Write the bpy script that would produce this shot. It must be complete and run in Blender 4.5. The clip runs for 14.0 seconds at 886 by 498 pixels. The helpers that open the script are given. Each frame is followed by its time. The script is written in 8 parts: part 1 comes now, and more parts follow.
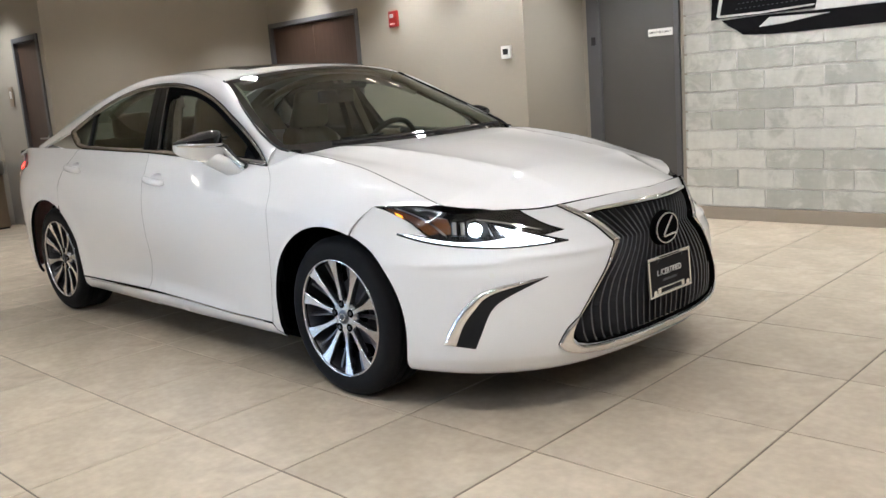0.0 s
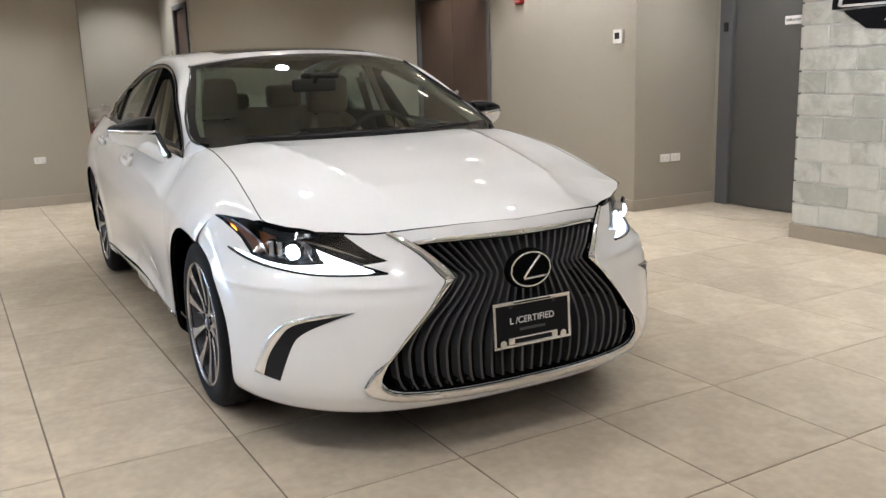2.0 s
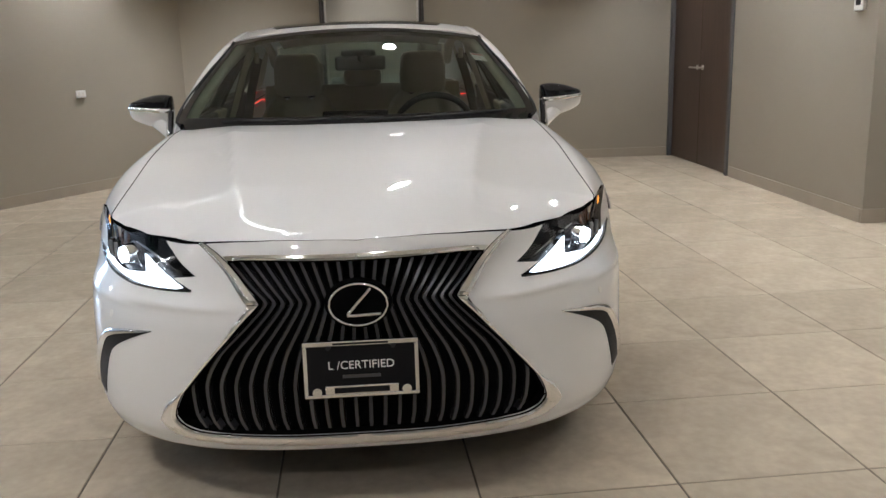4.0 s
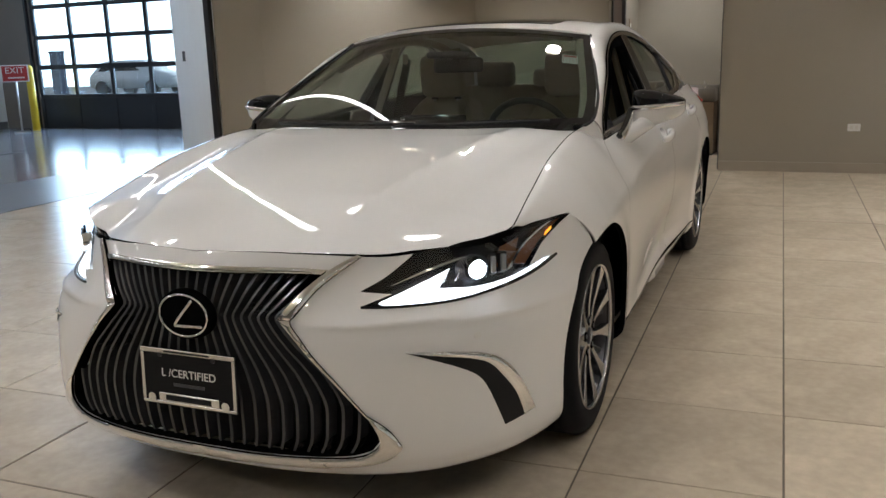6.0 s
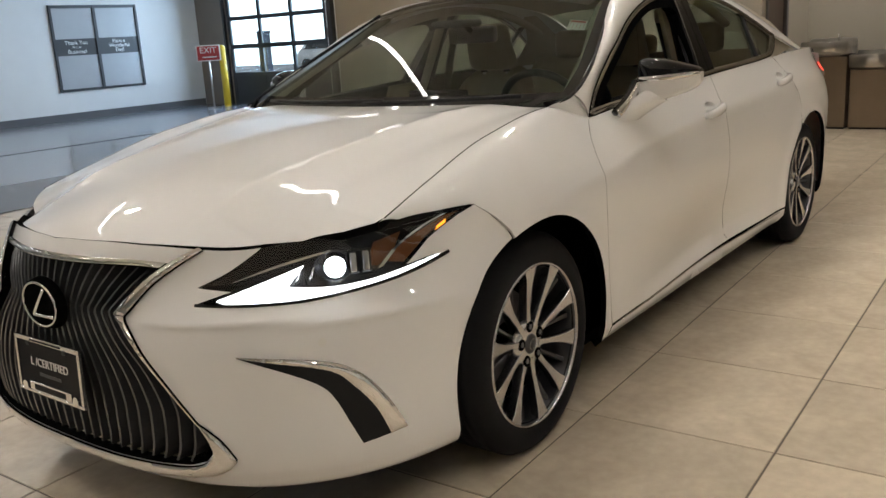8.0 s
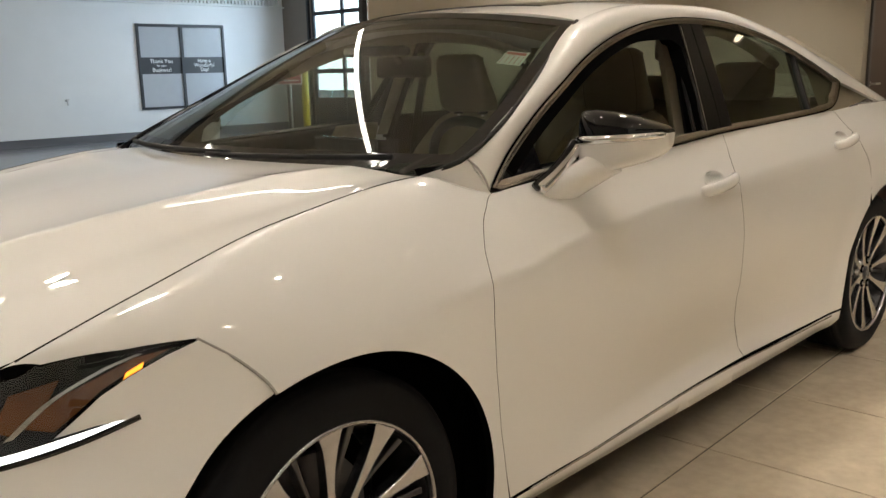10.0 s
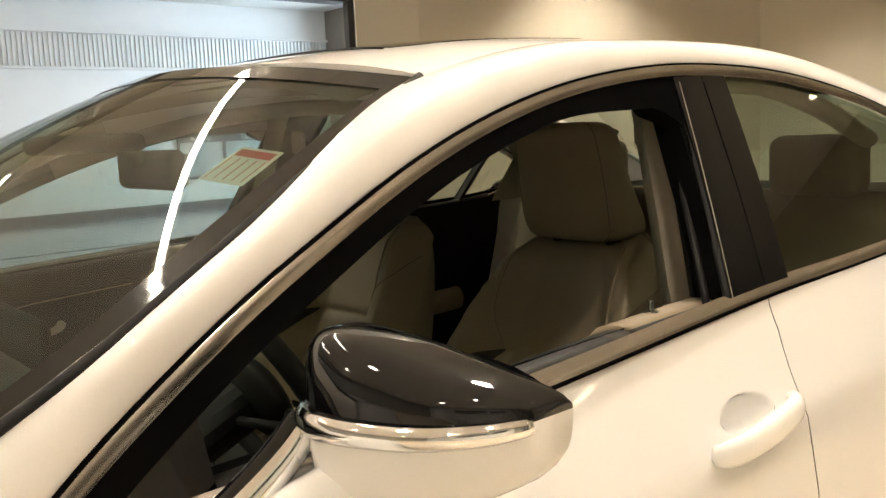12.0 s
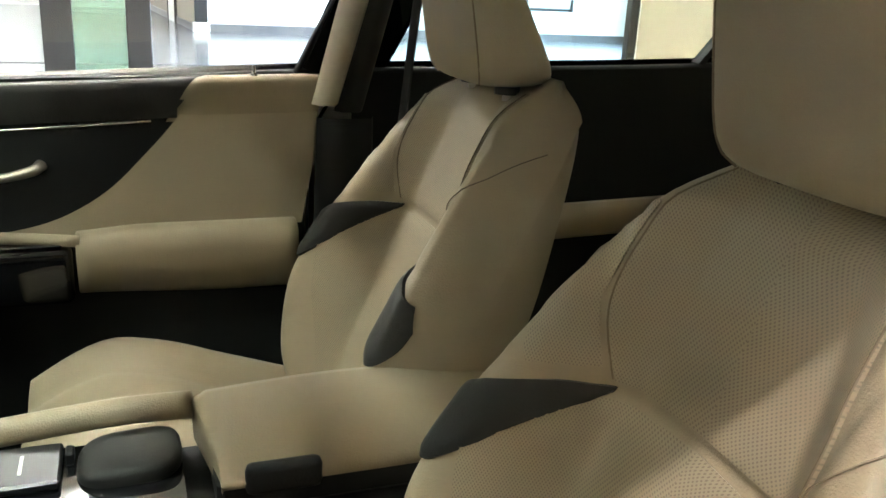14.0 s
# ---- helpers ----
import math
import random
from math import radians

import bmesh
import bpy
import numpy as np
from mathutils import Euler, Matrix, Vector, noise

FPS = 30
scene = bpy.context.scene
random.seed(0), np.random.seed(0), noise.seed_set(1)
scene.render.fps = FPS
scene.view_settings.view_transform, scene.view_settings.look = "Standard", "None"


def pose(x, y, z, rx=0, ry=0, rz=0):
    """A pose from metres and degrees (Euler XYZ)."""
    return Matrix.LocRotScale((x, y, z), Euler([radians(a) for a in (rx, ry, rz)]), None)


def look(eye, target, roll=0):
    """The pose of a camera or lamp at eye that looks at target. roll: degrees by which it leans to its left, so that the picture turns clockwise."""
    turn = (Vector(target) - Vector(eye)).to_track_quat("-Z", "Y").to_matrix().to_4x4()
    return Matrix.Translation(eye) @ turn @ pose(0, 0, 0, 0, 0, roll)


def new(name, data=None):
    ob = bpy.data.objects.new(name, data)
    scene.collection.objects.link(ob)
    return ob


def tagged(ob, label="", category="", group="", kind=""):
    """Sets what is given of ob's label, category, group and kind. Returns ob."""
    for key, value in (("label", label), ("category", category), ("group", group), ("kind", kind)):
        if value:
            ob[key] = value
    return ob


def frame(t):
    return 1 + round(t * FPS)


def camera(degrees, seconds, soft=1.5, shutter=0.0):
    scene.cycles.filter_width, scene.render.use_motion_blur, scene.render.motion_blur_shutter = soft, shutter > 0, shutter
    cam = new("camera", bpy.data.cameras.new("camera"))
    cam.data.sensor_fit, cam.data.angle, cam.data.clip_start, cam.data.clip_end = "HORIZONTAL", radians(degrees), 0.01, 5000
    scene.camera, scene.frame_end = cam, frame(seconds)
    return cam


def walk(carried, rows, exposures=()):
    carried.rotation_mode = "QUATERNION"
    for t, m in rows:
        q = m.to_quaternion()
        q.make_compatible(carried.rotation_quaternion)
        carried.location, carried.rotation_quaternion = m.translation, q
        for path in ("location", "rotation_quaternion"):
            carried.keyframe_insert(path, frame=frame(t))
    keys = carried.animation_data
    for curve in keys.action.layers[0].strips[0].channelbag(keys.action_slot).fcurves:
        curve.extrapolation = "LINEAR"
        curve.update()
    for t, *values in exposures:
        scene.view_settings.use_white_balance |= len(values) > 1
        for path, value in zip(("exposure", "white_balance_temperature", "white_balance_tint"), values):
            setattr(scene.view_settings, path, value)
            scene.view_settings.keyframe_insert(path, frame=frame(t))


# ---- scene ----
cam = camera(54.33, 14.0)
# seconds, x, y, z, then the turn in degrees
ROWS = [
    (0, 2.7623, -2.9687, 1.2208, 79.534, 4.235, 44.820),
    (0.5, 2.9082, -2.6710, 1.2546, 78.660, 3.644, 47.021),
    (1, 3.1364, -2.3543, 1.2736, 78.459, 2.668, 51.810),
    (1.5, 3.2833, -1.9972, 1.2805, 78.163, 1.755, 56.654),
    (2, 3.3468, -1.5877, 1.2881, 78.254, 1.736, 61.540),
    (2.5, 3.4546, -1.1703, 1.2813, 78.247, 1.822, 67.055),
    (3, 3.4117, -0.7344, 1.2866, 77.707, 1.565, 72.278),
    (5.5, 2.8875, 1.1634, 1.2867, 77.122, 1.864, 106.896),
    (6, 2.7595, 1.5068, 1.2832, 77.244, 1.805, 112.577),
    (6.5, 2.5503, 1.7175, 1.2561, 76.935, 1.897, 116.904),
    (7, 2.3757, 1.9066, 1.2502, 76.858, 2.128, 121.892),
    (9.3, 1.4415, 2.1926, 1.2153, 76.988, 3.190, 130.718),
    (9.5, 1.2987, 2.1759, 1.2228, 77.673, 2.371, 132.449),
    (10, 0.9261, 2.0697, 1.2153, 78.313, 1.338, 134.039),
    (10.5, 0.5620, 1.9591, 1.2315, 80.118, 2.986, 133.474),
    (11, 0.2003, 1.8464, 1.2647, 82.025, 1.235, 137.507),
    (11.5, -0.1434, 1.6268, 1.2690, 82.859, 0.832, 137.913),
    (12, -0.4278, 1.4617, 1.2706, 82.284, 2.573, 139.063),
    (12.5, -0.6738, 1.2732, 1.2596, 79.865, 0.747, 140.625),
    (13, -0.8743, 1.0498, 1.2257, 76.079, -1.454, 139.395),
    (13.5, -1.0359, 0.9322, 1.2016, 74.182, -3.128, 146.438),
    (14, -1.2017, 0.8799, 1.2033, 72.129, -3.066, 160.043),
]
# seconds, stops, kelvin, tint
EXPOSURES = [(0, 0.11, 5800, 10), (3, -0.12, 5850, 10), (5.3, -0.60, 5950, 10), (7, -0.46, 6450, 10), (9.5, -0.32, 6850, 10), (10, -0.26, 7150, 10), (10.5, 0.08, 7150, 10), (11, 0.32, 7200, 10),
             (11.5, 0.58, 7000, 11), (12, 0.74, 7600, 10), (12.6, 1.52, 8150, 10), (13, 2.66, 6850, 10), (13.5, 3.4, 6700, 9), (14, 3.1, 6300, 9)]
walk(cam, [(t, pose(*row)) for t, *row in ROWS], EXPOSURES)

# ---- world and large lights ----
world = bpy.data.worlds.new("World")
scene.world = world
world.use_nodes = True
wn = world.node_tree
sky = wn.nodes.new("ShaderNodeTexSky")
sky.sky_type, sky.sun_disc = "NISHITA", False
sky.sun_elevation, sky.sun_rotation = radians(38), radians(160)
wn.links.new(sky.outputs[0], wn.nodes["Background"].inputs[0])
wn.nodes["Background"].inputs[1].default_value = 0.15


def lamp(name, kind, m, energy, colour, size=0.1, size_y=None, spot=None, blend=0.6):
    data = bpy.data.lights.new(name, kind)
    data.energy, data.color = energy, colour
    if kind == "AREA":
        data.shape, data.size, data.size_y = "RECTANGLE", size, size_y or size
    else:
        data.shadow_soft_size = size
    if spot:
        data.spot_size, data.spot_blend = radians(spot), blend
    ob = new(name, data)
    ob.matrix_world = m
    return ob


# ---- materials ----
def mat(name, base, rough=0.5, metal=0.0, coat=0.0, spec=0.5, scale=40.0, vary=0.08, bump=0.0, bump_scale=None,
        stain=0.0, stain_scale=1.5, random_obj=0.0, emit=None, strength=0.0, island=False, coat_rough=0.03):
    m = bpy.data.materials.new(name)
    m.use_nodes = True
    nt = m.node_tree
    b = nt.nodes["Principled BSDF"]
    b.inputs["Base Color"].default_value = (*base, 1)
    b.inputs["Roughness"].default_value = rough
    b.inputs["Metallic"].default_value = metal
    b.inputs["Coat Weight"].default_value = coat
    b.inputs["Coat Roughness"].default_value = coat_rough
    b.inputs["Specular IOR Level"].default_value = spec
    co = nt.nodes.new("ShaderNodeTexCoord").outputs["Object"]
    if emit:
        b.inputs["Emission Color"].default_value = (*emit, 1)
        b.inputs["Emission Strength"].default_value = strength
    last = None

    def mixed(fac_socket, dark, light, prev):
        ramp = nt.nodes.new("ShaderNodeMapRange")
        ramp.inputs["To Min"].default_value, ramp.inputs["To Max"].default_value = dark, light
        nt.links.new(fac_socket, ramp.inputs["Value"])
        mul = nt.nodes.new("ShaderNodeVectorMath")
        mul.operation = "SCALE"
        if prev is None:
            mul.inputs[0].default_value = base
        else:
            nt.links.new(prev, mul.inputs[0])
        nt.links.new(ramp.outputs[0], mul.inputs["Scale"])
        return mul.outputs[0]

    def noise_tex(s, detail=4.0, dist=0.0):
        n = nt.nodes.new("ShaderNodeTexNoise")
        n.inputs["Scale"].default_value, n.inputs["Detail"].default_value, n.inputs["Distortion"].default_value = s, detail, dist
        nt.links.new(co, n.inputs["Vector"])
        return n.outputs["Fac"]

    if vary:
        last = mixed(noise_tex(scale), 1 - vary, 1 + vary, last)
    if stain:
        last = mixed(noise_tex(stain_scale, 6.0, 0.6), 1 - stain, 1 + stain, last)
    if random_obj:
        oi = nt.nodes.new("ShaderNodeObjectInfo")
        last = mixed(oi.outputs["Random"], 1 - random_obj, 1 + random_obj, last)
    if last is not None:
        nt.links.new(last, b.inputs["Base Color"])
    if bump:
        bp = nt.nodes.new("ShaderNodeBump")
        bp.inputs["Strength"].default_value, bp.inputs["Distance"].default_value = 1.0, bump
        nt.links.new(noise_tex(bump_scale or scale * 2), bp.inputs["Height"])
        nt.links.new(bp.outputs[0], b.inputs["Normal"])
        r = nt.nodes.new("ShaderNodeMapRange")
        r.inputs["To Min"].default_value, r.inputs["To Max"].default_value = max(0.02, rough - 0.06), rough + 0.06
        nt.links.new(noise_tex(scale * 0.3), r.inputs["Value"])
        nt.links.new(r.outputs[0], b.inputs["Roughness"])
    return m


def glass_mat(name, tint, rough=0.0, mix=0.0):
    m = bpy.data.materials.new(name)
    m.use_nodes = True
    nt = m.node_tree
    nt.nodes.remove(nt.nodes["Principled BSDF"])
    tr = nt.nodes.new("ShaderNodeBsdfTransparent")
    tr.inputs["Color"].default_value = (*tint, 1)
    gl = nt.nodes.new("ShaderNodeBsdfGlossy")
    gl.inputs["Roughness"].default_value = rough
    lw = nt.nodes.new("ShaderNodeLayerWeight")
    lw.inputs["Blend"].default_value = 0.5
    pw = nt.nodes.new("ShaderNodeMath")
    pw.operation = "POWER"
    pw.inputs[1].default_value = 5.0
    nt.links.new(lw.outputs["Facing"], pw.inputs[0])
    fr = nt.nodes.new("ShaderNodeMath")
    fr.operation = "MULTIPLY_ADD"
    fr.inputs[1].default_value, fr.inputs[2].default_value = 0.93, 0.07
    nt.links.new(pw.outputs[0], fr.inputs[0])
    mx = nt.nodes.new("ShaderNodeMixShader")
    nt.links.new(fr.outputs[0], mx.inputs[0])
    nt.links.new(tr.outputs[0], mx.inputs[1])
    nt.links.new(gl.outputs[0], mx.inputs[2])
    nt.links.new(mx.outputs[0], nt.nodes["Material Output"].inputs["Surface"])
    return m


M_WALL = mat("wall_paint_beige", (0.335, 0.304, 0.248), 0.75, scale=3.0, vary=0.03, bump=0.0006, bump_scale=260, stain=0.02, stain_scale=0.7)
M_CEIL = mat("ceiling_paint", (0.72, 0.69, 0.64), 0.8, scale=4, vary=0.02)
M_TILE = mat("porcelain_tile", (0.50, 0.425, 0.325), 0.22, spec=0.5, scale=26.0, vary=0.16, bump=0.0004, bump_scale=30, stain=0.26, stain_scale=4.6, random_obj=0.07)
M_GROUT = mat("grout", (0.12, 0.098, 0.075), 0.85, scale=60, vary=0.15)
M_BASE = mat("base_tile", (0.36, 0.315, 0.255), 0.3, scale=8, vary=0.08, stain=0.06)
M_STEELDOOR = mat("grey_door_paint", (0.085, 0.082, 0.075), 0.5, scale=4, vary=0.04, bump=0.0003, bump_scale=90, stain=0.05)
M_FRAME = mat("grey_frame_paint", (0.10, 0.10, 0.103), 0.55, scale=6, vary=0.04)
M_BRICK = mat("white_brick_paint", (0.60, 0.605, 0.565), 0.7, scale=22, vary=0.12, bump=0.0016, bump_scale=34, stain=0.20, stain_scale=7, random_obj=0.0)


def brick_tones():
    """White bricks with grey wash in uneven patches, more of it on some bricks than on others."""
    nt = M_BRICK.node_tree
    b = nt.nodes["Principled BSDF"]
    prev = b.inputs["Base Color"].links[0].from_socket
    oi = nt.nodes.new("ShaderNodeObjectInfo")
    geo = nt.nodes.new("ShaderNodeNewGeometry")
    n = nt.nodes.new("ShaderNodeTexNoise")
    n.inputs["Scale"].default_value, n.inputs["Detail"].default_value, n.inputs["Roughness"].default_value, n.inputs["Distortion"].default_value = 5.0, 7.0, 0.62, 0.8
    nt.links.new(geo.outputs["Position"], n.inputs["Vector"])
    add = nt.nodes.new("ShaderNodeMath")
    add.operation = "MULTIPLY_ADD"
    add.inputs[1].default_value = 0.42
    nt.links.new(oi.outputs["Random"], add.inputs[0])
    nt.links.new(n.outputs["Fac"], add.inputs[2])
    ramp = nt.nodes.new("ShaderNodeValToRGB")
    ramp.color_ramp.elements[0].position, ramp.color_ramp.elements[0].color = 0.58, (0.76, 0.775, 0.76, 1)
    ramp.color_ramp.elements[1].position, ramp.color_ramp.elements[1].color = 0.72, (1.05, 1.045, 1.045, 1)
    mul = nt.nodes.new("ShaderNodeVectorMath")
    mul.operation = "MULTIPLY"
    nt.links.new(add.outputs[0], ramp.inputs[0])
    nt.links.new(prev, mul.inputs[0])
    nt.links.new(ramp.outputs[0], mul.inputs[1])
    nt.links.new(mul.outputs[0], b.inputs["Base Color"])


brick_tones()
M_MORTAR = mat("white_mortar", (0.68, 0.68, 0.65), 0.8, scale=40, vary=0.08, bump=0.001, bump_scale=120)
M_INK = mat("black_mural_paint", (0.006, 0.006, 0.007), 0.6, spec=0.1, scale=20, vary=0.2)
M_MURALWHITE = mat("white_mural_paint", (0.62, 0.625, 0.60), 0.65, scale=20, vary=0.06)
M_INKGREY = mat("grey_mural_paint", (0.05, 0.05, 0.052), 0.6, spec=0.2, scale=20, vary=0.2)
M_WHITE = mat("white_plastic", (0.78, 0.77, 0.74), 0.4, scale=10, vary=0.02)
M_DARKPL = mat("dark_plastic", (0.015, 0.015, 0.016), 0.35, spec=0.3, scale=30, vary=0.1)
M_BLACK = mat("black_frame_paint", (0.014, 0.014, 0.016), 0.4, scale=8, vary=0.15)
M_RED = mat("red_plastic", (0.26, 0.014, 0.012), 0.35, scale=20, vary=0.05)
M_STEEL = mat("brushed_steel", (0.55, 0.53, 0.50), 0.28, metal=1.0, scale=25, vary=0.06)
M_BROWNSTEEL = mat("bronze_steel_panel", (0.30, 0.235, 0.17), 0.38, metal=0.8, scale=10, vary=0.08)
M_GWALL = mat("garage_wall_white", (0.72, 0.72, 0.70), 0.7, scale=3, vary=0.03, bump=0.001, bump_scale=60, stain=0.03)
M_BROWNWALL = mat("brown_wall_paint", (0.20, 0.165, 0.135), 0.6, scale=5, vary=0.06, stain=0.06)
M_GFLOOR = mat("garage_epoxy_grey", (0.20, 0.205, 0.225), 0.16, scale=5, vary=0.06, stain=0.10, stain_scale=0.6)
M_GBAND = mat("dark_epoxy_band", (0.12, 0.12, 0.125), 0.3, scale=6, vary=0.08, stain=0.1)
M_STRIPE = mat("dark_line_paint", (0.05, 0.05, 0.052), 0.85, spec=0.2, scale=8, vary=0.15)
M_YELLOW = mat("yellow_paint", (0.62, 0.42, 0.02), 0.45, scale=15, vary=0.08)
M_SIGNRED = mat("red_sign", (0.42, 0.03, 0.03), 0.5, scale=15, vary=0.03)
M_BLIND = mat("pale_window_film", (0.38, 0.39, 0.40), 0.25, scale=5, vary=0.05)
M_TUBE = mat("light_tube", (0.9, 0.9, 0.9), 0.5, vary=0, emit=(1.0, 0.97, 0.92), strength=31)
M_BULB = mat("downlight_lens", (0.9, 0.9, 0.9), 0.5, vary=0, emit=(1.0, 0.86, 0.66), strength=10)
M_OUT = mat("outdoor_glow", (0.8, 0.8, 0.8), 0.9, vary=0, emit=(0.74, 0.87, 1.0), strength=5.0)
M_ASPHALT = mat("asphalt", (0.06, 0.06, 0.062), 0.9, scale=40, vary=0.3, bump=0.004)
M_YARDBLUE = mat("blue_post_paint", (0.03, 0.05, 0.10), 0.5, scale=8, vary=0.1)
M_CLEAR = glass_mat("clear_glass", (0.93, 0.96, 0.95))


def wood_mat():
    m = mat("dark_walnut", (0.060, 0.036, 0.024), 0.42, vary=0)
    nt = m.node_tree
    b = nt.nodes["Principled BSDF"]
    tc = nt.nodes.new("ShaderNodeTexCoord")
    mp = nt.nodes.new("ShaderNodeMapping")
    mp.inputs["Scale"].default_value = (14, 14, 0.7)
    n = nt.nodes.new("ShaderNodeTexNoise")
    n.inputs["Scale"].default_value, n.inputs["Detail"].default_value, n.inputs["Distortion"].default_value = 3, 8, 1.2
    r = nt.nodes.new("ShaderNodeValToRGB")
    r.color_ramp.elements[0].color, r.color_ramp.elements[1].color = (0.035, 0.020, 0.013, 1), (0.085, 0.052, 0.036, 1)
    nt.links.new(tc.outputs["Object"], mp.inputs[0])
    nt.links.new(mp.outputs[0], n.inputs["Vector"])
    nt.links.new(n.outputs["Fac"], r.inputs[0])
    nt.links.new(r.outputs[0], b.inputs["Base Color"])
    return m


M_WOOD = wood_mat()


# ---- building helpers ----
def part(name, bm, material, parent=None, label="", smooth=False):
    me = bpy.data.meshes.new(name)
    bm.normal_update()
    bm.to_mesh(me)
    bm.free()
    me.materials.append(material)
    if smooth:
        me.polygons.foreach_set("use_smooth", [True] * len(me.polygons))
    ob = new(name, me)
    ob.parent = parent
    if label:
        ob["label"] = label
    return ob


def empty(name, at=(0, 0, 0)):
    ob = new(name)
    ob.location = at
    ob.empty_display_size = 0.1
    return ob


def box(x0, x1, y0, y1, z0, z1, bevel=0.0, bm=None, seg=1):
    bm = bm or bmesh.new()
    g = bmesh.ops.create_cube(bm, size=1.0, matrix=Matrix.LocRotScale(((x0 + x1) / 2, (y0 + y1) / 2, (z0 + z1) / 2), None, (x1 - x0, y1 - y0, z1 - z0)))
    if bevel:
        es = list({e for v in g["verts"] for e in v.link_edges})
        bmesh.ops.bevel(bm, geom=es, offset=bevel, segments=seg, affect="EDGES", profile=0.5)
    return bm


def prism(poly, z0, z1, bevel=0.0):
    """A solid over a plan polygon."""
    bm = bmesh.new()
    lo = [bm.verts.new((x, y, z0)) for x, y in poly]
    hi = [bm.verts.new((x, y, z1)) for x, y in poly]
    n = len(poly)
    bm.faces.new(lo[::-1])
    bm.faces.new(hi)
    for i in range(n):
        bm.faces.new((lo[i], lo[(i + 1) % n], hi[(i + 1) % n], hi[i]))
    bmesh.ops.recalc_face_normals(bm, faces=bm.faces)
    if bevel:
        bmesh.ops.bevel(bm, geom=list(bm.edges), offset=bevel, segments=1, affect="EDGES", profile=0.5)
    return bm


def cyl(r, depth, m, seg=24, r2=None, bm=None):
    bm = bm or bmesh.new()
    bmesh.ops.create_cone(bm, cap_ends=True, segments=seg, radius1=r, radius2=r if r2 is None else r2, depth=depth, matrix=m)
    return bm


def wall_strip(a, b, z0, z1, thick=0.12):
    """A wall from a to b in plan, thick to its right-hand side."""
    a, b = Vector(a), Vector(b)
    d = (b - a).normalized()
    n = Vector((d.y, -d.x)) * thick
    return prism([a, b, b + n, a + n], z0, z1)


def words(name, text, size, m, material, parent=None, extrude=0.001, align="CENTER"):
    cu = bpy.data.curves.new(name, "FONT")
    cu.body, cu.size, cu.extrude, cu.align_x, cu.align_y = text, size, extrude, align, "CENTER"
    tmp = bpy.data.objects.new(name, cu)
    me = bpy.data.meshes.new_from_object(tmp)
    bpy.data.objects.remove(tmp)
    me.materials.clear()
    me.materials.append(material)
    ob = new(name, me)
    ob.matrix_basis = m
    ob.parent = parent
    return ob


# ---- the showroom ----
CEIL = 2.9
S = "structure"


def setting(ob, label="", category=""):
    return tagged(ob, label, category, kind=S)


BRX, BRY = -0.95, 3.62
DRX, DRY = -2.53, 4.42
NY, WX = 3.48, -6.65
C2, FRM = (-4.42, -3.35), (-4.08, -3.63)
wall_n = setting(part("wall_north", wall_strip((-4.90, NY), (DRX, NY), 0, CEIL, -0.12), M_WALL), "beige painted wall with a tiled base")
part("wall_panel", box(-6.75, -4.90, NY, NY + 0.12, 2.187, CEIL), M_WALL, wall_n)
setting(part("wall_niche", wall_strip((DRX, NY + 0.12), (DRX, DRY), 0, CEIL, -0.12), M_WALL), "beige painted return wall beside a grey door")
setting(part("wall_door", box(DRX, BRX, DRY, DRY + 0.12, 2.14, CEIL), M_WALL), "beige wall over a grey steel door")
setting(part("wall_brick_backing", box(BRX + 0.012, 7.0, BRY + 0.0085, DRY + 0.3, 0, CEIL), M_MORTAR), "white mortar wall behind painted bricks")
setting(part("wall_west", box(WX - 0.12, WX, 0.67, NY + 0.12, 0, CEIL), M_WALL), "beige painted wall of the showroom")
setting(part("wall_west_south", box(WX - 0.12, WX, -2.0, -0.49, 0, CEIL), M_WALL), "beige painted wall beside a fountain niche")
setting(part("wall_alcove_back", box(-8.47, -8.35, -0.75, 0.95, 0, CEIL), M_WALL), "cream lit back wall of a niche")
setting(part("wall_alcove_north", box(-8.35, -7.50, 0.67, 0.79, 0, CEIL), M_WALL), "beige side wall of a niche")
setting(part("wall_alcove_south", box(-8.35, -7.50, -0.61, -0.49, 0, CEIL), M_WALL), "beige side wall of a niche")
for nm, y0, y1 in (("wall_over_door_north", 0.67, 0.79), ("wall_over_door_south", -0.61, -0.49)):
    setting(part(nm, box(-7.50, WX - 0.12, y0, y1, 2.12, CEIL), M_WALL), "beige wall over a niche door")
setting(part("wall_wedge", prism([(WX - 0.1, -2.0), (WX, -2.0), C2, FRM, (-6.75, -6.30), (-6.75, -5.8), (-6.95, -2.1)][::1], 0, CEIL), M_WALL), "thick angled beige wall end beside a wide opening")
setting(part("wall_east", box(6.6, 6.72, -20.9, 4.4, 0, 3.9), M_WALL), "beige wall")
setting(part("wall_header", box(FRM[0], 6.6, -3.80, -3.66, 2.34, 3.95), M_WALL), "beige wall over a wide opening")
setting(part("ceiling", box(-8.5, 7.0, -3.66, 4.9, CEIL, CEIL + 0.1), M_CEIL), "pale painted ceiling with recessed lamps")

# the black steel frame of the wide opening
of = empty("opening_frame", (FRM[0], FRM[1], 0))
tagged(of, "black steel frame round the wide opening to the garage", "frame")
part("post", box(0.0, 0.055, -0.075, -0.012, 0, 2.34, 0.006), M_BLACK, of)
part("header_beam", box(0.055, 10.6, -0.16, 0.0, 2.20, 2.335, 0.006), M_BLACK, of)

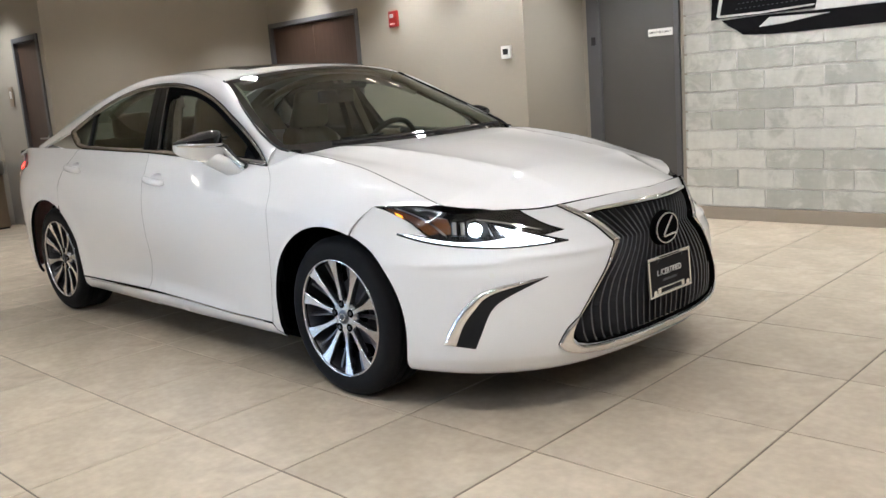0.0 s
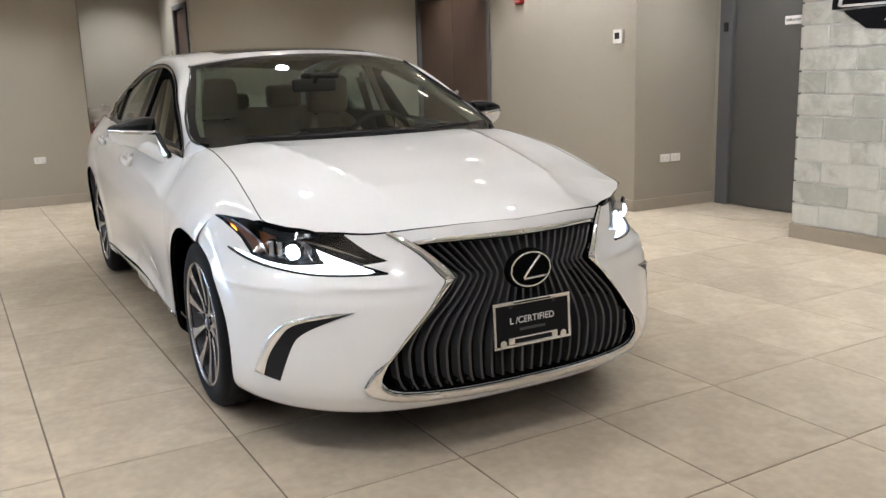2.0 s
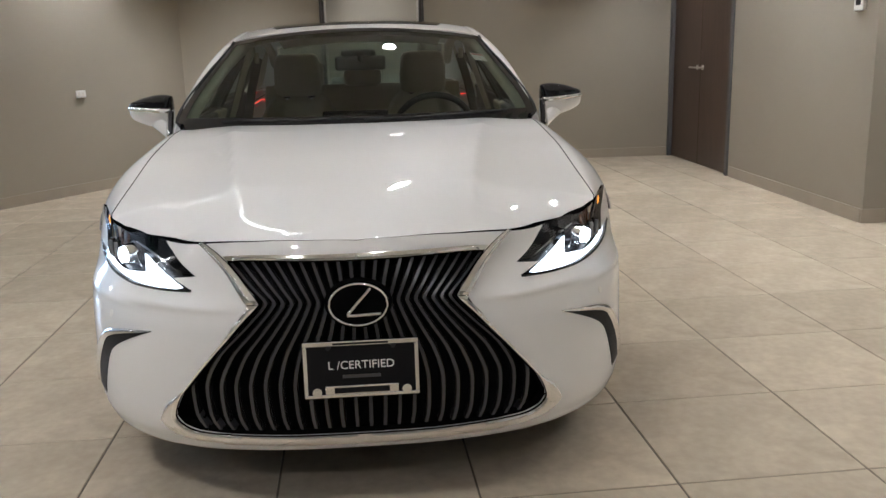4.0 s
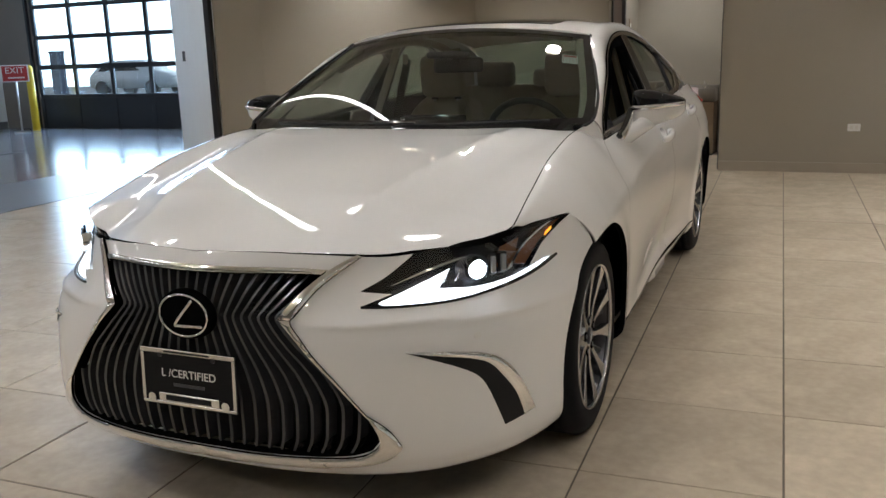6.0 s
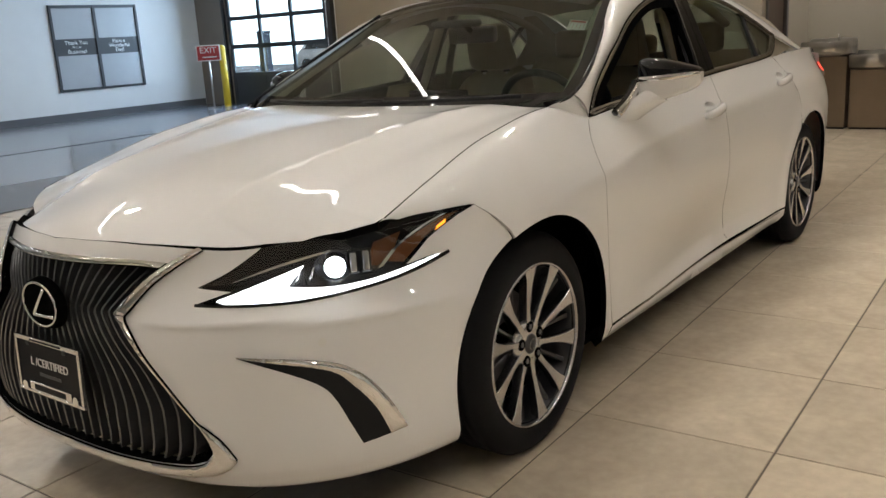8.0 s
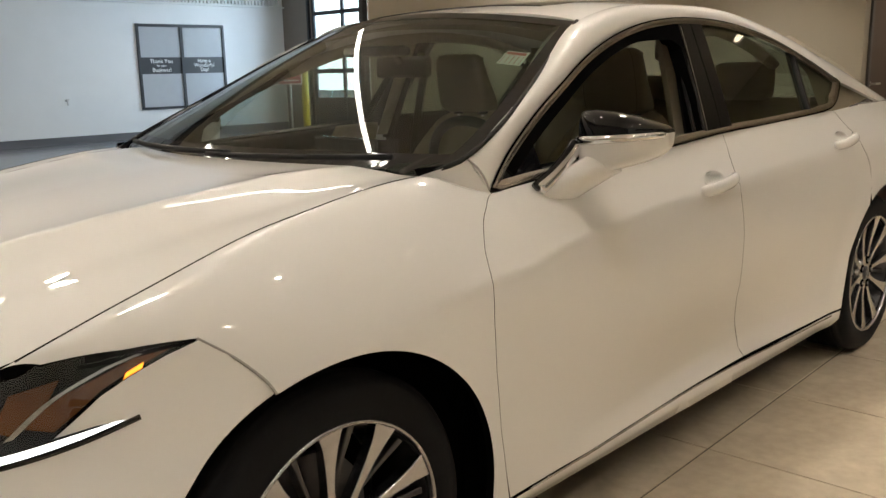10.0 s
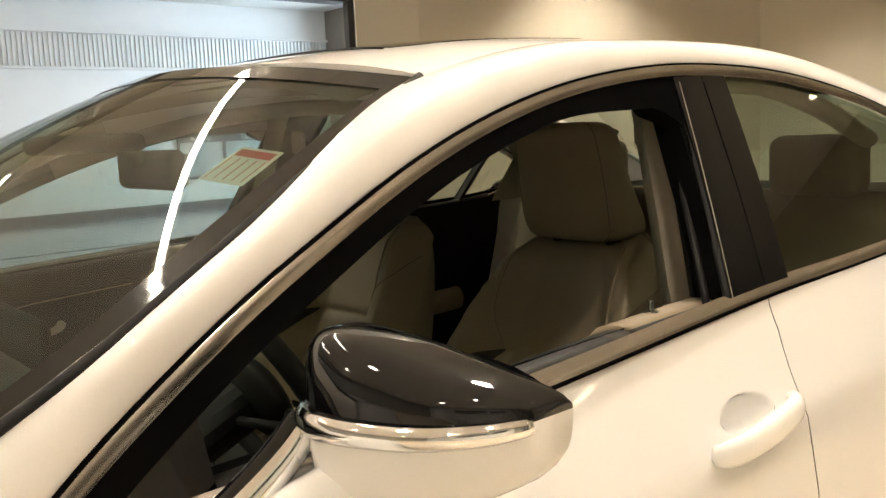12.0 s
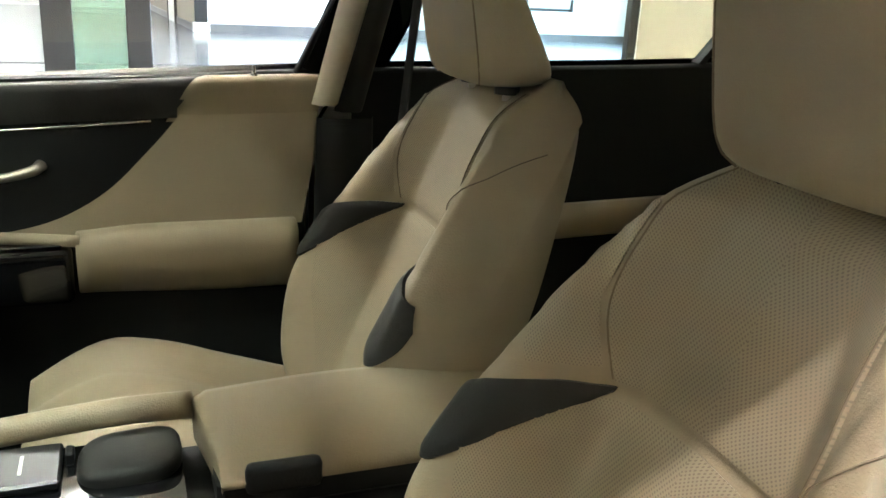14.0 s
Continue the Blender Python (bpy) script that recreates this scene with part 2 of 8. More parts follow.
# pale facing on the garage side of the wall end
a_, b_ = Vector(FRM), Vector((-6.75, -6.30))
n_ = Vector(((b_ - a_).y, -(b_ - a_).x)).normalized()
n_ = n_ if n_.y < 0 else -n_
d_ = (b_ - a_).normalized()
setting(part("wall_end_facing", prism([a_ + d_ * 0.02 + n_ * 0.002, b_ + n_ * 0.002, b_ + n_ * 0.012, a_ + d_ * 0.02 + n_ * 0.012], 0.0, 3.9), M_GWALL), "pale painted facing on the wall's garage side")

# baseboards
for i, (a, b) in enumerate((((-4.86, NY), (DRX - 0.012, NY)), ((DRX, NY - 0.012), (DRX, DRY)), ((WX, NY), (WX, 0.67)), ((WX, -0.49), (WX, -2.0)), ((WX, -2.0), C2), (C2, FRM))):
    a, b = Vector(a), Vector(b)
    d = (b - a).normalized()
    n = Vector((d.y, -d.x)) * 0.012
    if i == 0:
        n = Vector((0, -0.012))
    if i == 1:
        n = Vector((0.012, 0))
    if i in (2, 3):
        n = Vector((0.012, 0))
    if i >= 4:
        n = -n if (n.x < 0) else n
    setting(part(f"baseboard_{i + 1}", prism([a + n * 0.02, b + n * 0.02, b + n, a + n], 0.0, 0.10), M_BASE), "beige tile base along the wall")
setting(part("baseboard_brick", box(BRX - 0.012, 6.6, BRY - 0.014, BRY + 0.004, 0, 0.105), M_BASE), "beige tile base along the brick wall")


def swing_door(name, x0, x1, y, facing, height, leaves, material, label, handle=True, frame_mat=None):
    """A door in a wall along x; facing -1: seen from the south."""
    d = empty(name, (x0, y, 0))
    setting(d, label, "door")
    w = x1 - x0
    fm = frame_mat or M_FRAME
    f = facing
    for nm, a, b in (("jamb", 0, 0.055), ("jamb", w - 0.055, w)):
        part(nm, box(a, b, min(0, f * 0.02) - 0.0, max(0.1, f * 0.02) if f < 0 else 0.1, 0, height + 0.055, 0.004) if f < 0 else box(a, b, -0.1, 0.02, 0, height + 0.055, 0.004), fm, d)
    part("head", box(0.055, w - 0.055, -0.02 if f < 0 else -0.1, 0.1 if f < 0 else 0.02, height, height + 0.055, 0.004), fm, d)
    lw = (w - 0.11 - 0.006 * (leaves + 1)) / leaves
    for k in range(leaves):
        a = 0.055 + 0.006 + k * (lw + 0.006)
        leaf = part("leaf", box(a, a + lw, 0.02 if f < 0 else -0.065, 0.065 if f < 0 else -0.02, 0.008, height - 0.006, 0.003), material, d)
        if handle:
            hx = a + lw - 0.07 if k == 0 else a + 0.07
            yy = 0.02 if f < 0 else -0.02
            bm = cyl(0.026, 0.012, pose(hx, yy + f * 0.006, 1.02, 90), 20)
            cyl(0.009, 0.05, pose(hx, yy + f * 0.03, 1.02, 90), 12, bm=bm)
            sgn = -1 if k == 0 else 1
            box(min(hx, hx + sgn * 0.12), max(hx, hx + sgn * 0.12), yy + f * 0.055 - 0.008, yy + f * 0.055 + 0.008, 1.011, 1.029, 0.005, bm)
            part("lever_handle", bm, M_STEEL, leaf, "steel lever handle")
    return d


swing_door("door_1", -6.648, -4.90, NY, -1, 2.13, 2, M_WOOD, "dark walnut double door in a grey steel frame")
door2 = swing_door("door_2", -2.47, -1.445, DRY, -1, 2.08, 1, M_STEELDOOR, "grey steel door with a small white sign", handle=False)
setting(part("wall_jamb_left", box(DRX, -2.47, DRY, DRY + 0.12, 0, 2.14), M_WALL), "narrow beige wall strip beside the grey door")
part("jamb_plate", box(0.0, 0.145, -0.026, 0.0195, 0.0, 2.134, 0.004), M_FRAME, door2, "grey steel jamb plate")
part("lock_plate", box(0.055, 0.105, -0.036, -0.027, 1.54, 1.62, 0.003), M_DARKPL, door2, "black lock keeper")
sg = part("sign", box(0.68, 0.94, 0.010, 0.018, 1.565, 1.635, 0.002), M_WHITE, door2, "white sign reading employees only")
words("lettering", "EMPLOYEES ONLY", 0.028, pose(0.81, 0.0085, 1.60, 90), M_DARKPL, sg)
setting(part("wall_jamb_fill", box(-1.445, BRX + 0.02, DRY, DRY + 0.12, 0, 2.14), M_WALL), "beige wall strip beside the grey door")
for nm, b in (("wall_behind_north", (-6.8, -4.6, NY + 0.14, NY + 0.2, 0, 2.6)), ("wall_behind_door", (DRX - 0.1, BRX + 0.02, DRY + 0.14, DRY + 0.2, 0, 2.6)), ("wall_behind_niche", (-7.6, -6.77, 0.81, 0.86, 0, 2.6)), ("wall_behind_niche_south", (-7.6, -6.77, -0.68, -0.63, 0, 2.6))):
    setting(part(nm, box(*b), M_WALL), "plain wall closing off behind a door")
swing_door("door_3", -7.50, WX - 0.12, 0.67, -1, 2.06, 1, M_WOOD, "dark walnut door on the side of the fountain niche")
swing_door("door_4", -7.50, WX - 0.12, -0.49, 1, 2.06, 1, M_WOOD, "dark walnut door on the far side of the fountain niche")


def wall_plate(name, m, label, category):
    ob = empty(name)
    ob.matrix_world = m
    tagged(ob, label, category)
    return ob


for y in (0.66, -0.48):
    s = 1 if y < 0 else -1
    pl = wall_plate("room_plate", pose(-7.75, y, 1.5), "small bronze room plate on the niche wall", "sign")
    part("plate", box(-0.06, 0.06, min(0.004 * s, 0.012 * s), max(0.004 * s, 0.012 * s), -0.11, 0.11, 0.002), M_BROWNSTEEL, pl)
    part("symbol", box(-0.03, 0.03, min(0.012 * s, 0.014 * s), max(0.012 * s, 0.014 * s), -0.02, 0.06, 0.0005), M_WHITE, pl)

# thermostat, fire alarm and sockets
th = wall_plate("thermostat", pose(-2.745, NY, 1.525), "white square wall thermostat with a dark display", "thermostat")
part("housing", box(-0.06, 0.06, -0.028, 0, -0.06, 0.06, 0.008, seg=2), M_WHITE, th)
part("display", box(-0.032, 0.030, -0.031, -0.027, -0.022, 0.032, 0.003), M_DARKPL, th)
fa = wall_plate("fire_alarm", pose(-4.29, NY, 2.0), "red fire alarm horn with a clear strobe", "alarm")
part("housing", box(-0.065, 0.065, -0.045, 0, -0.085, 0.085, 0.012, seg=2), M_RED, fa)
part("strobe", box(-0.03, 0.03, -0.060, -0.044, 0.01, 0.05, 0.008), M_BLIND, fa, "clear strobe lens")
part("lettering_bar", box(-0.04, 0.04, -0.047, -0.0445, -0.06, -0.045), M_WHITE, fa)


def socket(m, n=1):
    so = wall_plate("wall_socket", m, "white wall socket plate", "socket")
    tagged(so, group="wall sockets")
    part("plate", box(-0.058, 0.058, -0.008, 0, -0.036, 0.036, 0.004), M_WHITE, so)
    for dx in (-0.022, 0.022):
        part("outlet", box(dx - 0.014, dx + 0.014, -0.0095, -0.0075, -0.018, 0.018, 0.001), M_CEIL, so)
    return so


socket(pose(DRX, 3.83, 0.45, 0, 0, 90))
socket(pose(DRX, 3.955, 0.45, 0, 0, 90))
socket(pose(WX, -1.01, 0.48, 0, 0, 90))
socket(pose(WX, 1.935, 0.45, 0, 0, 90))
socket(pose(-5.42, -2.727, 0.95, 0, 0, 149))


def fountain(y0, y1, top):
    f = empty("drinking_fountain", (-8.35, y0, 0))
    tagged(f, "steel drinking fountain with a bronze panel below", "fountain", "drinking fountains")
    w = y1 - y0
    bm = bmesh.new()
    pr = [(0.0, top - 0.16), (0.40, top - 0.16), (0.45, top - 0.12), (0.46, top - 0.015), (0.44, top), (0.30, top - 0.012), (0.10, top - 0.03), (0.06, top + 0.01), (0.0, top + 0.02)]
    for yy in (0.004, w - 0.004):
        for x, z in pr:
            bm.verts.new((x, yy, z))
    bm.verts.ensure_lookup_table()
    n = len(pr)
    for i in range(n):
        bm.faces.new((bm.verts[i], bm.verts[(i + 1) % n], bm.verts[n + (i + 1) % n], bm.verts[n + i]))
    bm.faces.new([bm.verts[i] for i in range(n)][::-1])
    bm.faces.new([bm.verts[n + i] for i in range(n)])
    bmesh.ops.recalc_face_normals(bm, faces=bm.faces)
    bmesh.ops.bevel(bm, geom=list(bm.edges), offset=0.006, segments=2, affect="EDGES")
    part("basin", bm, M_STEEL, f, "polished steel basin", True)
    part("panel", box(0.0, 0.40, 0.012, w - 0.012, 0.02, top - 0.162, 0.006), M_BROWNSTEEL, f, "bronze steel front panel")
    part("kick_plate", box(0.0, 0.38, 0.02, w - 0.02, 0.0, 0.019), M_DARKPL, f)
    bm = cyl(0.012, 0.05, pose(0.10, w * 0.65, top + 0.02), 14)
    cyl(0.008, 0.05, pose(0.118, w * 0.65, top + 0.05, 0, 60), 12, bm=bm)
    part("bubbler", bm, M_STEEL, f, "steel bubbler spout", True)


fountain(-0.45, 0.03, 0.93)
fountain(0.04, 0.50, 0.79)

# ---- the garage beyond the opening ----
setting(part("garage_wall_south", box(-11.5, -2.65, -14.72, -14.6, 0, 4.0), M_GWALL), "white painted garage wall")
setting(part("garage_baseboard", box(-11.1, -2.66, -14.6, -14.585, 0, 0.14), M_GBAND), "dark rubber base along the garage wall")
# a passage leads on behind the garage
setting(part("passage_wall", prism([(-2.65, -14.72), (-2.44, -14.72), (-1.95, -20.8), (-2.65, -20.8)], 0, 4.0), M_WALL), "cream wall along a passage")
setting(part("passage_baseboard", prism([(-2.435, -14.74), (-2.42, -14.74), (-1.93, -20.8), (-1.945, -20.8)], 0, 0.12), M_GBAND), "dark base along the passage wall")
setting(part("passage_end", box(-2.65, 6.7, -20.92, -20.8, 0, 4.0), M_GWALL), "white wall at the end of a passage")
dp = empty("corner_post", (-2.65, -14.6, 0))
tagged(dp, "dark steel corner post on a pale foot at the wall's end", "post")
part("post", box(0.0, 0.21, -0.11, 0.03, 0.16, 3.9, 0.008), M_BLACK, dp)
part("foot", box(-0.03, 0.25, -0.11, 0.07, 0.0, 0.158, 0.02, seg=2), M_WHITE, dp, "pale plastic foot")
pd = empty("passage_door", (-2.28, -16.6, 0))
pd.rotation_euler = (0, 0, radians(-85.4))
tagged(pd, "plain door with a dark frame in the passage", "door")
part("leaf", box(0.06, 0.9, 0.0, 0.03, 0.0, 2.06, 0.003), M_GWALL, pd)
for a, b in ((0.0, 0.055), (0.905, 0.96)):
    part("jamb", box(a, b, -0.005, 0.045, 0.0, 2.12, 0.004), M_BLACK, pd)
part("head", box(0.055, 0.905, -0.005, 0.045, 2.065, 2.12, 0.004), M_BLACK, pd)
setting(part("garage_wall_west", box(-11.24, -11.12, -14.6, -13.55, 0, 4.0), M_BROWNWALL), "brownish garage wall strip beside the door")
setting(part("garage_wall_lintel", box(-11.24, -11.12, -13.55, -6.3, 3.1, 4.0), M_GWALL), "garage wall over the door")
setting(part("garage_wall_side", box(-11.24, -11.12, -8.45, -2.2, 0, 3.1), M_GWALL), "garage wall")
setting(part("garage_wall_north", box(-11.12, -6.9, -2.32, -2.2, 0, 4.0), M_GWALL), "garage wall")
setting(part("garage_ceiling", box(-11.5, 6.7, -20.9, -3.8, 3.95, 4.05), M_CEIL), "pale garage ceiling")
setting(part("garage_ceiling_side", box(-11.5, -4.1, -3.8, -2.2, 3.95, 4.05), M_CEIL), "pale garage ceiling")
# ribbed panel band
rb = setting(empty("ribbed_band", (0, -14.6, 0)), "white ribbed metal band high on the garage wall", "panel")
part("backing", box(-11.1, -2.66, 0.0, 0.02, 2.70, 3.30), M_GWALL, rb)
bm = bmesh.new()
nr = 97
for i in range(nr):
    x = -11.0 + i * 0.085
    box(x, x + 0.04, 0.02, 0.075, 2.72, 3.28, bm=bm)
tagged(part("ribs", bm, M_GWALL, rb), kind="stuff")
part("lower_trim", box(-11.1, -2.66, 0.02, 0.10, 2.665, 2.70), M_GWALL, rb)
part("upper_trim", box(-11.1, -2.66, 0.02, 0.10, 3.30, 3.34), M_GWALL, rb)
# the office window
win = setting(empty("window_1", (-9.53, -14.6, 0.57)), "office window with pale film and dark banner strips", "window")
part("glass_pane", box(0.05, 0.98, 0.004, 0.012, 0.05, 1.64), M_BLIND, win)
part("glass_pane", box(1.04, 1.94, 0.004, 0.012, 0.05, 1.64), M_BLIND, win)
wf = bmesh.new()
for a in ((0, 0.05, 0, 1.70), (0.98, 1.04, 0.05, 1.64), (1.94, 1.99, 0, 1.70)):
    box(a[0], a[1], 0.002, 0.04, a[2], a[3], bm=wf)
box(0.05, 1.94, 0.002, 0.04, 0, 0.05, bm=wf)
box(0.05, 1.94, 0.002, 0.04, 1.64, 1.70, bm=wf)
part("window_frame", wf, M_BLACK, win, "black window frame")
b1 = part("banner", box(1.04, 1.94, 0.013, 0.016, 0.71, 1.04), M_BLACK, win, "black strip reading thank you for your business")
b2 = part("banner", box(0.05, 0.98, 0.013, 0.016, 0.71, 1.04), M_BLACK, win, "black strip reading have a wonderful day")
for b, cx, rows in ((b1, 1.49, (("Thank You", 0.115, 0.96), ("for your", 0.06, 0.875), ("Business!", 0.115, 0.785))), (b2, 0.51, (("Have a", 0.11, 0.965), ("Wonderful", 0.11, 0.875), ("Day!", 0.11, 0.785)))):
    for text, size, z in rows:
        words("lettering", text, size, pose(cx, 0.018, z, 90, 0, 180), M_WHITE, b)
# glazed entry between two dark columns
M_GREEN = glass_mat("green_glass", (0.60, 0.76, 0.66))
gl = empty("glazed_entry", (-1.52, -8.3, 0))
tagged(gl, "greenish glass pane between two dark steel columns", "screen")
part("column", box(0.0, 0.23, -0.08, 0.08, 0.0, 3.0, 0.008), M_BLACK, gl)
part("column", box(0.71, 0.98, -0.08, 0.08, 0.0, 3.0, 0.008), M_BLACK, gl)
part("pane", box(0.232, 0.708, -0.006, 0.006, 0.06, 2.94), M_GREEN, gl, "greenish glass pane")
part("rail", box(0.232, 0.708, -0.03, 0.03, 0.0, 0.058, 0.004), M_BLACK, gl)
part("rail", box(0.232, 0.708, -0.03, 0.03, 2.942, 3.0, 0.004), M_BLACK, gl)
# wall tap
tap = wall_plate("wall_tap", pose(-6.02, -14.6, 0.82), "small metal wall tap", "tap")
part("body", cyl(0.02, 0.09, pose(0, 0.045, 0, 90), 12), M_STEEL, tap)
part("spout", cyl(0.014, 0.09, pose(0, 0.085, -0.045), 12), M_STEEL, tap)
part("handle", box(-0.035, 0.035, 0.075, 0.095, 0.02, 0.03, 0.003), M_STEEL, tap)

# sectional door of black frames and glass
gd = setting(empty("garage_door_1", (-11.12, -13.55, 0)), "black sectional garage door with glazed upper rows", "door")
cols, pw = 5, 0.985
rows = ((0.0, 0.63, False), (0.70, 1.21, True), (1.31, 1.82, True), (1.91, 2.44, True), (2.53, 3.07, True))
for r, (z0, z1, glazed) in enumerate(rows):
    sec = part("door_section", box(-0.05, -0.0, 0.02, cols * pw + 0.10, z1, rows[r + 1][0] if r < 4 else z1 + 0.03, 0.004), M_BLACK, gd)
    for c in range(cols + 1):
        part("stile", box(-0.05, 0.0, c * pw + 0.005, c * pw + 0.095, z0, z1, 0.003), M_BLACK, sec)
    for c in range(cols):
        if glazed:
            p = part("pane", box(-0.028, -0.022, c * pw + 0.095, (c + 1) * pw + 0.005, z0, z1), M_CLEAR, sec)
            p.visible_shadow = False
        else:
            part("panel", box(-0.04, -0.012, c * pw + 0.095, (c + 1) * pw + 0.005, z0, z1), M_BLACK, sec)
for yy in (-0.10, cols * pw + 0.10):
    part("track", box(-0.02, 0.06, yy, yy + 0.06, 0, 3.15, 0.004), M_BLACK, gd, "black steel track")
bol = empty("bollard", (-10.55, -13.15, 0))
tagged(bol, "yellow painted steel bollard by the garage door", "bollard")
part("post", cyl(0.075, 1.25, pose(0, 0, 0.625), 24), M_YELLOW, bol, smooth=False)
bmd = bmesh.new()
bmesh.ops.create_uvsphere(bmd, u_segments=20, v_segments=10, radius=0.075, matrix=pose(0, 0, 1.25))
part("cap", bmd, M_YELLOW, bol, smooth=True)
ex = empty("exit_stand", (-10.06, -13.0, 0))
ex.rotation_euler = (0, 0, radians(-40))
tagged(ex, "red exit sign on a steel floor stand", "sign")
part("base", cyl(0.15, 0.03, pose(0, 0, 0.015), 28), M_STEEL, ex)
part("pole", cyl(0.02, 1.0, pose(0, 0, 0.53), 14), M_STEEL, ex)
eb = part("board", box(-0.25, 0.25, 0.012, 0.03, 1.0, 1.33, 0.004), M_WHITE, ex, "white bordered red board reading exit")
part("red_field", box(-0.225, 0.225, 0.03, 0.033, 1.02, 1.31), M_SIGNRED, eb)
words("lettering", "EXIT", 0.17, pose(0, 0.0345, 1.22, 90, 0, 180), M_WHITE, eb)
ar = box(-0.17, 0.13, 0.033, 0.036, 1.07, 1.095)
part("arrow", ar, M_WHITE, eb)
# sill plate and catch on the angled wall
hb = empty("door_catch", (-5.9, -5.42, 1.35))
tagged(hb, "small grey door catch on the pale wall end", "catch")
part("body", box(-0.035, 0.035, -0.06, 0.0, -0.06, 0.06, 0.006), M_FRAME, hb)

# assumed ceiling tubes, out of view, added to light the garage
def tube_light(x, y, length, yaw, z=3.8):
    t = empty("strip_light", (x, y, z))
    t.rotation_euler = (0, 0, radians(yaw))
    tagged(t, "assumed long strip light under the garage ceiling, out of view", "light", "strip lights")
    part("housing", box(-length / 2, length / 2, -0.06, 0.06, 0.03, 0.15, 0.006), M_WHITE, t)
    part("diffuser", box(-length / 2 + 0.01, length / 2 - 0.01, -0.05, 0.05, 0.0, 0.03, 0.004), M_TUBE, t)


# both garage rows sit where the header hides them from the bonnet
for x, y in ((-7.5, -5.9), (-7.5, -8.0), (-2.0, -5.9), (-2.0, -8.0), (3.5, -5.9), (3.5, -8.0), (0.8, -17.5)):
    tube_light(x, y, 4.4, 0)


def downlight(x, y, energy=110, spot=100, blend=0.7, soft=0.07):
    d = empty("downlight", (x, y, CEIL))
    tagged(d, "small round recessed ceiling downlight", "light", "downlights")
    bm = bmesh.new()
    bmesh.ops.create_cone(bm, cap_ends=False, segments=28, radius1=0.085, radius2=0.07, depth=0.02, matrix=pose(0, 0, -0.005))
    part("ring", bm, M_WHITE, d, smooth=True)
    part("lens", cyl(0.068, 0.006, pose(0, 0, -0.004), 28), M_BULB, d)
    lamp("downlight_lamp", "SPOT", pose(x, y, CEIL - 0.03), energy, (1.0, 0.95, 0.895), soft, spot=spot, blend=blend)


for x, y in ((-5.7, 3.0), (-4.0, 3.0), (-2.9, 3.0), (-1.8, 3.7), (0.0, 3.05), (1.8, 3.05), (-5.1, -2.25), (-5.6, -1.2), (-5.8, 1.4), (-2.6, 2.3),
             (4.6, 3.0)):
    downlight(x, y, 175 if x < -5 and y < 0 else 54 if y < 3 else 155)
downlight(-7.6, 0.1, 160)
for x, y in ((2.2, -1.4), (4.2, 0.6), (3.9, -2.5)):
    downlight(x, y, 170 if x == 4.2 else 155 if x == 2.2 else 115, 150, 1.0, 0.06)
downlight(0.15, 0.2, 60, 150, 1.0, 0.10)
downlight(-2.28, 0.31, 140, 150, 1.0, 0.07)
downlight(1.3, 2.3, 55, 150, 1.0, 0.07)
downlight(-0.78, 1.70, 42, 150, 1.0, 0.04)
# added fill lamp, unseen, brightens the floor and the car's right side
downlight(-0.4, -2.6, 100, 150, 1.0, 0.07)


def ceiling_strip(a, b):
    """A slim light strip set under the ceiling from a to b."""
    a, b = Vector(a), Vector(b)
    t = empty("strip_light", ((a.x + b.x) / 2, (a.y + b.y) / 2, CEIL))
    t.rotation_euler = (0, 0, math.atan2(b.y - a.y, b.x - a.x))
    tagged(t, "slim bright strip light under the showroom ceiling", "light", "ceiling strips")
    h = (b - a).length / 2
    part("housing", box(-h, h, -0.028, 0.028, -0.03, 0.0, 0.004), M_WHITE, t)
    part("diffuser", box(-h + 0.01, h - 0.01, -0.019, 0.019, -0.042, -0.03, 0.003), M_TUBE, t)


ceiling_strip((-0.5, -0.6), (-3.3, -3.5))
ceiling_strip((0.5, -2.1), (-0.9, -3.5))

# outdoors beyond the garage door
setting(part("ground", box(-60, -11.3, -60, 40, -0.1, -0.02), M_ASPHALT), "asphalt yard outside")
setting(part("backdrop", box(-40.2, -40, -60, 40, -0.1, 16), M_OUT), "bright hazy daylight outside")
yp = empty("yard_post", (-20.0, -22.2, 0))
tagged(yp, "dark blue square post in the yard outside", "post")
part("post", box(-0.17, 0.17, -0.17, 0.17, -0.02, 1.7, 0.01), M_YARDBLUE, yp)
part("cap", box(-0.20, 0.20, -0.20, 0.20, 1.70, 1.78, 0.01), M_YARDBLUE, yp)


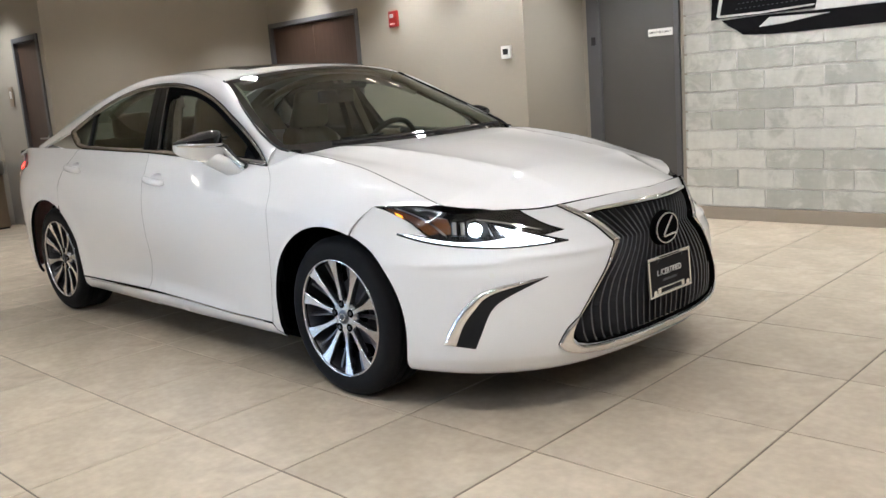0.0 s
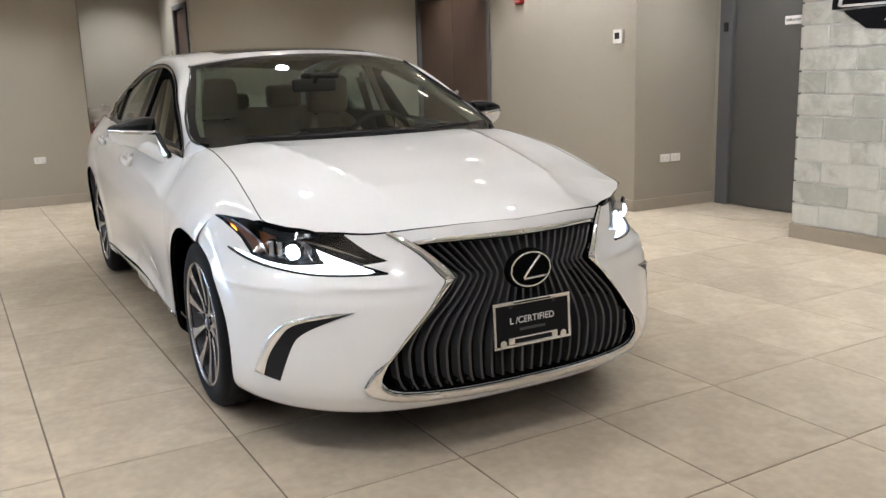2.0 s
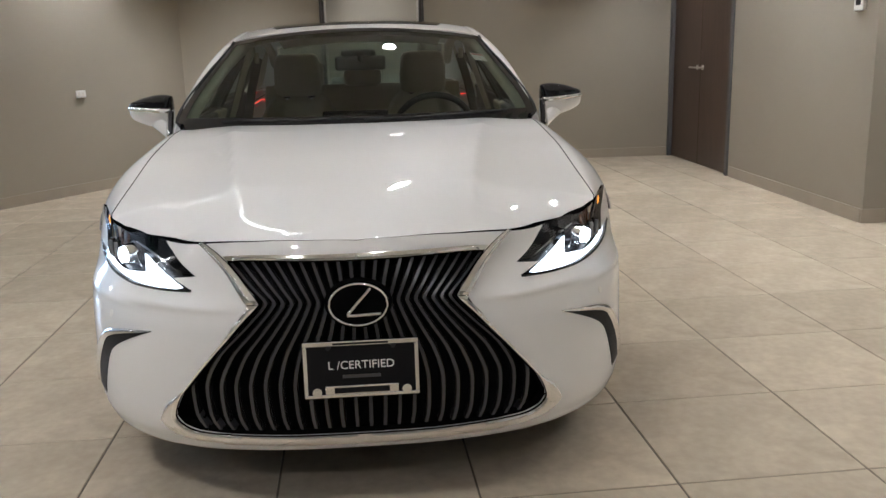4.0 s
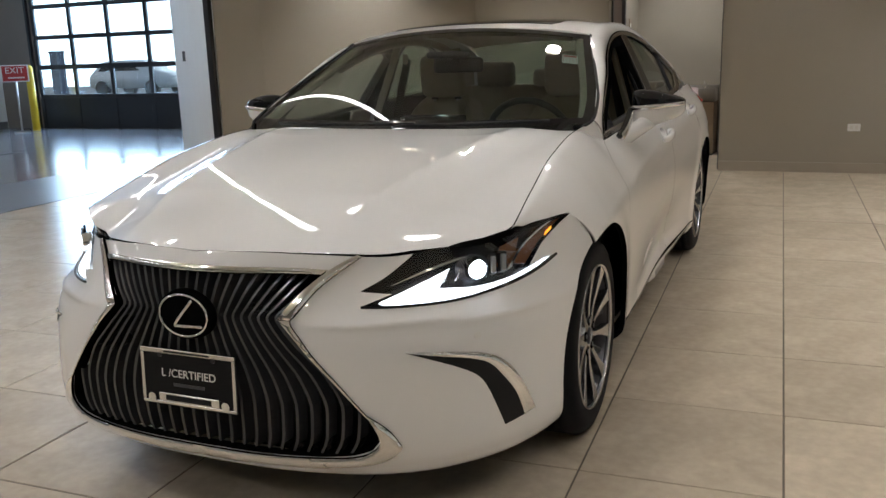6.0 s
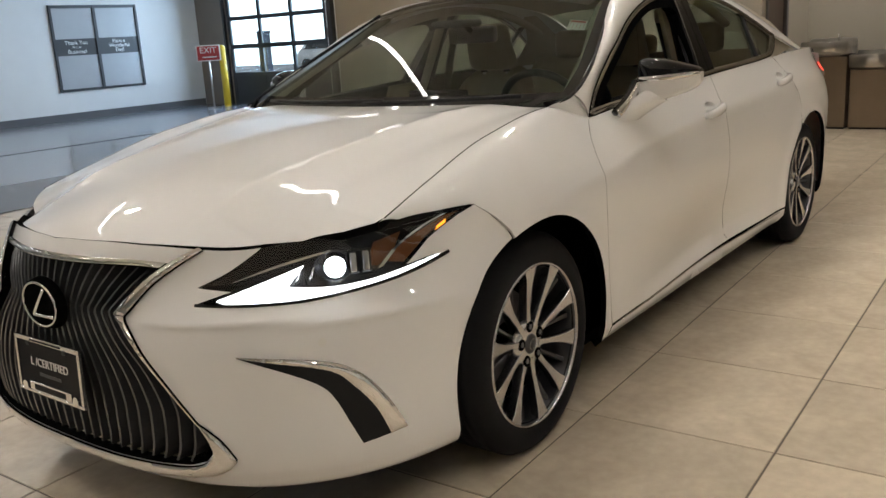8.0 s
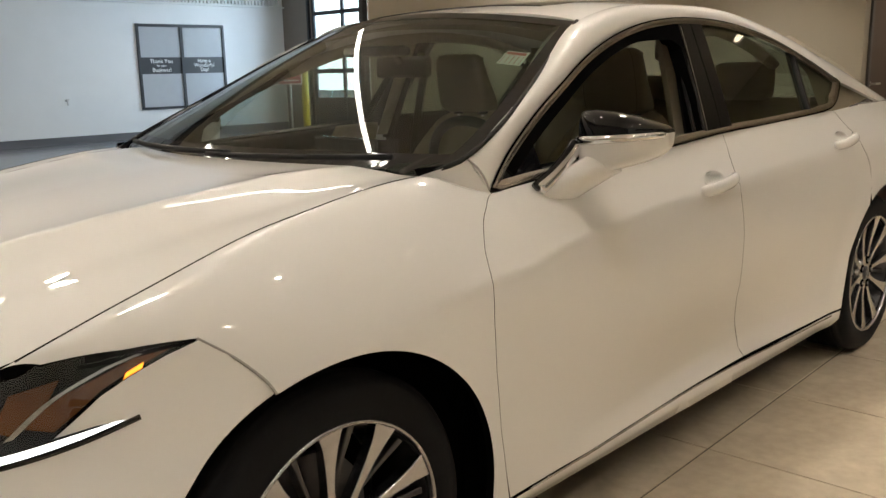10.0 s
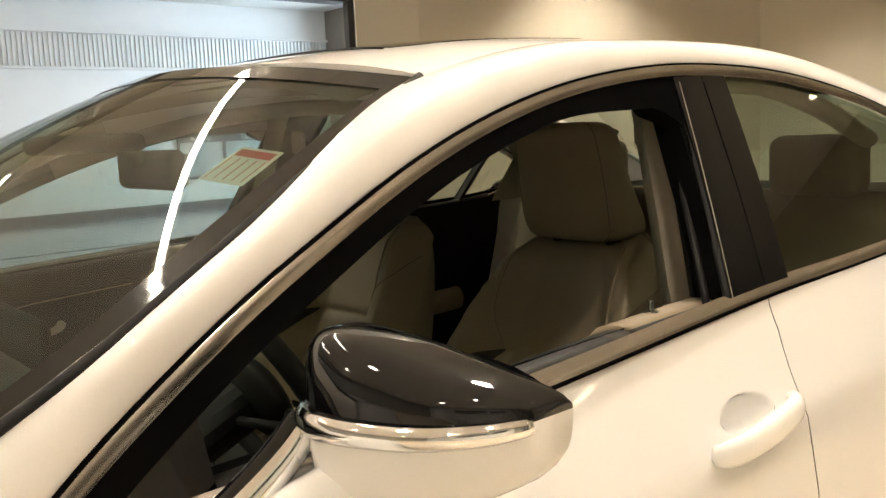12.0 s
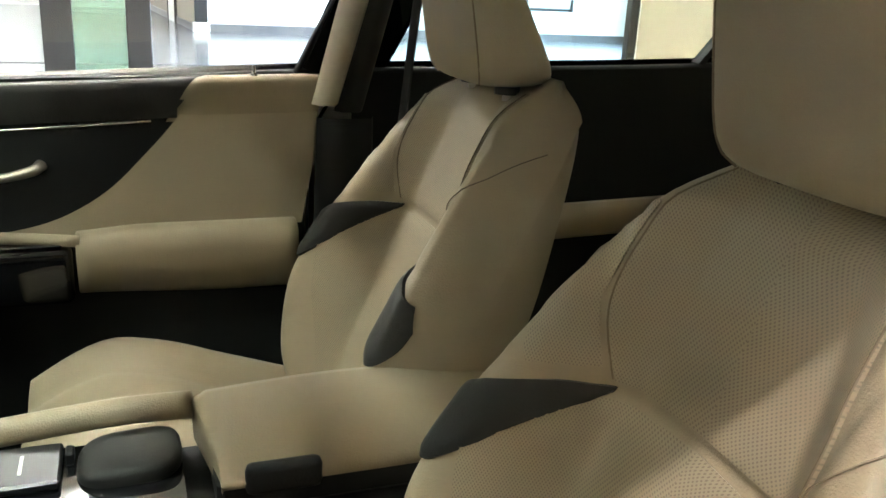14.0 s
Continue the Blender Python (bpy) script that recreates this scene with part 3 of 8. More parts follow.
def yard_car(x, y):
    """A pale hatchback far out in the yard."""
    c = empty("parked_car", (x, y, -0.02))
    tagged(c, "pale grey hatchback parked in the yard outside", "car")
    prof = [(-2.0, 0.35), (-2.02, 0.8), (-1.75, 1.0), (-1.2, 1.42), (0.2, 1.45), (0.95, 1.02), (1.85, 0.85), (2.0, 0.6), (1.95, 0.32)]
    bm = bmesh.new()
    lo = [bm.verts.new((-0.85, b, z)) for b, z in prof]
    hi = [bm.verts.new((0.85, b, z)) for b, z in prof]
    bm.faces.new(lo)
    bm.faces.new(hi[::-1])
    for k in range(len(prof)):
        bm.faces.new((lo[k], lo[(k + 1) % len(prof)], hi[(k + 1) % len(prof)], hi[k]))
    bmesh.ops.recalc_face_normals(bm, faces=bm.faces)
    bmesh.ops.bevel(bm, geom=list(bm.edges), offset=0.07, segments=2, affect="EDGES")
    part("body", bm, M_WHITE, c, "", True)
    for q in (0.852, -0.852):
        bm = prism([(-1.45, 1.02), (-1.05, 1.34), (0.15, 1.36), (0.75, 1.03)], 0.0, 0.012)
        bmesh.ops.transform(bm, matrix=Matrix(((0, 0, 1, q - 0.006), (1, 0, 0, 0), (0, 1, 0, 0), (0, 0, 0, 1))), verts=bm.verts)
        part("side_window", bm, M_DARKPL, c)
        for wy in (-1.3, 1.25):
            part("wheel", cyl(0.32, 0.2, pose(q * 0.92, wy, 0.32, 0, 90), 24), M_DARKPL, c, "dark wheel")


yard_car(-26.0, -24.0)
lamp("door_daylight", "AREA", look((-11.9, -11.5, 1.9), (-4, -9, 1.0)), 700, (0.50, 0.71, 1.0), 4.2, 2.6)

# ---- floors ----
setting(part("garage_floor", box(-11.3, 6.7, -20.9, -6.8, -0.06, 0.0), M_GFLOOR), "glossy grey epoxy garage floor")
setting(part("floor_stripe", box(-7.15, 2.0, -9.74, -9.66, -0.002, 0.0015), M_STRIPE), "dark painted line across the garage floor")
setting(part("floor_band", box(-11.3, 6.7, -6.8, -5.2, -0.06, 0.001), M_GBAND), "dark grey band of epoxy floor")
floor = setting(part("floor", box(-8.5, 6.7, -5.2, 4.6, -0.06, -0.003), M_GROUT), "large beige porcelain floor tiles with thin dark joints", "floor")
PX, PY, TURN0 = 0.613, 0.598, radians(1.6)
JT = 0.0032
tile_bm = box(JT, PX - JT, JT, PY - JT, -0.02, 0.0, 0.0015)
tile_me = bpy.data.meshes.new("tile")
tile_bm.to_mesh(tile_me)
tile_bm.free()
tile_me.materials.append(M_TILE)
rest = bmesh.new()
for i in range(-14, 12):
    for j in range(-8, 11):
        o = Matrix.Rotation(TURN0, 2) @ Vector((i * PX, j * PY)) + Vector((-0.225, -1.5))
        c = Matrix.Rotation(TURN0, 2) @ Vector(((i + 0.5) * PX, (j + 0.5) * PY)) + Vector((-0.225, -1.5))
        if not (-8.3 < c.x < 6.6 and -5.2 < c.y < 4.4):
            continue
        if -4.2 < c.x < 3.6 and -3.3 < c.y < 4.0:
            t = new("tile", tile_me)
            t.matrix_basis = Matrix.Translation((o.x, o.y, random.uniform(-0.0004, 0.0004))) @ Matrix.Rotation(TURN0, 4, "Z")
            t.parent = floor
        else:
            box(JT, PX - JT, JT, PY - JT, -0.02, 0.0, bm=rest)
            bmesh.ops.transform(rest, matrix=Matrix.Translation((o.x, o.y, 0)) @ Matrix.Rotation(TURN0, 4, "Z"), verts=rest.verts[-8:])
tagged(part("far_tiles", rest, M_TILE, floor), kind="stuff")

# ---- the painted brick wall ----
brick_wall = setting(empty("wall_brick", (BRX, BRY, 0.105)), "white painted brick wall with a black mural", "wall")
BL, BH = 0.452, 0.156
br_meshes = []


def brick_mesh(x0, x1, n):
    """A brick face with uneven chipped edges and a softened rim."""
    j = lambda a: random.uniform(-a, a)
    z0, z1 = 0.007, BH - 0.006
    loop = [(x0 + (x1 - x0) * k / n + (j(0.004) if k else 0), z0 + j(0.0042)) for k in range(n)]
    loop += [(x1 + j(0.001), z0 + (z1 - z0) * k / 3 + (j(0.003) if k else 0)) for k in range(3)]
    loop += [(x1 - (x1 - x0) * k / n + (j(0.004) if k else 0), z1 + j(0.0034)) for k in range(n)]
    loop += [(x0 + j(0.001), z1 - (z1 - z0) * k / 3 + (j(0.003) if k else 0)) for k in range(3)]
    cx, cz = (x0 + x1) / 2, (z0 + z1) / 2
    bm = bmesh.new()
    back = [bm.verts.new((x, 0.02, z)) for x, z in loop]
    rim = [bm.verts.new((x, 0.003, z)) for x, z in loop]
    face = [bm.verts.new((x + (0.004 if x < cx else -0.004), 0.0, z + (0.004 if z < cz else -0.004))) for x, z in loop]
    m = len(loop)
    for k in range(m):
        bm.faces.new((back[k], back[(k + 1) % m], rim[(k + 1) % m], rim[k]))
        bm.faces.new((rim[k], rim[(k + 1) % m], face[(k + 1) % m], face[k]))
    bm.faces.new(face)
    bmesh.ops.recalc_face_normals(bm, faces=bm.faces)
    me = bpy.data.meshes.new("brick")
    bm.to_mesh(me)
    bm.free()
    me.materials.append(M_BRICK)
    return me


for k in range(12):
    br_meshes.append(brick_mesh(0.006, BL - 0.006, 11))
half_me = brick_mesh(0.0, BL / 2 - 0.006, 4)
for r in range(14):
    off = 0 if r % 2 else BL / 2
    if off:
        b = new("brick", half_me)
        b.location, b.parent = (0, 0, r * BH), brick_wall
    for c in range(10):
        b = new("brick", br_meshes[random.randrange(12)])
        b.location, b.parent = (off + c * BL, random.uniform(-0.0015, 0.0015), r * BH), brick_wall
for r in range(14):
    b = new("brick", half_me)
    b.matrix_basis = pose(0.0, 0.022, r * BH, 0, 0, 90)
    b.parent = brick_wall


def flat_shape(name, pts, y, material, parent, thick=0.002, label=""):
    """A flat painted shape in the plane of the brick wall."""
    bm = bmesh.new()
    vs = [bm.verts.new((x, y, z)) for x, z in pts]
    f = bm.faces.new(vs)
    bmesh.ops.triangulate(bm, faces=[f])
    return part(name, bm, material, parent, label)


mural = empty("mural", (0, BRY - 0.005, 0))
tagged(mural, "black and grey painted mural of a car front", "mural")
flat_shape("shadow_shape", [(-0.62, 1.592), (-0.57, 1.548), (-0.49, 1.501), (-0.443, 1.467), (-0.24, 1.452), (0.0, 1.449), (0.6, 1.453), (1.6, 1.45), (2.6, 1.50), (2.6, 1.70), (1.5, 1.66), (0.597, 1.591), (0.298, 1.577), (0.223, 1.593), (0.105, 1.590), (-0.3, 1.600)], 0, M_INK, mural)
flat_shape("light_wedge", [(-0.317, 1.513), (-0.12, 1.522), (0.02, 1.540), (0.224, 1.565), (-0.02, 1.572), (-0.232, 1.579)], -0.0005, M_MURALWHITE, mural, label="unpainted white wedge")
flat_shape("grille_shape", [(-0.71, 1.601), (-0.60, 1.606), (-0.30, 1.605), (0.112, 1.604), (0.135, 1.70), (0.16, 2.1), (-0.55, 2.1), (-0.70, 1.80)], -0.001, M_INK, mural)
flat_shape("chrome_line", [(-0.665, 1.624), (-0.643, 1.614), (-0.30, 1.612), (0.105, 1.628), (0.112, 1.640), (-0.30, 1.628), (-0.635, 1.630), (-0.600, 1.80), (-0.628, 1.80)], -0.0015, M_MURALWHITE, mural, label="thin white outline")
for k in range(3):
    for i in range(16):
        x, z = -0.50 + i * 0.036 + 0.018 * (k % 2), 1.662 + k * 0.040 + i * 0.0007
        flat_shape("mesh_dot", [(x, z), (x + 0.016, z + 0.002), (x + 0.014, z + 0.009), (x - 0.002, z + 0.007)], -0.0015, M_INKGREY, mural)
flat_shape("body_shape", [(0.30, 1.70), (1.5, 1.72), (2.5, 1.76), (2.5, 2.2), (0.30, 2.2)], -0.0005, M_INKGREY, mural)

# ---- the car: materials ----
from mathutils import geometry

M_PAINT = mat("pearl_white_paint", (0.83, 0.825, 0.82), 0.42, coat=1.0, spec=0.2, scale=900, vary=0.03, coat_rough=0.02)
M_CHROME = mat("chrome", (0.84, 0.84, 0.85), 0.09, metal=1.0, vary=0.0)
M_SEAM = mat("seam_gap_grey", (0.34, 0.33, 0.32), 0.5, vary=0.05)
M_SATIN = mat("satin_chrome", (0.74, 0.74, 0.74), 0.18, metal=1.0, vary=0.0)
M_DARKCHROME = mat("smoked_trim", (0.36, 0.335, 0.30), 0.42, metal=1.0, vary=0.0)
M_SURROUND = mat("satin_window_trim", (0.36, 0.34, 0.315), 0.24, metal=1.0, scale=20, vary=0.06)
M_PILLAR = mat("pillar_film_black", (0.006, 0.006, 0.006), 0.2, spec=0.08, vary=0.1)
M_GLOSS = mat("gloss_black", (0.005, 0.005, 0.006), 0.05, spec=0.5, vary=0.0)
M_MATTE = mat("matte_black_plastic", (0.010, 0.010, 0.011), 0.55, spec=0.25, scale=60, vary=0.2, bump=0.0004, bump_scale=300)
M_UNDER = mat("underbody_black", (0.004, 0.004, 0.004), 0.8, spec=0.0, vary=0.1)
M_RUBBER = mat("tyre_rubber", (0.008, 0.008, 0.009), 0.7, spec=0.15, scale=25, vary=0.2, bump=0.0005, bump_scale=120)
M_ALLOY = mat("machined_alloy", (0.50, 0.50, 0.52), 0.25, metal=1.0, scale=50, vary=0.04)
M_ALLOYDK = mat("dark_alloy", (0.09, 0.09, 0.097), 0.3, metal=0.9, scale=30, vary=0.08)
M_WGLASS = glass_mat("windscreen_glass", (0.50, 0.60, 0.55))
M_SGLASS = glass_mat("tinted_side_glass", (0.52, 0.60, 0.54))
M_FGLASS = glass_mat("front_side_glass", (0.84, 0.88, 0.86))
M_LENS = glass_mat("lamp_lens", (0.93, 0.94, 0.95))
M_LED = mat("led_strip", (0.9, 0.9, 0.9), 0.4, vary=0, emit=(0.92, 0.96, 1.0), strength=5.0)
M_BEAM = mat("projector_glow", (0.9, 0.9, 0.9), 0.1, vary=0, emit=(0.80, 0.90, 1.0), strength=14.0)
M_AMBER = mat("amber_lens", (0.13, 0.042, 0.012), 0.2, coat=1.0, scale=80, vary=0.2)
M_AMBERLIT = mat("amber_reflection_glow", (0.6, 0.2, 0.02), 0.2, vary=0, emit=(1.0, 0.35, 0.03), strength=3.0)
M_TAIL = mat("tail_lamp_red", (0.22, 0.010, 0.010), 0.12, coat=1.0, vary=0.1)
M_TAILLIT = mat("tail_lamp_glow", (0.5, 0.02, 0.02), 0.2, vary=0, emit=(1.0, 0.05, 0.03), strength=4.0)
M_BLOCK = mat("lens_block_glass", (0.35, 0.36, 0.37), 0.08, metal=0.6, vary=0.1)
M_LAMPDK = mat("lamp_housing", (0.007, 0.007, 0.008), 0.25, spec=0.35, vary=0.1)
M_LEATHER = mat("beige_leather", (0.278, 0.222, 0.150), 0.5, scale=7, vary=0.05, bump=0.0006, bump_scale=420, stain=0.04, stain_scale=4)
M_LINING = mat("black_door_lining", (0.006, 0.006, 0.006), 0.6, spec=0.2, scale=10, vary=0.1, bump=0.0004, bump_scale=400)
M_LEATHERDK = mat("black_leather", (0.021, 0.020, 0.019), 0.5, spec=0.25, scale=10, vary=0.1, bump=0.0004, bump_scale=400)
M_LINER = mat("headliner_cloth", (0.36, 0.325, 0.26), 0.9, scale=60, vary=0.08)
M_CARPET = mat("black_carpet", (0.010, 0.010, 0.010), 0.95, scale=300, vary=0.4)
M_THREAD = mat("brown_thread", (0.10, 0.072, 0.048), 0.7, vary=0.1)
M_STITCH = mat("beige_thread", (0.17, 0.128, 0.084), 0.7, vary=0.1)
M_PAPER = mat("white_paper", (0.72, 0.70, 0.66), 0.6, scale=20, vary=0.02)
M_REDINK = mat("red_print", (0.45, 0.05, 0.04), 0.6, vary=0)
M_PLATE = mat("plate_black", (0.007, 0.007, 0.008), 0.5, spec=0.15, vary=0.1)
M_BAR = mat("grille_bar_black", (0.045, 0.045, 0.048), 0.24, spec=0.6, vary=0.1)


def perforated():
    m = mat("perforated_leather", (0.288, 0.232, 0.158), 0.5, scale=7, vary=0.05)
    nt = m.node_tree
    b = nt.nodes["Principled BSDF"]
    prev = b.inputs["Base Color"].links[0].from_socket
    tc = nt.nodes.new("ShaderNodeTexCoord")
    mp = nt.nodes.new("ShaderNodeMapping")
    mp.inputs["Rotation"].default_value = (0, 0, radians(45))
    sp = nt.nodes.new("ShaderNodeSeparateXYZ")
    cb = nt.nodes.new("ShaderNodeCombineXYZ")
    v = nt.nodes.new("ShaderNodeTexVoronoi")
    v.voronoi_dimensions = "2D"
    v.inputs["Scale"].default_value = 270
    v.inputs["Randomness"].default_value = 0.0
    ab = nt.nodes.new("ShaderNodeMath")
    ab.operation = "ABSOLUTE"
    ad = nt.nodes.new("ShaderNodeMath")
    nt.links.new(tc.outputs["Object"], sp.inputs[0])
    nt.links.new(sp.outputs["Y"], ab.inputs[0])
    nt.links.new(ab.outputs[0], ad.inputs[0])
    nt.links.new(sp.outputs["X"], ad.inputs[1])
    nt.links.new(ad.outputs[0], cb.inputs["X"])
    nt.links.new(sp.outputs["Z"], cb.inputs["Y"])
    nt.links.new(cb.outputs[0], mp.inputs[0])
    nt.links.new(mp.outputs[0], v.inputs["Vector"])
    r = nt.nodes.new("ShaderNodeMapRange")
    r.inputs["From Min"].default_value, r.inputs["From Max"].default_value = 0.18, 0.34
    r.inputs["To Min"].default_value, r.inputs["To Max"].default_value = 0.60, 1.0
    nt.links.new(v.outputs["Distance"], r.inputs["Value"])
    mul = nt.nodes.new("ShaderNodeVectorMath")
    mul.operation = "SCALE"
    nt.links.new(prev, mul.inputs[0])
    nt.links.new(r.outputs[0], mul.inputs["Scale"])
    nt.links.new(mul.outputs[0], b.inputs["Base Color"])
    return m


M_PERF = perforated()


# ---- the car: surface functions ----
# x forward from the front axle, y to the car's left, z up
def spl(*pts):
    """A smooth curve through (t, value) pairs."""
    t = [p[0] for p in pts]
    v = [p[1] for p in pts]
    n = len(t)
    d = [(v[i + 1] - v[i]) / (t[i + 1] - t[i]) for i in range(n - 1)]
    m = [d[0]] + [0 if d[i - 1] * d[i] <= 0 else 2 * d[i - 1] * d[i] / (d[i - 1] + d[i]) for i in range(1, n - 1)] + [d[-1]]

    def f(x):
        if x <= t[0]:
            return v[0] + m[0] * (x - t[0])
        if x >= t[-1]:
            return v[-1] + m[-1] * (x - t[-1])
        i = max(k for k in range(n - 1) if t[k] <= x)
        h = t[i + 1] - t[i]
        s = (x - t[i]) / h
        return (v[i] * (1 + 2 * s) * (1 - s) ** 2 + m[i] * h * s * (1 - s) ** 2 + v[i + 1] * s * s * (3 - 2 * s) + m[i + 1] * h * s * s * (s - 1))

    return f


WB = -2.87
half_w = spl((0.14, 0.80), (0.18, 0.875), (0.23, 0.900), (0.32, 0.905), (0.45, 0.910), (0.58, 0.918), (0.70, 0.922), (0.78, 0.914), (0.86, 0.890), (0.93, 0.856), (1.0, 0.812))
nose_x = spl((0.14, 0.87), (0.19, 0.945), (0.25, 0.978), (0.40, 0.986), (0.55, 0.985), (0.65, 0.976), (0.73, 0.955), (0.79, 0.918), (0.84, 0.86))
nose_n = spl((0.14, 2.6), (0.29, 2.9), (0.42, 2.8), (0.54, 2.62), (0.65, 2.05), (0.75, 1.85), (0.85, 1.9))
tail_x = spl((0.2, 1.02), (0.4, 1.12), (0.7, 1.12), (0.9, 1.08), (1.02, 1.04))


def smooth(t):
    t = max(0.0, min(1.0, t))
    return t * t * (3 - 2 * t)


def bumpf(x, c, w):
    return math.exp(-((x - c) / w) ** 2)


def nose(q, z):
    """The front shell: q from 0 at the middle to 1 at the front axle."""
    th = max(1e-7, min(1, q)) * math.pi / 2
    e = 2 / nose_n(z)
    p = Vector((nose_x(z) * max(0, math.cos(th)) ** e, half_w(z) * math.sin(th) ** e, z))
    # the bumper's ledge below the lamps and its lower lip
    d = z - (0.622 - 0.045 * q)
    fade = min(1, max(0, (q - 0.16) / 0.12)) * min(1, max(0, (0.90 - q) / 0.25))
    k = 0.020 * fade * math.exp(-(math.sqrt(d * d + 0.00001) - 0.003) / (0.050 if d > 0 else 0.014))
    k += 0.012 * min(1, max(0, (0.95 - q) / 0.3)) * min(1, max(0, (q - 0.2) / 0.15)) * bumpf(z, 0.188, 0.022)
    return p + Vector((p.x * k, p.y * k * 0.8, 0))


def nose_q(x, y, z):
    n = nose_n(z) / 2
    return math.atan2((max(0, y) / half_w(z)) ** n, (max(0, x) / nose_x(z)) ** n) * 2 / math.pi


# the line where the sides end: bonnet line, waist line, tail
top_y = spl((-3.95, 0.66), (-3.5, 0.735), (-3.0, 0.775), (-2.6, 0.795), (-1.7, 0.812), (-1.0, 0.812), (-0.62, 0.803), (-0.545, 0.790), (-0.385, 0.722), (0.0, 0.735), (0.3, 0.752), (0.53, 0.765), (0.62, 0.70))
top_z = spl((-3.95, 0.985), (-3.5, 1.035), (-3.0, 1.035), (-2.6, 1.028), (-1.7, 1.005), (-1.0, 0.973), (-0.62, 0.948), (-0.545, 0.941), (-0.385, 0.990), (0.0, 0.945), (0.3, 0.868), (0.53, 0.80), (0.62, 0.77))
crest = spl((-1.0, 0.05), (-0.6, 0.10), (-0.385, 0.35), (0.0, 0.62), (0.3, 0.85), (0.6, 1.0))
Z0 = 0.165


drop_z = spl((-1.2, 0.135), (-0.7, 0.145), (-0.545, 0.165), (-0.385, 0.22), (0.0, 0.21), (0.3, 0.16), (0.53, 0.13))


def shoulder(x):
    return top_z(x) - drop_z(x)


def side_y(x, z):
    y = half_w(z)
    low = max(0, min(1, (0.62 - z) / 0.35))
    y -= 0.062 * low * low * (3 - 2 * low) * bumpf(x, -1.45, 0.62) * min(1, max(0, (z - 0.2) / 0.1))
    tuck = max(0, min(1, (0.27 - z) / 0.1))
    if x < 0:
        y -= 0.03 * tuck * tuck * min(1, -x / 0.3)
    for wx in (0, WB):
        r = math.hypot(x - wx, z - 0.334)
        y += 0.010 * bumpf(r, 0.39, 0.07)
    if x > 0:
        n = nose_n(z)
        y *= max(0, 1 - (x / nose_x(z)) ** n) ** (1 / n)
    if x < WB:
        y *= max(0, 1 - ((WB - x) / tail_x(z)) ** 3.0) ** (1 / 3.0)
    # the crease along the doors
    y += 0.007 * bumpf(z, 0.845 + 0.02 * (-x - 1.3), 0.035) * (1 if x < -0.7 else max(0, 1 - (x + 0.7) / 0.6))
    return y


def side(x, v):
    """The body side: v 0 at the sill, 1 at the shoulder, 2 at the top line."""
    zs, zt = shoulder(x), top_z(x)
    if v <= 1:
        z = Z0 + (zs - Z0) * v
        return Vector((x, side_y(x, z), z))
    a = (min(v, 2) - 1) * math.pi / 2
    c = max(0, min(1, crest(x)))
    z = zs + (zt - zs) * math.sin(a)
    ys = side_y(x, zs)
    yt = top_y(x)
    y = yt + (ys - yt) * ((1 - c) * (1 - math.sin(a)) + c * math.cos(a))
    return Vector((x, y, z))


def side_v(x, z):
    zs, zt = shoulder(x), top_z(x)
    if z <= zs:
        return (z - Z0) / (zs - Z0)
    return 1 + math.asin(max(-1, min(1, (z - zs) / (zt - zs)))) * 2 / math.pi


def wing(x, v):
    """The front wing; behind the bonnet its top follows the windscreen pillar up to a seam."""
    if x > -0.385 or v <= 2 or x < -0.545:
        return side(x, v)
    if x > -0.50:
        yt, zt = rail_y(x), rail_z(x)
    else:
        k = min(1.0, (-0.50 - x) / 0.045)
        yt, zt = rail_y(-0.5) + (0.790 - rail_y(-0.5)) * k, rail_z(-0.5) + (0.941 - rail_z(-0.5)) * k
    return side(x, 2).lerp(Vector((x, yt, zt)), v - 2)


hood_c = spl((-0.55, 1.012), (-0.36, 1.004), (-0.1, 0.984), (0.2, 0.951), (0.5, 0.901), (0.75, 0.848), (0.87, 0.812), (0.94, 0.778))
hood_d = spl((-0.5, 0.028), (-0.385, 0.026), (0.0, 0.085), (0.3, 0.135), (0.533, 0.172), (0.684, 0.33), (0.85, 0.45), (0.95, 0.5))


edge_y = spl((0.525, 0.765), (0.585, 0.705), (0.625, 0.66), (0.645, 0.625), (0.69, 0.535))
edge_z = spl((0.525, 0.8005), (0.585, 0.787), (0.625, 0.777), (0.645, 0.770), (0.69, 0.764))


def hood(x, y):
    """The bonnet, its edges brought level with the wings and lamps."""
    p = hood_base(x, y)
    if x < 0.69:
        ye, ze = (top_y(x), top_z(x)) if x < 0.525 else (edge_y(x), edge_z(x))
        k = min(1, max(0, (abs(y) - ye + 0.30) / 0.30))
        p.z += (ze - hood_base(x, ye).z) * k * k
    return p


def hood_base(x, y):
    yr = 0.52 - 0.16 * (x + 0.4)
    z = hood_c(x) - hood_d(x) * y * y
    d = abs(y) - yr
    fade = min(1, max(0, (x + 0.42) / 0.25)) * min(1, max(0, (0.86 - x) / 0.3))
    z += fade * 0.021 * math.exp(-(math.sqrt(d * d + 0.00006) - 0.0077) / (0.042 if d > 0 else 0.11)) - 0.004 * bumpf(d, 0.15, 0.06)
    return Vector((x, y, z))


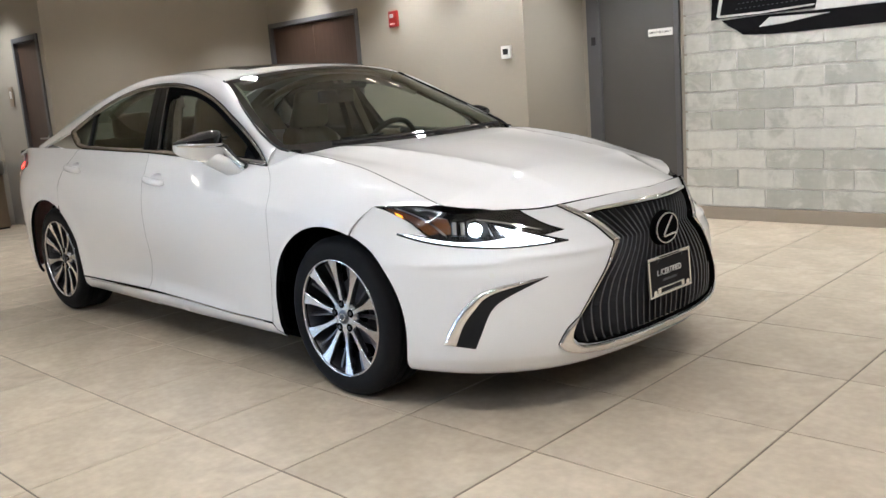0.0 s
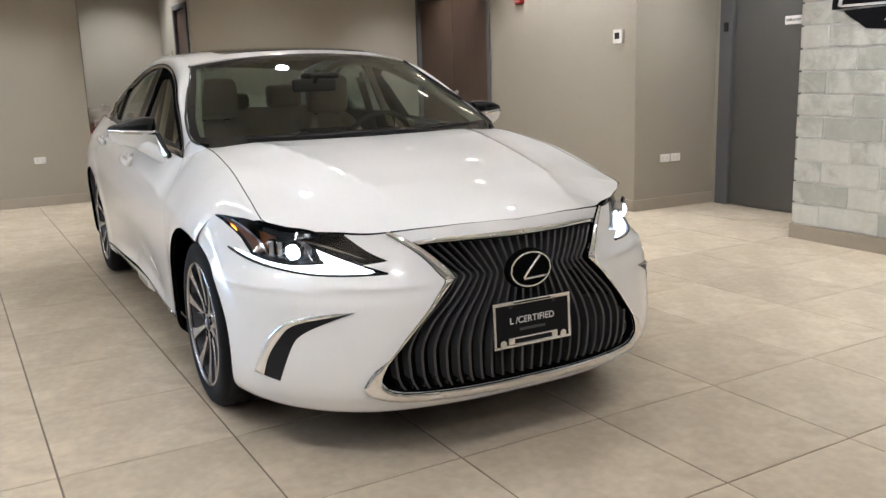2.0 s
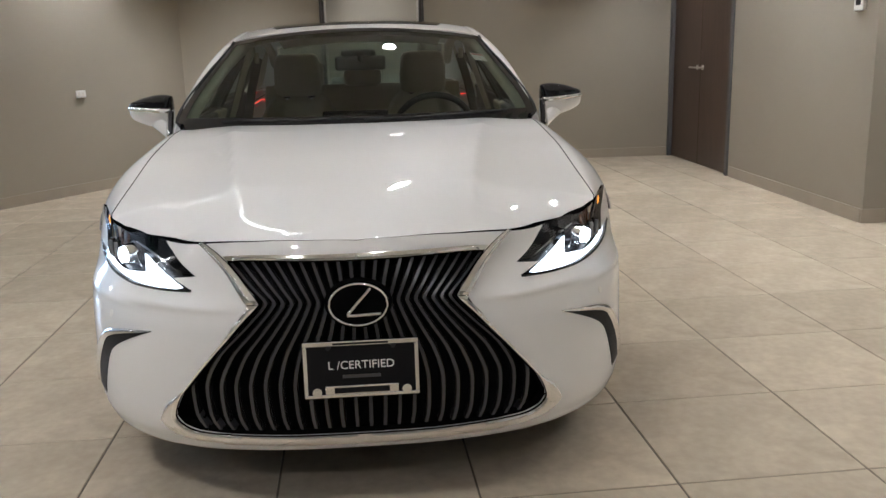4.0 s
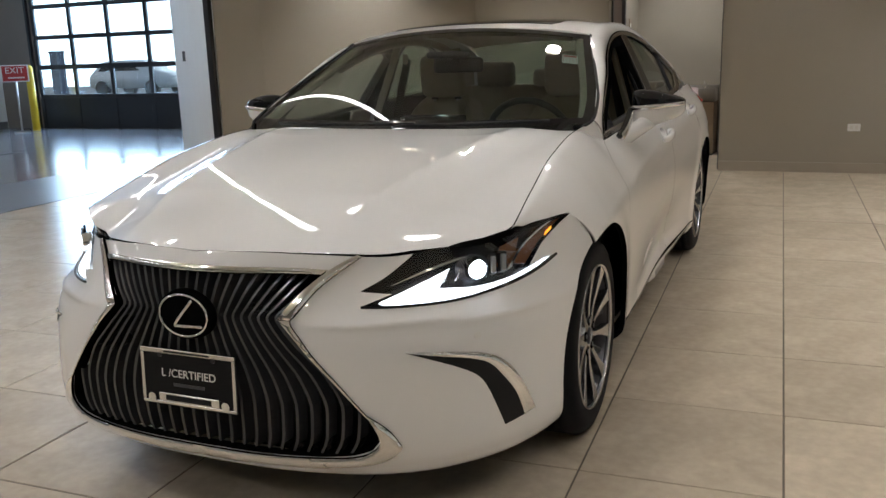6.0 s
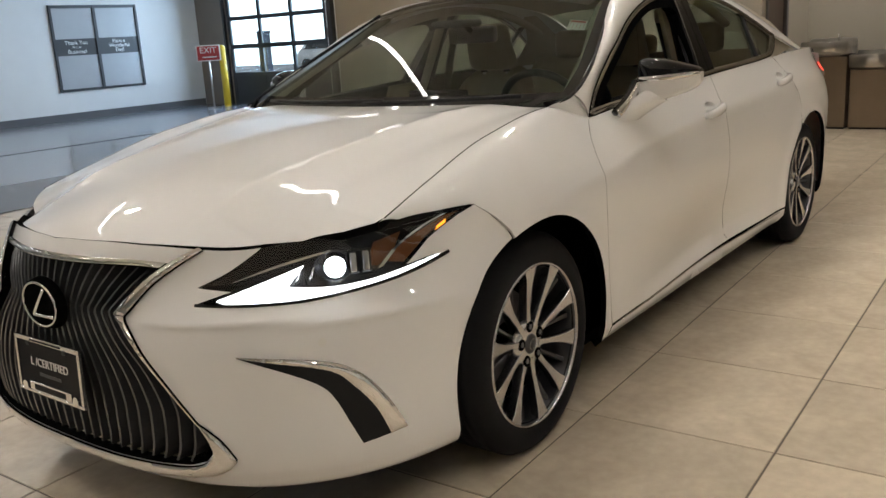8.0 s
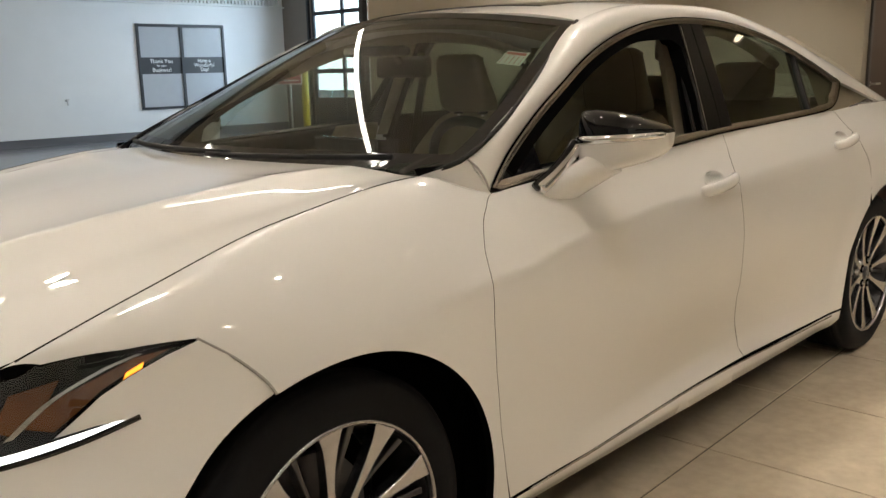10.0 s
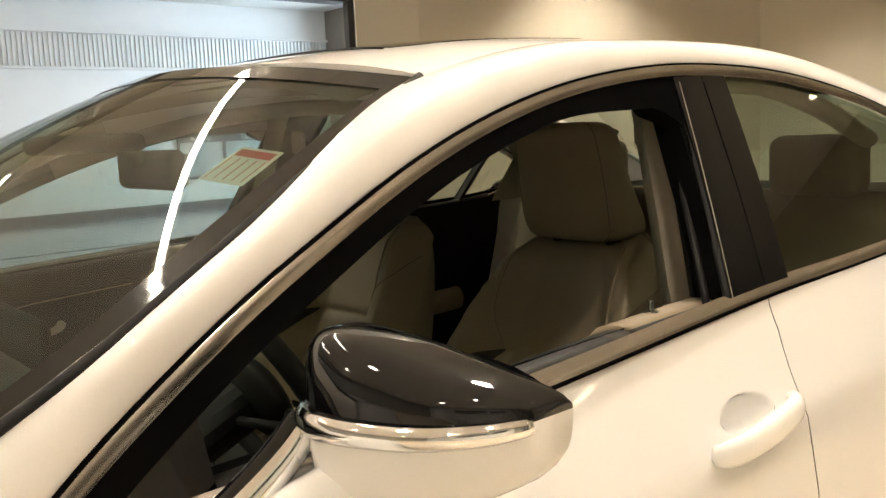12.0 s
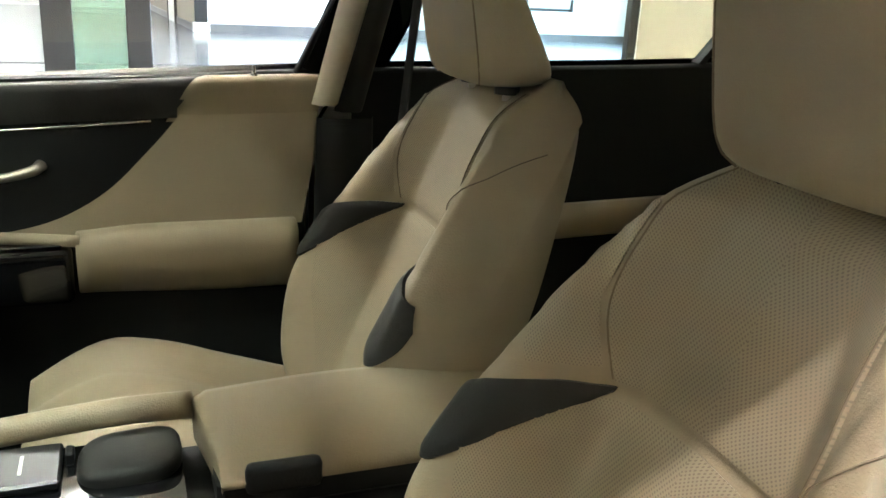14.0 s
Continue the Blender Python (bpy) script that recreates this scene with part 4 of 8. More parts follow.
# the glasshouse
rail_y = spl((-3.45, 0.62), (-3.0, 0.585), (-2.5, 0.545), (-1.9, 0.535), (-1.5, 0.55), (-1.14, 0.598), (-0.8, 0.700), (-0.62, 0.740), (-0.50, 0.757), (-0.385, 0.722))
rail_z = spl((-3.45, 1.065), (-3.0, 1.215), (-2.5, 1.345), (-1.9, 1.412), (-1.5, 1.402), (-1.14, 1.342), (-0.8, 1.170), (-0.62, 1.084), (-0.50, 1.022), (-0.385, 0.990))
roof_c = spl((-2.75, 1.372), (-2.3, 1.425), (-1.8, 1.445), (-1.4, 1.432), (-1.05, 1.388), (-0.9, 1.36))


def glass_y(z):
    """Half width of the side windows."""
    dz = z - 1.008
    return 0.802 - 0.50 * dz - 0.13 * dz * dz


def dlo(x, z):
    k = min(1, max(0, (x + 0.95) / 0.4))
    return Vector((x, glass_y(z) + 0.006 * bumpf(x, -1.6, 1.2) - 0.045 * k * k * (3 - 2 * k), z))


DLO_TOP = [(-0.545, 0.950), (-0.66, 1.034), (-0.84, 1.142), (-1.06, 1.240), (-1.28, 1.308), (-1.50, 1.348), (-1.74, 1.364), (-2.02, 1.352), (-2.30, 1.302), (-2.56, 1.215), (-2.76, 1.130)]
DLO_LOW = [(-2.76, 1.130), (-2.72, 1.105), (-2.62, 1.055), (-2.47, 1.030), (-1.99, 1.013), (-1.63, 1.005), (-1.23, 0.985), (-0.80, 0.962), (-0.548, 0.940)]
dlo_top_z = spl(*sorted(DLO_TOP))


def cant(x, s):
    """From the glass edge or roof edge (s 0) to the window line (s 1)."""
    a = Vector((x, rail_y(x), rail_z(x)))
    k = min(1, max(0, (-x - 0.5) / 0.25))
    xb = x + 0.03 if x > -1.2 else x
    if x > -0.75:
        xb = x - 0.042 + 0.072 * k * k * (3 - 2 * k)
    if xb < -2.76:
        zb = 1.13 + (xb + 2.76) * 0.19
        b = Vector((xb, 0.75 + (xb + 2.76) * 0.02, zb))
    else:
        zb = dlo_top_z(xb)
        b = dlo(xb, zb)
    p = a.lerp(b, s)
    n = Vector((0, 0.72, 0.69))
    return p + n * 0.022 * 4 * s * (1 - s) * min(1, max(0.2, (-x - 0.3) / 0.4))


# ---- the car: panel builder ----
def cr(pts, n=8):
    """A smooth open curve through the points."""
    out = []
    p = [Vector(q) for q in pts]
    for i in range(len(p) - 1):
        a, b, c, d = p[max(i - 1, 0)], p[i], p[i + 1], p[min(i + 2, len(p) - 1)]
        for k in range(n):
            t = k / n
            out.append(0.5 * ((2 * b) + (c - a) * t + (2 * a - 5 * b + 4 * c - d) * t * t + (3 * b - a - 3 * c + d) * t ** 3))
    out.append(p[-1])
    return out


def densify(poly, step):
    out = []
    n = len(poly)
    for i in range(n):
        a, b = poly[i], poly[(i + 1) % n]
        k = max(1, int(math.ceil((b - a).length / step)))
        out += [a.lerp(b, j / k) for j in range(k)]
    return out


def shrink(poly, d):
    """Pull a closed outline inward by d."""
    n = len(poly)
    area = sum(poly[i].x * poly[(i + 1) % n].y - poly[(i + 1) % n].x * poly[i].y for i in range(n))
    s = 1 if area > 0 else -1
    out = []
    for i in range(n):
        e1 = (poly[i] - poly[i - 1]).normalized()
        e2 = (poly[(i + 1) % n] - poly[i]).normalized()
        n1, n2 = Vector((-e1.y, e1.x)) * s, Vector((-e2.y, e2.x)) * s
        m = n1 + n2
        k = m.length_squared
        out.append(poly[i] + (m * (2 * d / k) if k > 0.4 else n1 * d))
    return out


def skin(name, outline, fn, material, parent, step=0.035, scale=(1, 1), gap=0.0, lift=0.0, flange=0.014, sides=(1,), label="", edge=None, holes=(), crown=0.0, crown_w=0.01):
    """A trimmed sheet of the surface fn(u, v) inside the outline, its rim turned inward."""
    poly = []
    for p in outline:
        q = Vector((p[0] * scale[0], p[1] * scale[1]))
        if not poly or (q - poly[-1]).length > 1e-4:
            poly.append(q)
    if (poly[0] - poly[-1]).length < 1e-4:
        poly.pop()
    poly = densify(poly, step)
    if gap:
        half = min(p.x for p in poly) > -1e-9
        middle = [half and p.x < 1e-6 for p in poly]
        poly = [Vector((0.0, p.y)) if m else p for p, m in zip(shrink(poly, gap), middle)]
    P = np.array([[p.x, p.y] for p in poly])
    Q = np.roll(P, -1, 0)
    rings = [(0, len(poly))]
    for h_ in holes:
        hp = densify([Vector((a * scale[0], b * scale[1])) for a, b in h_], step * 0.5)
        rings.append((len(poly), len(poly) + len(hp)))
        poly = poly + hp
        H = np.array([[p.x, p.y] for p in hp])
        P, Q = np.concatenate([P, H]), np.concatenate([Q, np.roll(H, -1, 0)])
    lo, hi = P.min(0), P.max(0)
    gx, gy = np.meshgrid(np.arange(lo[0] + step / 2, hi[0], step), np.arange(lo[1] + step / 2, hi[1], step))
    G = np.stack([gx.ravel(), gy.ravel()], 1)
    inside = np.zeros(len(G), bool)
    near = np.full(len(G), 1e9)
    for a, b in zip(P, Q):
        cond = (a[1] > G[:, 1]) != (b[1] > G[:, 1])
        with np.errstate(divide="ignore", invalid="ignore"):
            xi = (b[0] - a[0]) * (G[:, 1] - a[1]) / (b[1] - a[1]) + a[0]
        inside ^= cond & (G[:, 0] < xi)
        ab = b - a
        tt = np.clip(((G - a) @ ab) / max(ab @ ab, 1e-12), 0, 1)
        near = np.minimum(near, np.linalg.norm(G - (a + tt[:, None] * ab), axis=1))
    G = G[inside & (near > 0.45 * step)]
    pts = poly + [Vector(g) for g in G]
    loops = [(a + i, a + (i + 1) % (b - a)) for a, b in rings for i in range(b - a)]
    res = geometry.delaunay_2d_cdt(pts, loops, [], 1, 1e-6)
    co2, faces = res[0], res[2]
    for a, b in rings[1:]:
        hp = [poly[i] for i in range(a, b)]

        def in_hole(c):
            n_ = 0
            for i in range(len(hp)):
                u, w = hp[i], hp[(i + 1) % len(hp)]
                if (u.y > c.y) != (w.y > c.y) and c.x < (w.x - u.x) * (c.y - u.y) / (w.y - u.y) + u.x:
                    n_ += 1
            return n_ % 2 == 1

        faces = [f for f in faces if not in_hole(sum((Vector(co2[i]) for i in f), Vector((0, 0))) / 3)]
    h = 0.002
    pos, nor = [], []
    for c in co2:
        u, v = c[0] / scale[0], c[1] / scale[1]
        p = fn(u, v)
        du = fn(u + h, v) - fn(u - h, v)
        dv = fn(u, v + h) - fn(u, v - h)
        n = du.cross(dv)
        n = n.normalized() if n.length > 1e-12 else Vector((0, 0, 1))
        pos.append(p)
        nor.append(n)
    # outward: away from the middle of the car
    ref = sum((nor[i].dot(pos[i] - Vector((min(0.2, max(-3.2, pos[i].x)), 0, 0.45))) for i in range(len(pos))))
    if ref < 0:
        nor = [-n for n in nor]
    pos = [p + n * lift for p, n in zip(pos, nor)]
    if crown:
        for i, c in enumerate(co2):
            c = np.array([c[0], c[1]])
            ab = Q - P
            tt = np.clip(((c - P) * ab).sum(1) / np.maximum((ab * ab).sum(1), 1e-12), 0, 1)
            dm = np.sqrt((((P + tt[:, None] * ab) - c) ** 2).sum(1).min())
            pos[i] = pos[i] + nor[i] * crown * math.sqrt(max(0, 1 - (1 - min(1, dm / crown_w)) ** 2))
    count = {}
    for f in faces:
        for i in range(3):
            e = (f[i], f[(i + 1) % 3])
            count[tuple(sorted(e))] = count.get(tuple(sorted(e)), 0) + 1
    V, N, F, FM = [], [], [], []
    for s in sides:
        base = len(V)
        m = Vector((1, s, 1))
        V += [p * m for p in pos]
        N += [None] * len(nor) if crown else [n * m for n in nor]
        rim = {}
        for f in faces:
            a, b, c = (pos[i] for i in f)
            ok = (b - a).cross(c - a).dot(nor[f[0]]) > 0
            g = [base + i for i in (f if ok else f[::-1])]
            F.append(g if s > 0 else g[::-1])
            FM.append(0)
        if flange:
            for f in faces:
                a, b, c = (pos[i] for i in f)
                ok = (b - a).cross(c - a).dot(nor[f[0]]) > 0
                g = f if ok else f[::-1]
                for i in range(3):
                    e = (g[i], g[(i + 1) % 3])
                    if count[tuple(sorted(e))] == 1 and not (abs(pos[e[0]].y) < 1e-3 and abs(pos[e[1]].y) < 1e-3):
                        for k in e:
                            if k not in rim:
                                rim[k] = (len(V), len(V) + 1)
                                for dd in (0.0, flange):
                                    V.append((pos[k] - nor[k] * dd) * m)
                                    N.append(None)
                        q = [rim[e[1]][0], rim[e[0]][0], rim[e[0]][1], rim[e[1]][1]]
                        F.append(q if s > 0 else q[::-1])
                        FM.append(1)
    me = bpy.data.meshes.new(name)
    me.from_pydata([tuple(v) for v in V], [], [tuple(f) for f in F])
    me.polygons.foreach_set("use_smooth", [True] * len(me.polygons))
    me.update()
    vn = [tuple(n) if n is not None else tuple(me.vertices[i].normal) for i, n in enumerate(N)]
    me.normals_split_custom_set_from_vertices(vn)
    me.materials.append(material)
    if edge or (edge is None and gap):
        # rims inside a gap are coloured black to stand for its shade
        me.materials.append(M_UNDER)
        me.polygons.foreach_set("material_index", FM)
    ob = new(name, me)
    ob.parent = parent
    if label:
        ob["label"] = label
    return ob


def nq(pts):
    """Front outline points (x, y, z) as shell coordinates."""
    return [(nose_q(x, y, z), z) for x, y, z in pts]


def sv(pts):
    return [(x, side_v(x, z)) for x, z in pts]


def tubepath(pts, r, seg=8, bm=None, closed=False, squash=1.0):
    """A round bar along the points."""
    bm = bm or bmesh.new()
    pts = [Vector(p) for p in pts]
    n = len(pts)
    rings = []
    for i, p in enumerate(pts):
        a = pts[i - 1] if (i or closed) else pts[i]
        b = pts[(i + 1) % n] if (i < n - 1 or closed) else pts[i]
        d = (b - a).normalized()
        up = Vector((0, 0, 1)) if abs(d.z) < 0.95 else Vector((1, 0, 0))
        s = d.cross(up).normalized()
        t = s.cross(d)
        rr = r(i / max(1, n - 1)) if callable(r) else r
        rings.append([bm.verts.new(p + s * rr * math.cos(2 * math.pi * k / seg) + t * rr * squash * math.sin(2 * math.pi * k / seg)) for k in range(seg)])
    m = n if closed else n - 1
    for i in range(m):
        A, B = rings[i], rings[(i + 1) % n]
        for k in range(seg):
            bm.faces.new((A[k], A[(k + 1) % seg], B[(k + 1) % seg], B[k]))
    if not closed:
        bm.faces.new(rings[0][::-1])
        bm.faces.new(rings[-1])
    bmesh.ops.recalc_face_normals(bm, faces=bm.faces)
    return bm


def mirrored(bm, s):
    if s < 0:
        bmesh.ops.scale(bm, vec=(1, -1, 1), verts=bm.verts)
        bmesh.ops.reverse_faces(bm, faces=bm.faces)
    return bm


car = empty("car", (0, 0, 0))
tagged(car, "pearl white saloon car with a dark spindle grille", "car")
SIDES = (1, -1)

# outlines shared between panels
HOODLINE = cr([(0.925, 0.0), (0.905, 0.14), (0.85, 0.30), (0.775, 0.43), (0.690, 0.535)], 8)       # x, y along the bonnet's front
LAMP_TOP = [(0.690, 0.535, 0.762), (0.625, 0.66, 0.777), (0.533, 0.765, 0.797), (0.40, 0.825, 0.805), (0.252, 0.855, 0.803)]
LAMP_LOW = [(0.84, 0.453, 0.646), (0.79, 0.56, 0.640), (0.70, 0.68, 0.640), (0.57, 0.79, 0.655), (0.46, 0.845, 0.675), (0.366, 0.872, 0.700)]
grille_h = spl((0.245, 0.42), (0.262, 0.495), (0.30, 0.524), (0.36, 0.502), (0.45, 0.432), (0.54, 0.350), (0.60, 0.292), (0.622, 0.272), (0.64, 0.278), (0.70, 0.335), (0.737, 0.366))


def on_nose(y, z, off=0.0):
    """A point of the front shell by its y and z."""
    th = math.asin(min(1, (abs(y) / half_w(z)) ** (nose_n(z) / 2)))
    p = nose(th * 2 / math.pi, z)
    p.y = abs(y) * (1 if y >= 0 else -1)
    p.x += off
    return p


def yz(y, z):
    th = math.asin(min(1, (abs(y) / half_w(z)) ** (nose_n(z) / 2)))
    return (th * 2 / math.pi, z)


def arch(cx, a0, a1, n=40, rx=0.404, rz=0.390, cz=0.330):
    return [(cx + rx * math.cos(a0 + (a1 - a0) * k / n), cz + rz * math.sin(a0 + (a1 - a0) * k / n)) for k in range(n + 1)]


# grille outline, from the bottom middle up to the top middle
GRILLE_EDGE = [yz(0.0, 0.248), yz(0.2, 0.249), yz(0.38, 0.254), yz(0.46, 0.26), yz(0.505, 0.275)] + [yz(grille_h(z), z) for z in np.linspace(0.30, 0.735, 26)] + [yz(0.25, 0.742), yz(0.12, 0.745), yz(0.0, 0.746)]

# front bumper: both halves in one sheet
ARCH_F = [(x, z) for x, z in arch(0, radians(-24), radians(75)) if x > 0.145]
bump_out = [nose_q(x, y, hood(x, y).z) and (nose_q(x, y, hood(x, y).z), hood(x, y).z) for x, y in HOODLINE]
bump_out = [(0.0, hood(0.925, 0).z)] + bump_out[1:]
bump_out += nq(cr([(0.690, 0.535, 0.762), (0.77, 0.50, 0.715), (0.83, 0.449, 0.683)], 5)[1:] + [(0.795, 0.525, 0.672), (0.84, 0.453, 0.648)])
bump_out += nq(cr(LAMP_LOW, 6)[1:])
bump_out += nq([(0.43, 0.853, 0.697), (0.488, 0.826, 0.687), (0.418, 0.85, 0.739), (0.371, 0.86, 0.763), (0.31, 0.863, 0.787), (0.252, 0.855, 0.803)])
seam = [(0.252, 0.803), (0.205, 0.765), (0.166, 0.722), (0.150, 0.694)]
bump_out += [(nose_q(x, side_y(x, z), z), z) for x, z in seam[1:]]
bump_out += [(nose_q(x, side_y(x, z), z), z) for x, z in ARCH_F[::-1] if z < 0.692]
bump_out += nq([(0.36, 0.86, 0.160), (0.52, 0.80, 0.158), (0.70, 0.66, 0.165)]) + [yz(0.55, 0.172), yz(0.4, 0.180), yz(0.2, 0.184), (0.0, 0.185)]
bump_out += GRILLE_EDGE
skin("front_bumper", bump_out, nose, M_PAINT, car, step=0.014, scale=(1.25, 1), gap=0.0005, flange=0.03, sides=SIDES, label="pearl white front bumper")
skin("bumper_lip", [(0, 0.146), (0, 0.1855), yz(0.3, 0.182), yz(0.55, 0.173), (nose_q(0.70, 0.66, 0.165), 0.166), (nose_q(0.40, 0.85, 0.160), 0.160), (nose_q(0.40, 0.85, 0.150), 0.14), yz(0.6, 0.14), yz(0.3, 0.145)],
     lambda q, z: nose(q, z) - Vector((0.02, 0, 0)), M_MATTE, car, scale=(1.25, 1), sides=SIDES, label="matt black lower lip")

# bonnet
hood_out = [(x, y) for x, y in HOODLINE]
hood_out += [(0.645, 0.625), (0.585, 0.705), (0.528, 0.757)]
hood_out += [(x, top_y(x)) for x in np.linspace(0.50, -0.37, 24)]
rear = cr([(-0.385, 0.722), (-0.375, 0.55), (-0.345, 0.3), (-0.335, 0.0)], 8)
hood_out += [(p[0], p[1]) for p in rear]
hood_full = [Vector(p) for p in hood_out]
hood_full += [Vector((p[0], -p[1])) for p in reversed(hood_out) if abs(p[1]) > 1e-6]
skin("bonnet", [(p[0], p[1]) for p in hood_full], hood, M_PAINT, car, step=0.02, gap=0.0007, flange=0.025, label="pearl white bonnet with two raised creases")

# black lines laid in the bonnet's side gaps in place of their shade
for s in SIDES:
    pts = [Vector((x, s * (top_y(x) + 0.0005), top_z(x) - 0.0014)) for x in np.linspace(0.50, -0.372, 30)]
    part("bonnet_seal", tubepath(pts, 0.0026, 6), M_UNDER, car, "black line for the shaded gap beside the bonnet", True)

# wings, doors, rear quarters and sills
DOOR_F = [(-0.545, 0.940), (-0.505, 0.915), (-0.467, 0.885), (-0.425, 0.83), (-0.405, 0.77), (-0.400, 0.70), (-0.408, 0.58), (-0.428, 0.44), (-0.455, 0.32), (-0.472, 0.254)]
DOOR_B = [(-1.625, 1.004), (-1.605, 0.96), (-1.583, 0.91), (-1.567, 0.80), (-1.570, 0.60), (-1.590, 0.50), (-1.635, 0.41), (-1.69, 0.33), (-1.72, 0.262)]
DOOR_R = [(-2.56, 1.027), (-2.60, 0.98), (-2.66, 0.90), (-2.69, 0.80), (-2.66, 0.715)]
parents = {}
for s in SIDES:
    nm = "left" if s > 0 else "right"
    w = [(0.252, 0.803), (0.205, 0.765), (0.166, 0.722), (0.150, 0.694)]
    a_top = arch(0, radians(60), radians(202), 60)
    a_top = [p for p in a_top if p[0] < 0.147 and p[1] > 0.215]
    fen = sv(w) + sv(a_top) + sv([(-0.405, 0.212), (-0.45, 0.222), (-0.470, 0.25)]) + sv(DOOR_F[::-1][1:])
    fen += [(x, 3.0) for x in (-0.539, -0.528, -0.516, -0.506, -0.499, -0.46, -0.42, -0.39)] + [(x, 2.0) for x in np.linspace(-0.385, 0.525, 26)]
    fen += [(0.47, side_v(0.47, 0.800)), (0.36, side_v(0.36, 0.803))]
    skin("front_wing", fen, wing, M_PAINT, car, step=0.028, scale=(1, 0.45), gap=0.0006, flange=0.02, sides=(s,), label="pearl white front wing")
    # added grey tubes cover the black gaps, so these seams look less shaded
    pts = [side(x, side_v(x, z)) - Vector((0, 0.0018, 0)) for x, z in w]
    part("seam_filler", mirrored(tubepath(cr(pts, 6), 0.0030, 6), s), M_SEAM, car, "grey seam between bumper and wing", True)
    pts = [cant(-0.4994, k / 10) - Vector((0, 0.0010, 0.0008)) for k in range(11)]
    part("seam_filler", mirrored(tubepath(pts, 0.0026, 6), s), M_SEAM, car, "grey seam between wing and pillar", True)
    door = empty("front_door")
    door.parent = car
    cups = {}
    for hx in (-1.33, -2.395):
        hz = 0.862 if hx > -2 else 0.908
        cups[hx] = [(hx - 0.112 + 0.066 * math.cos(a), side_v(hx - 0.11, hz + 0.020 + 0.026 * math.sin(a))) for a in np.linspace(0, 2 * math.pi, 41)[:-1]]
    f1 = sv(DOOR_F) + sv([(-0.8, 0.250), (-1.2, 0.252), (-1.5, 0.256)]) + sv(DOOR_B[::-1]) + [(x, 2.0) for x in np.linspace(-1.60, -0.57, 24)]
    skin("door_skin", f1, side, M_PAINT, door, step=0.034, scale=(1, 0.45), gap=0.0010, flange=0.012, sides=(s,), holes=(cups[-1.33],))
    rdoor = empty("rear_door")
    rdoor.parent = car
    a_rear = [p for p in arch(WB, radians(178), radians(20), 60) if p[0] > -2.66 and p[1] > 0.26]
    f2 = sv(DOOR_B) + sv([(-2.0, 0.266), (-2.3, 0.268), (a_rear[-1][0] + 0.012, 0.27)]) + [q for q in sv(a_rear[::-1])][1:] + sv(DOOR_R[::-1][1:]) + [(x, 2.0) for x in np.linspace(-2.53, -1.65, 22)]
    skin("door_skin", f2, side, M_PAINT, rdoor, step=0.034, scale=(1, 0.45), gap=0.0010, flange=0.012, sides=(s,), holes=(cups[-2.395],))
    a_q = arch(WB, radians(204), radians(60), 60)
    a_q = [p for p in a_q if p[0] < -2.66 and p[1] > 0.2]
    f3 = sv(DOOR_R) + sv([p for p in a_q[::-1]]) + sv([(-3.35, 0.22), (-3.75, 0.24)]) + sv([(-3.93, 0.3), (-3.97, 0.5), (-3.96, 0.8), (-3.93, 0.95)]) + [(x, 2.0) for x in np.linspace(-3.92, -2.60, 30)]
    skin("rear_quarter", f3, side, M_PAINT, car, step=0.036, scale=(1, 0.45), gap=0.0018, flange=0.02, sides=(s,), label="pearl white rear quarter")
    sill = [(-0.410, 0.185), (-0.408, 0.207), (-0.452, 0.218), (-0.475, 0.246), (-0.8, 0.244), (-1.5, 0.250), (-2.3, 0.262), (-2.475, 0.264), (-2.49, 0.19), (-1.5, 0.172)]
    skin("sill", sv(sill), side, M_PAINT, car, step=0.03, scale=(1, 0.45), gap=0.001, flange=0.03, sides=(s,), label="pearl white sill")
    bm = bmesh.new()
    pts = [side(x, side_v(x, 0.2475 + 0.004 * max(0, -(x + 0.5)))) + Vector((0, 0.002, 0)) for x in np.linspace(-0.55, -2.40, 24)]
    part("sill_moulding", mirrored(tubepath(pts, 0.0025, 6), s), M_SATIN, car, "thin bright moulding over the sill", True)
    # tail
    tl = [(-3.34, 0.92), (-3.55, 0.985), (-3.85, 0.975), (-3.93, 0.90), (-3.90, 0.83), (-3.6, 0.845)]
    lamp_p = skin("tail_lamp", sv(tl), side, M_TAIL, car, step=0.03, scale=(1, 0.45), lift=0.006, sides=(s,), label="dark red tail lamp")
    skin("light_bar", sv([(-3.40, 0.916), (-3.5, 0.942), (-3.60, 0.940), (-3.55, 0.915), (-3.46, 0.898)]), side, M_TAILLIT, lamp_p, step=0.02, scale=(1, 0.45), lift=0.009, sides=(s,), label="glowing red bar")
    # glasshouse rail, pillars and windows
    rail = [(x, 0.0) for x in np.linspace(-0.4992, -3.42, 70)] + [(x, 1.0) for x in np.linspace(-3.42, -0.4992, 70)]
    skin("roof_rail", rail, cant, M_PAINT, car, step=0.03, scale=(1, 0.16), gap=0.0, flange=0.012, sides=(s,), label="pearl white pillar and roof rail")
    # bright surround of the side windows
    top = [Vector(p) for p in cr(DLO_TOP, 6)]
    low = [Vector(p) for p in cr(DLO_LOW, 6)]
    loop = top + low[1:-1]
    # widths: slim at the top, broad at the rear corner and along the sill
    inner = shrink(densify(loop, 0.02), 0.018)
    outer = densify(loop, 0.02)
    bmx = bmesh.new()
    n = len(outer)
    ro, ri, rq = [], [], []
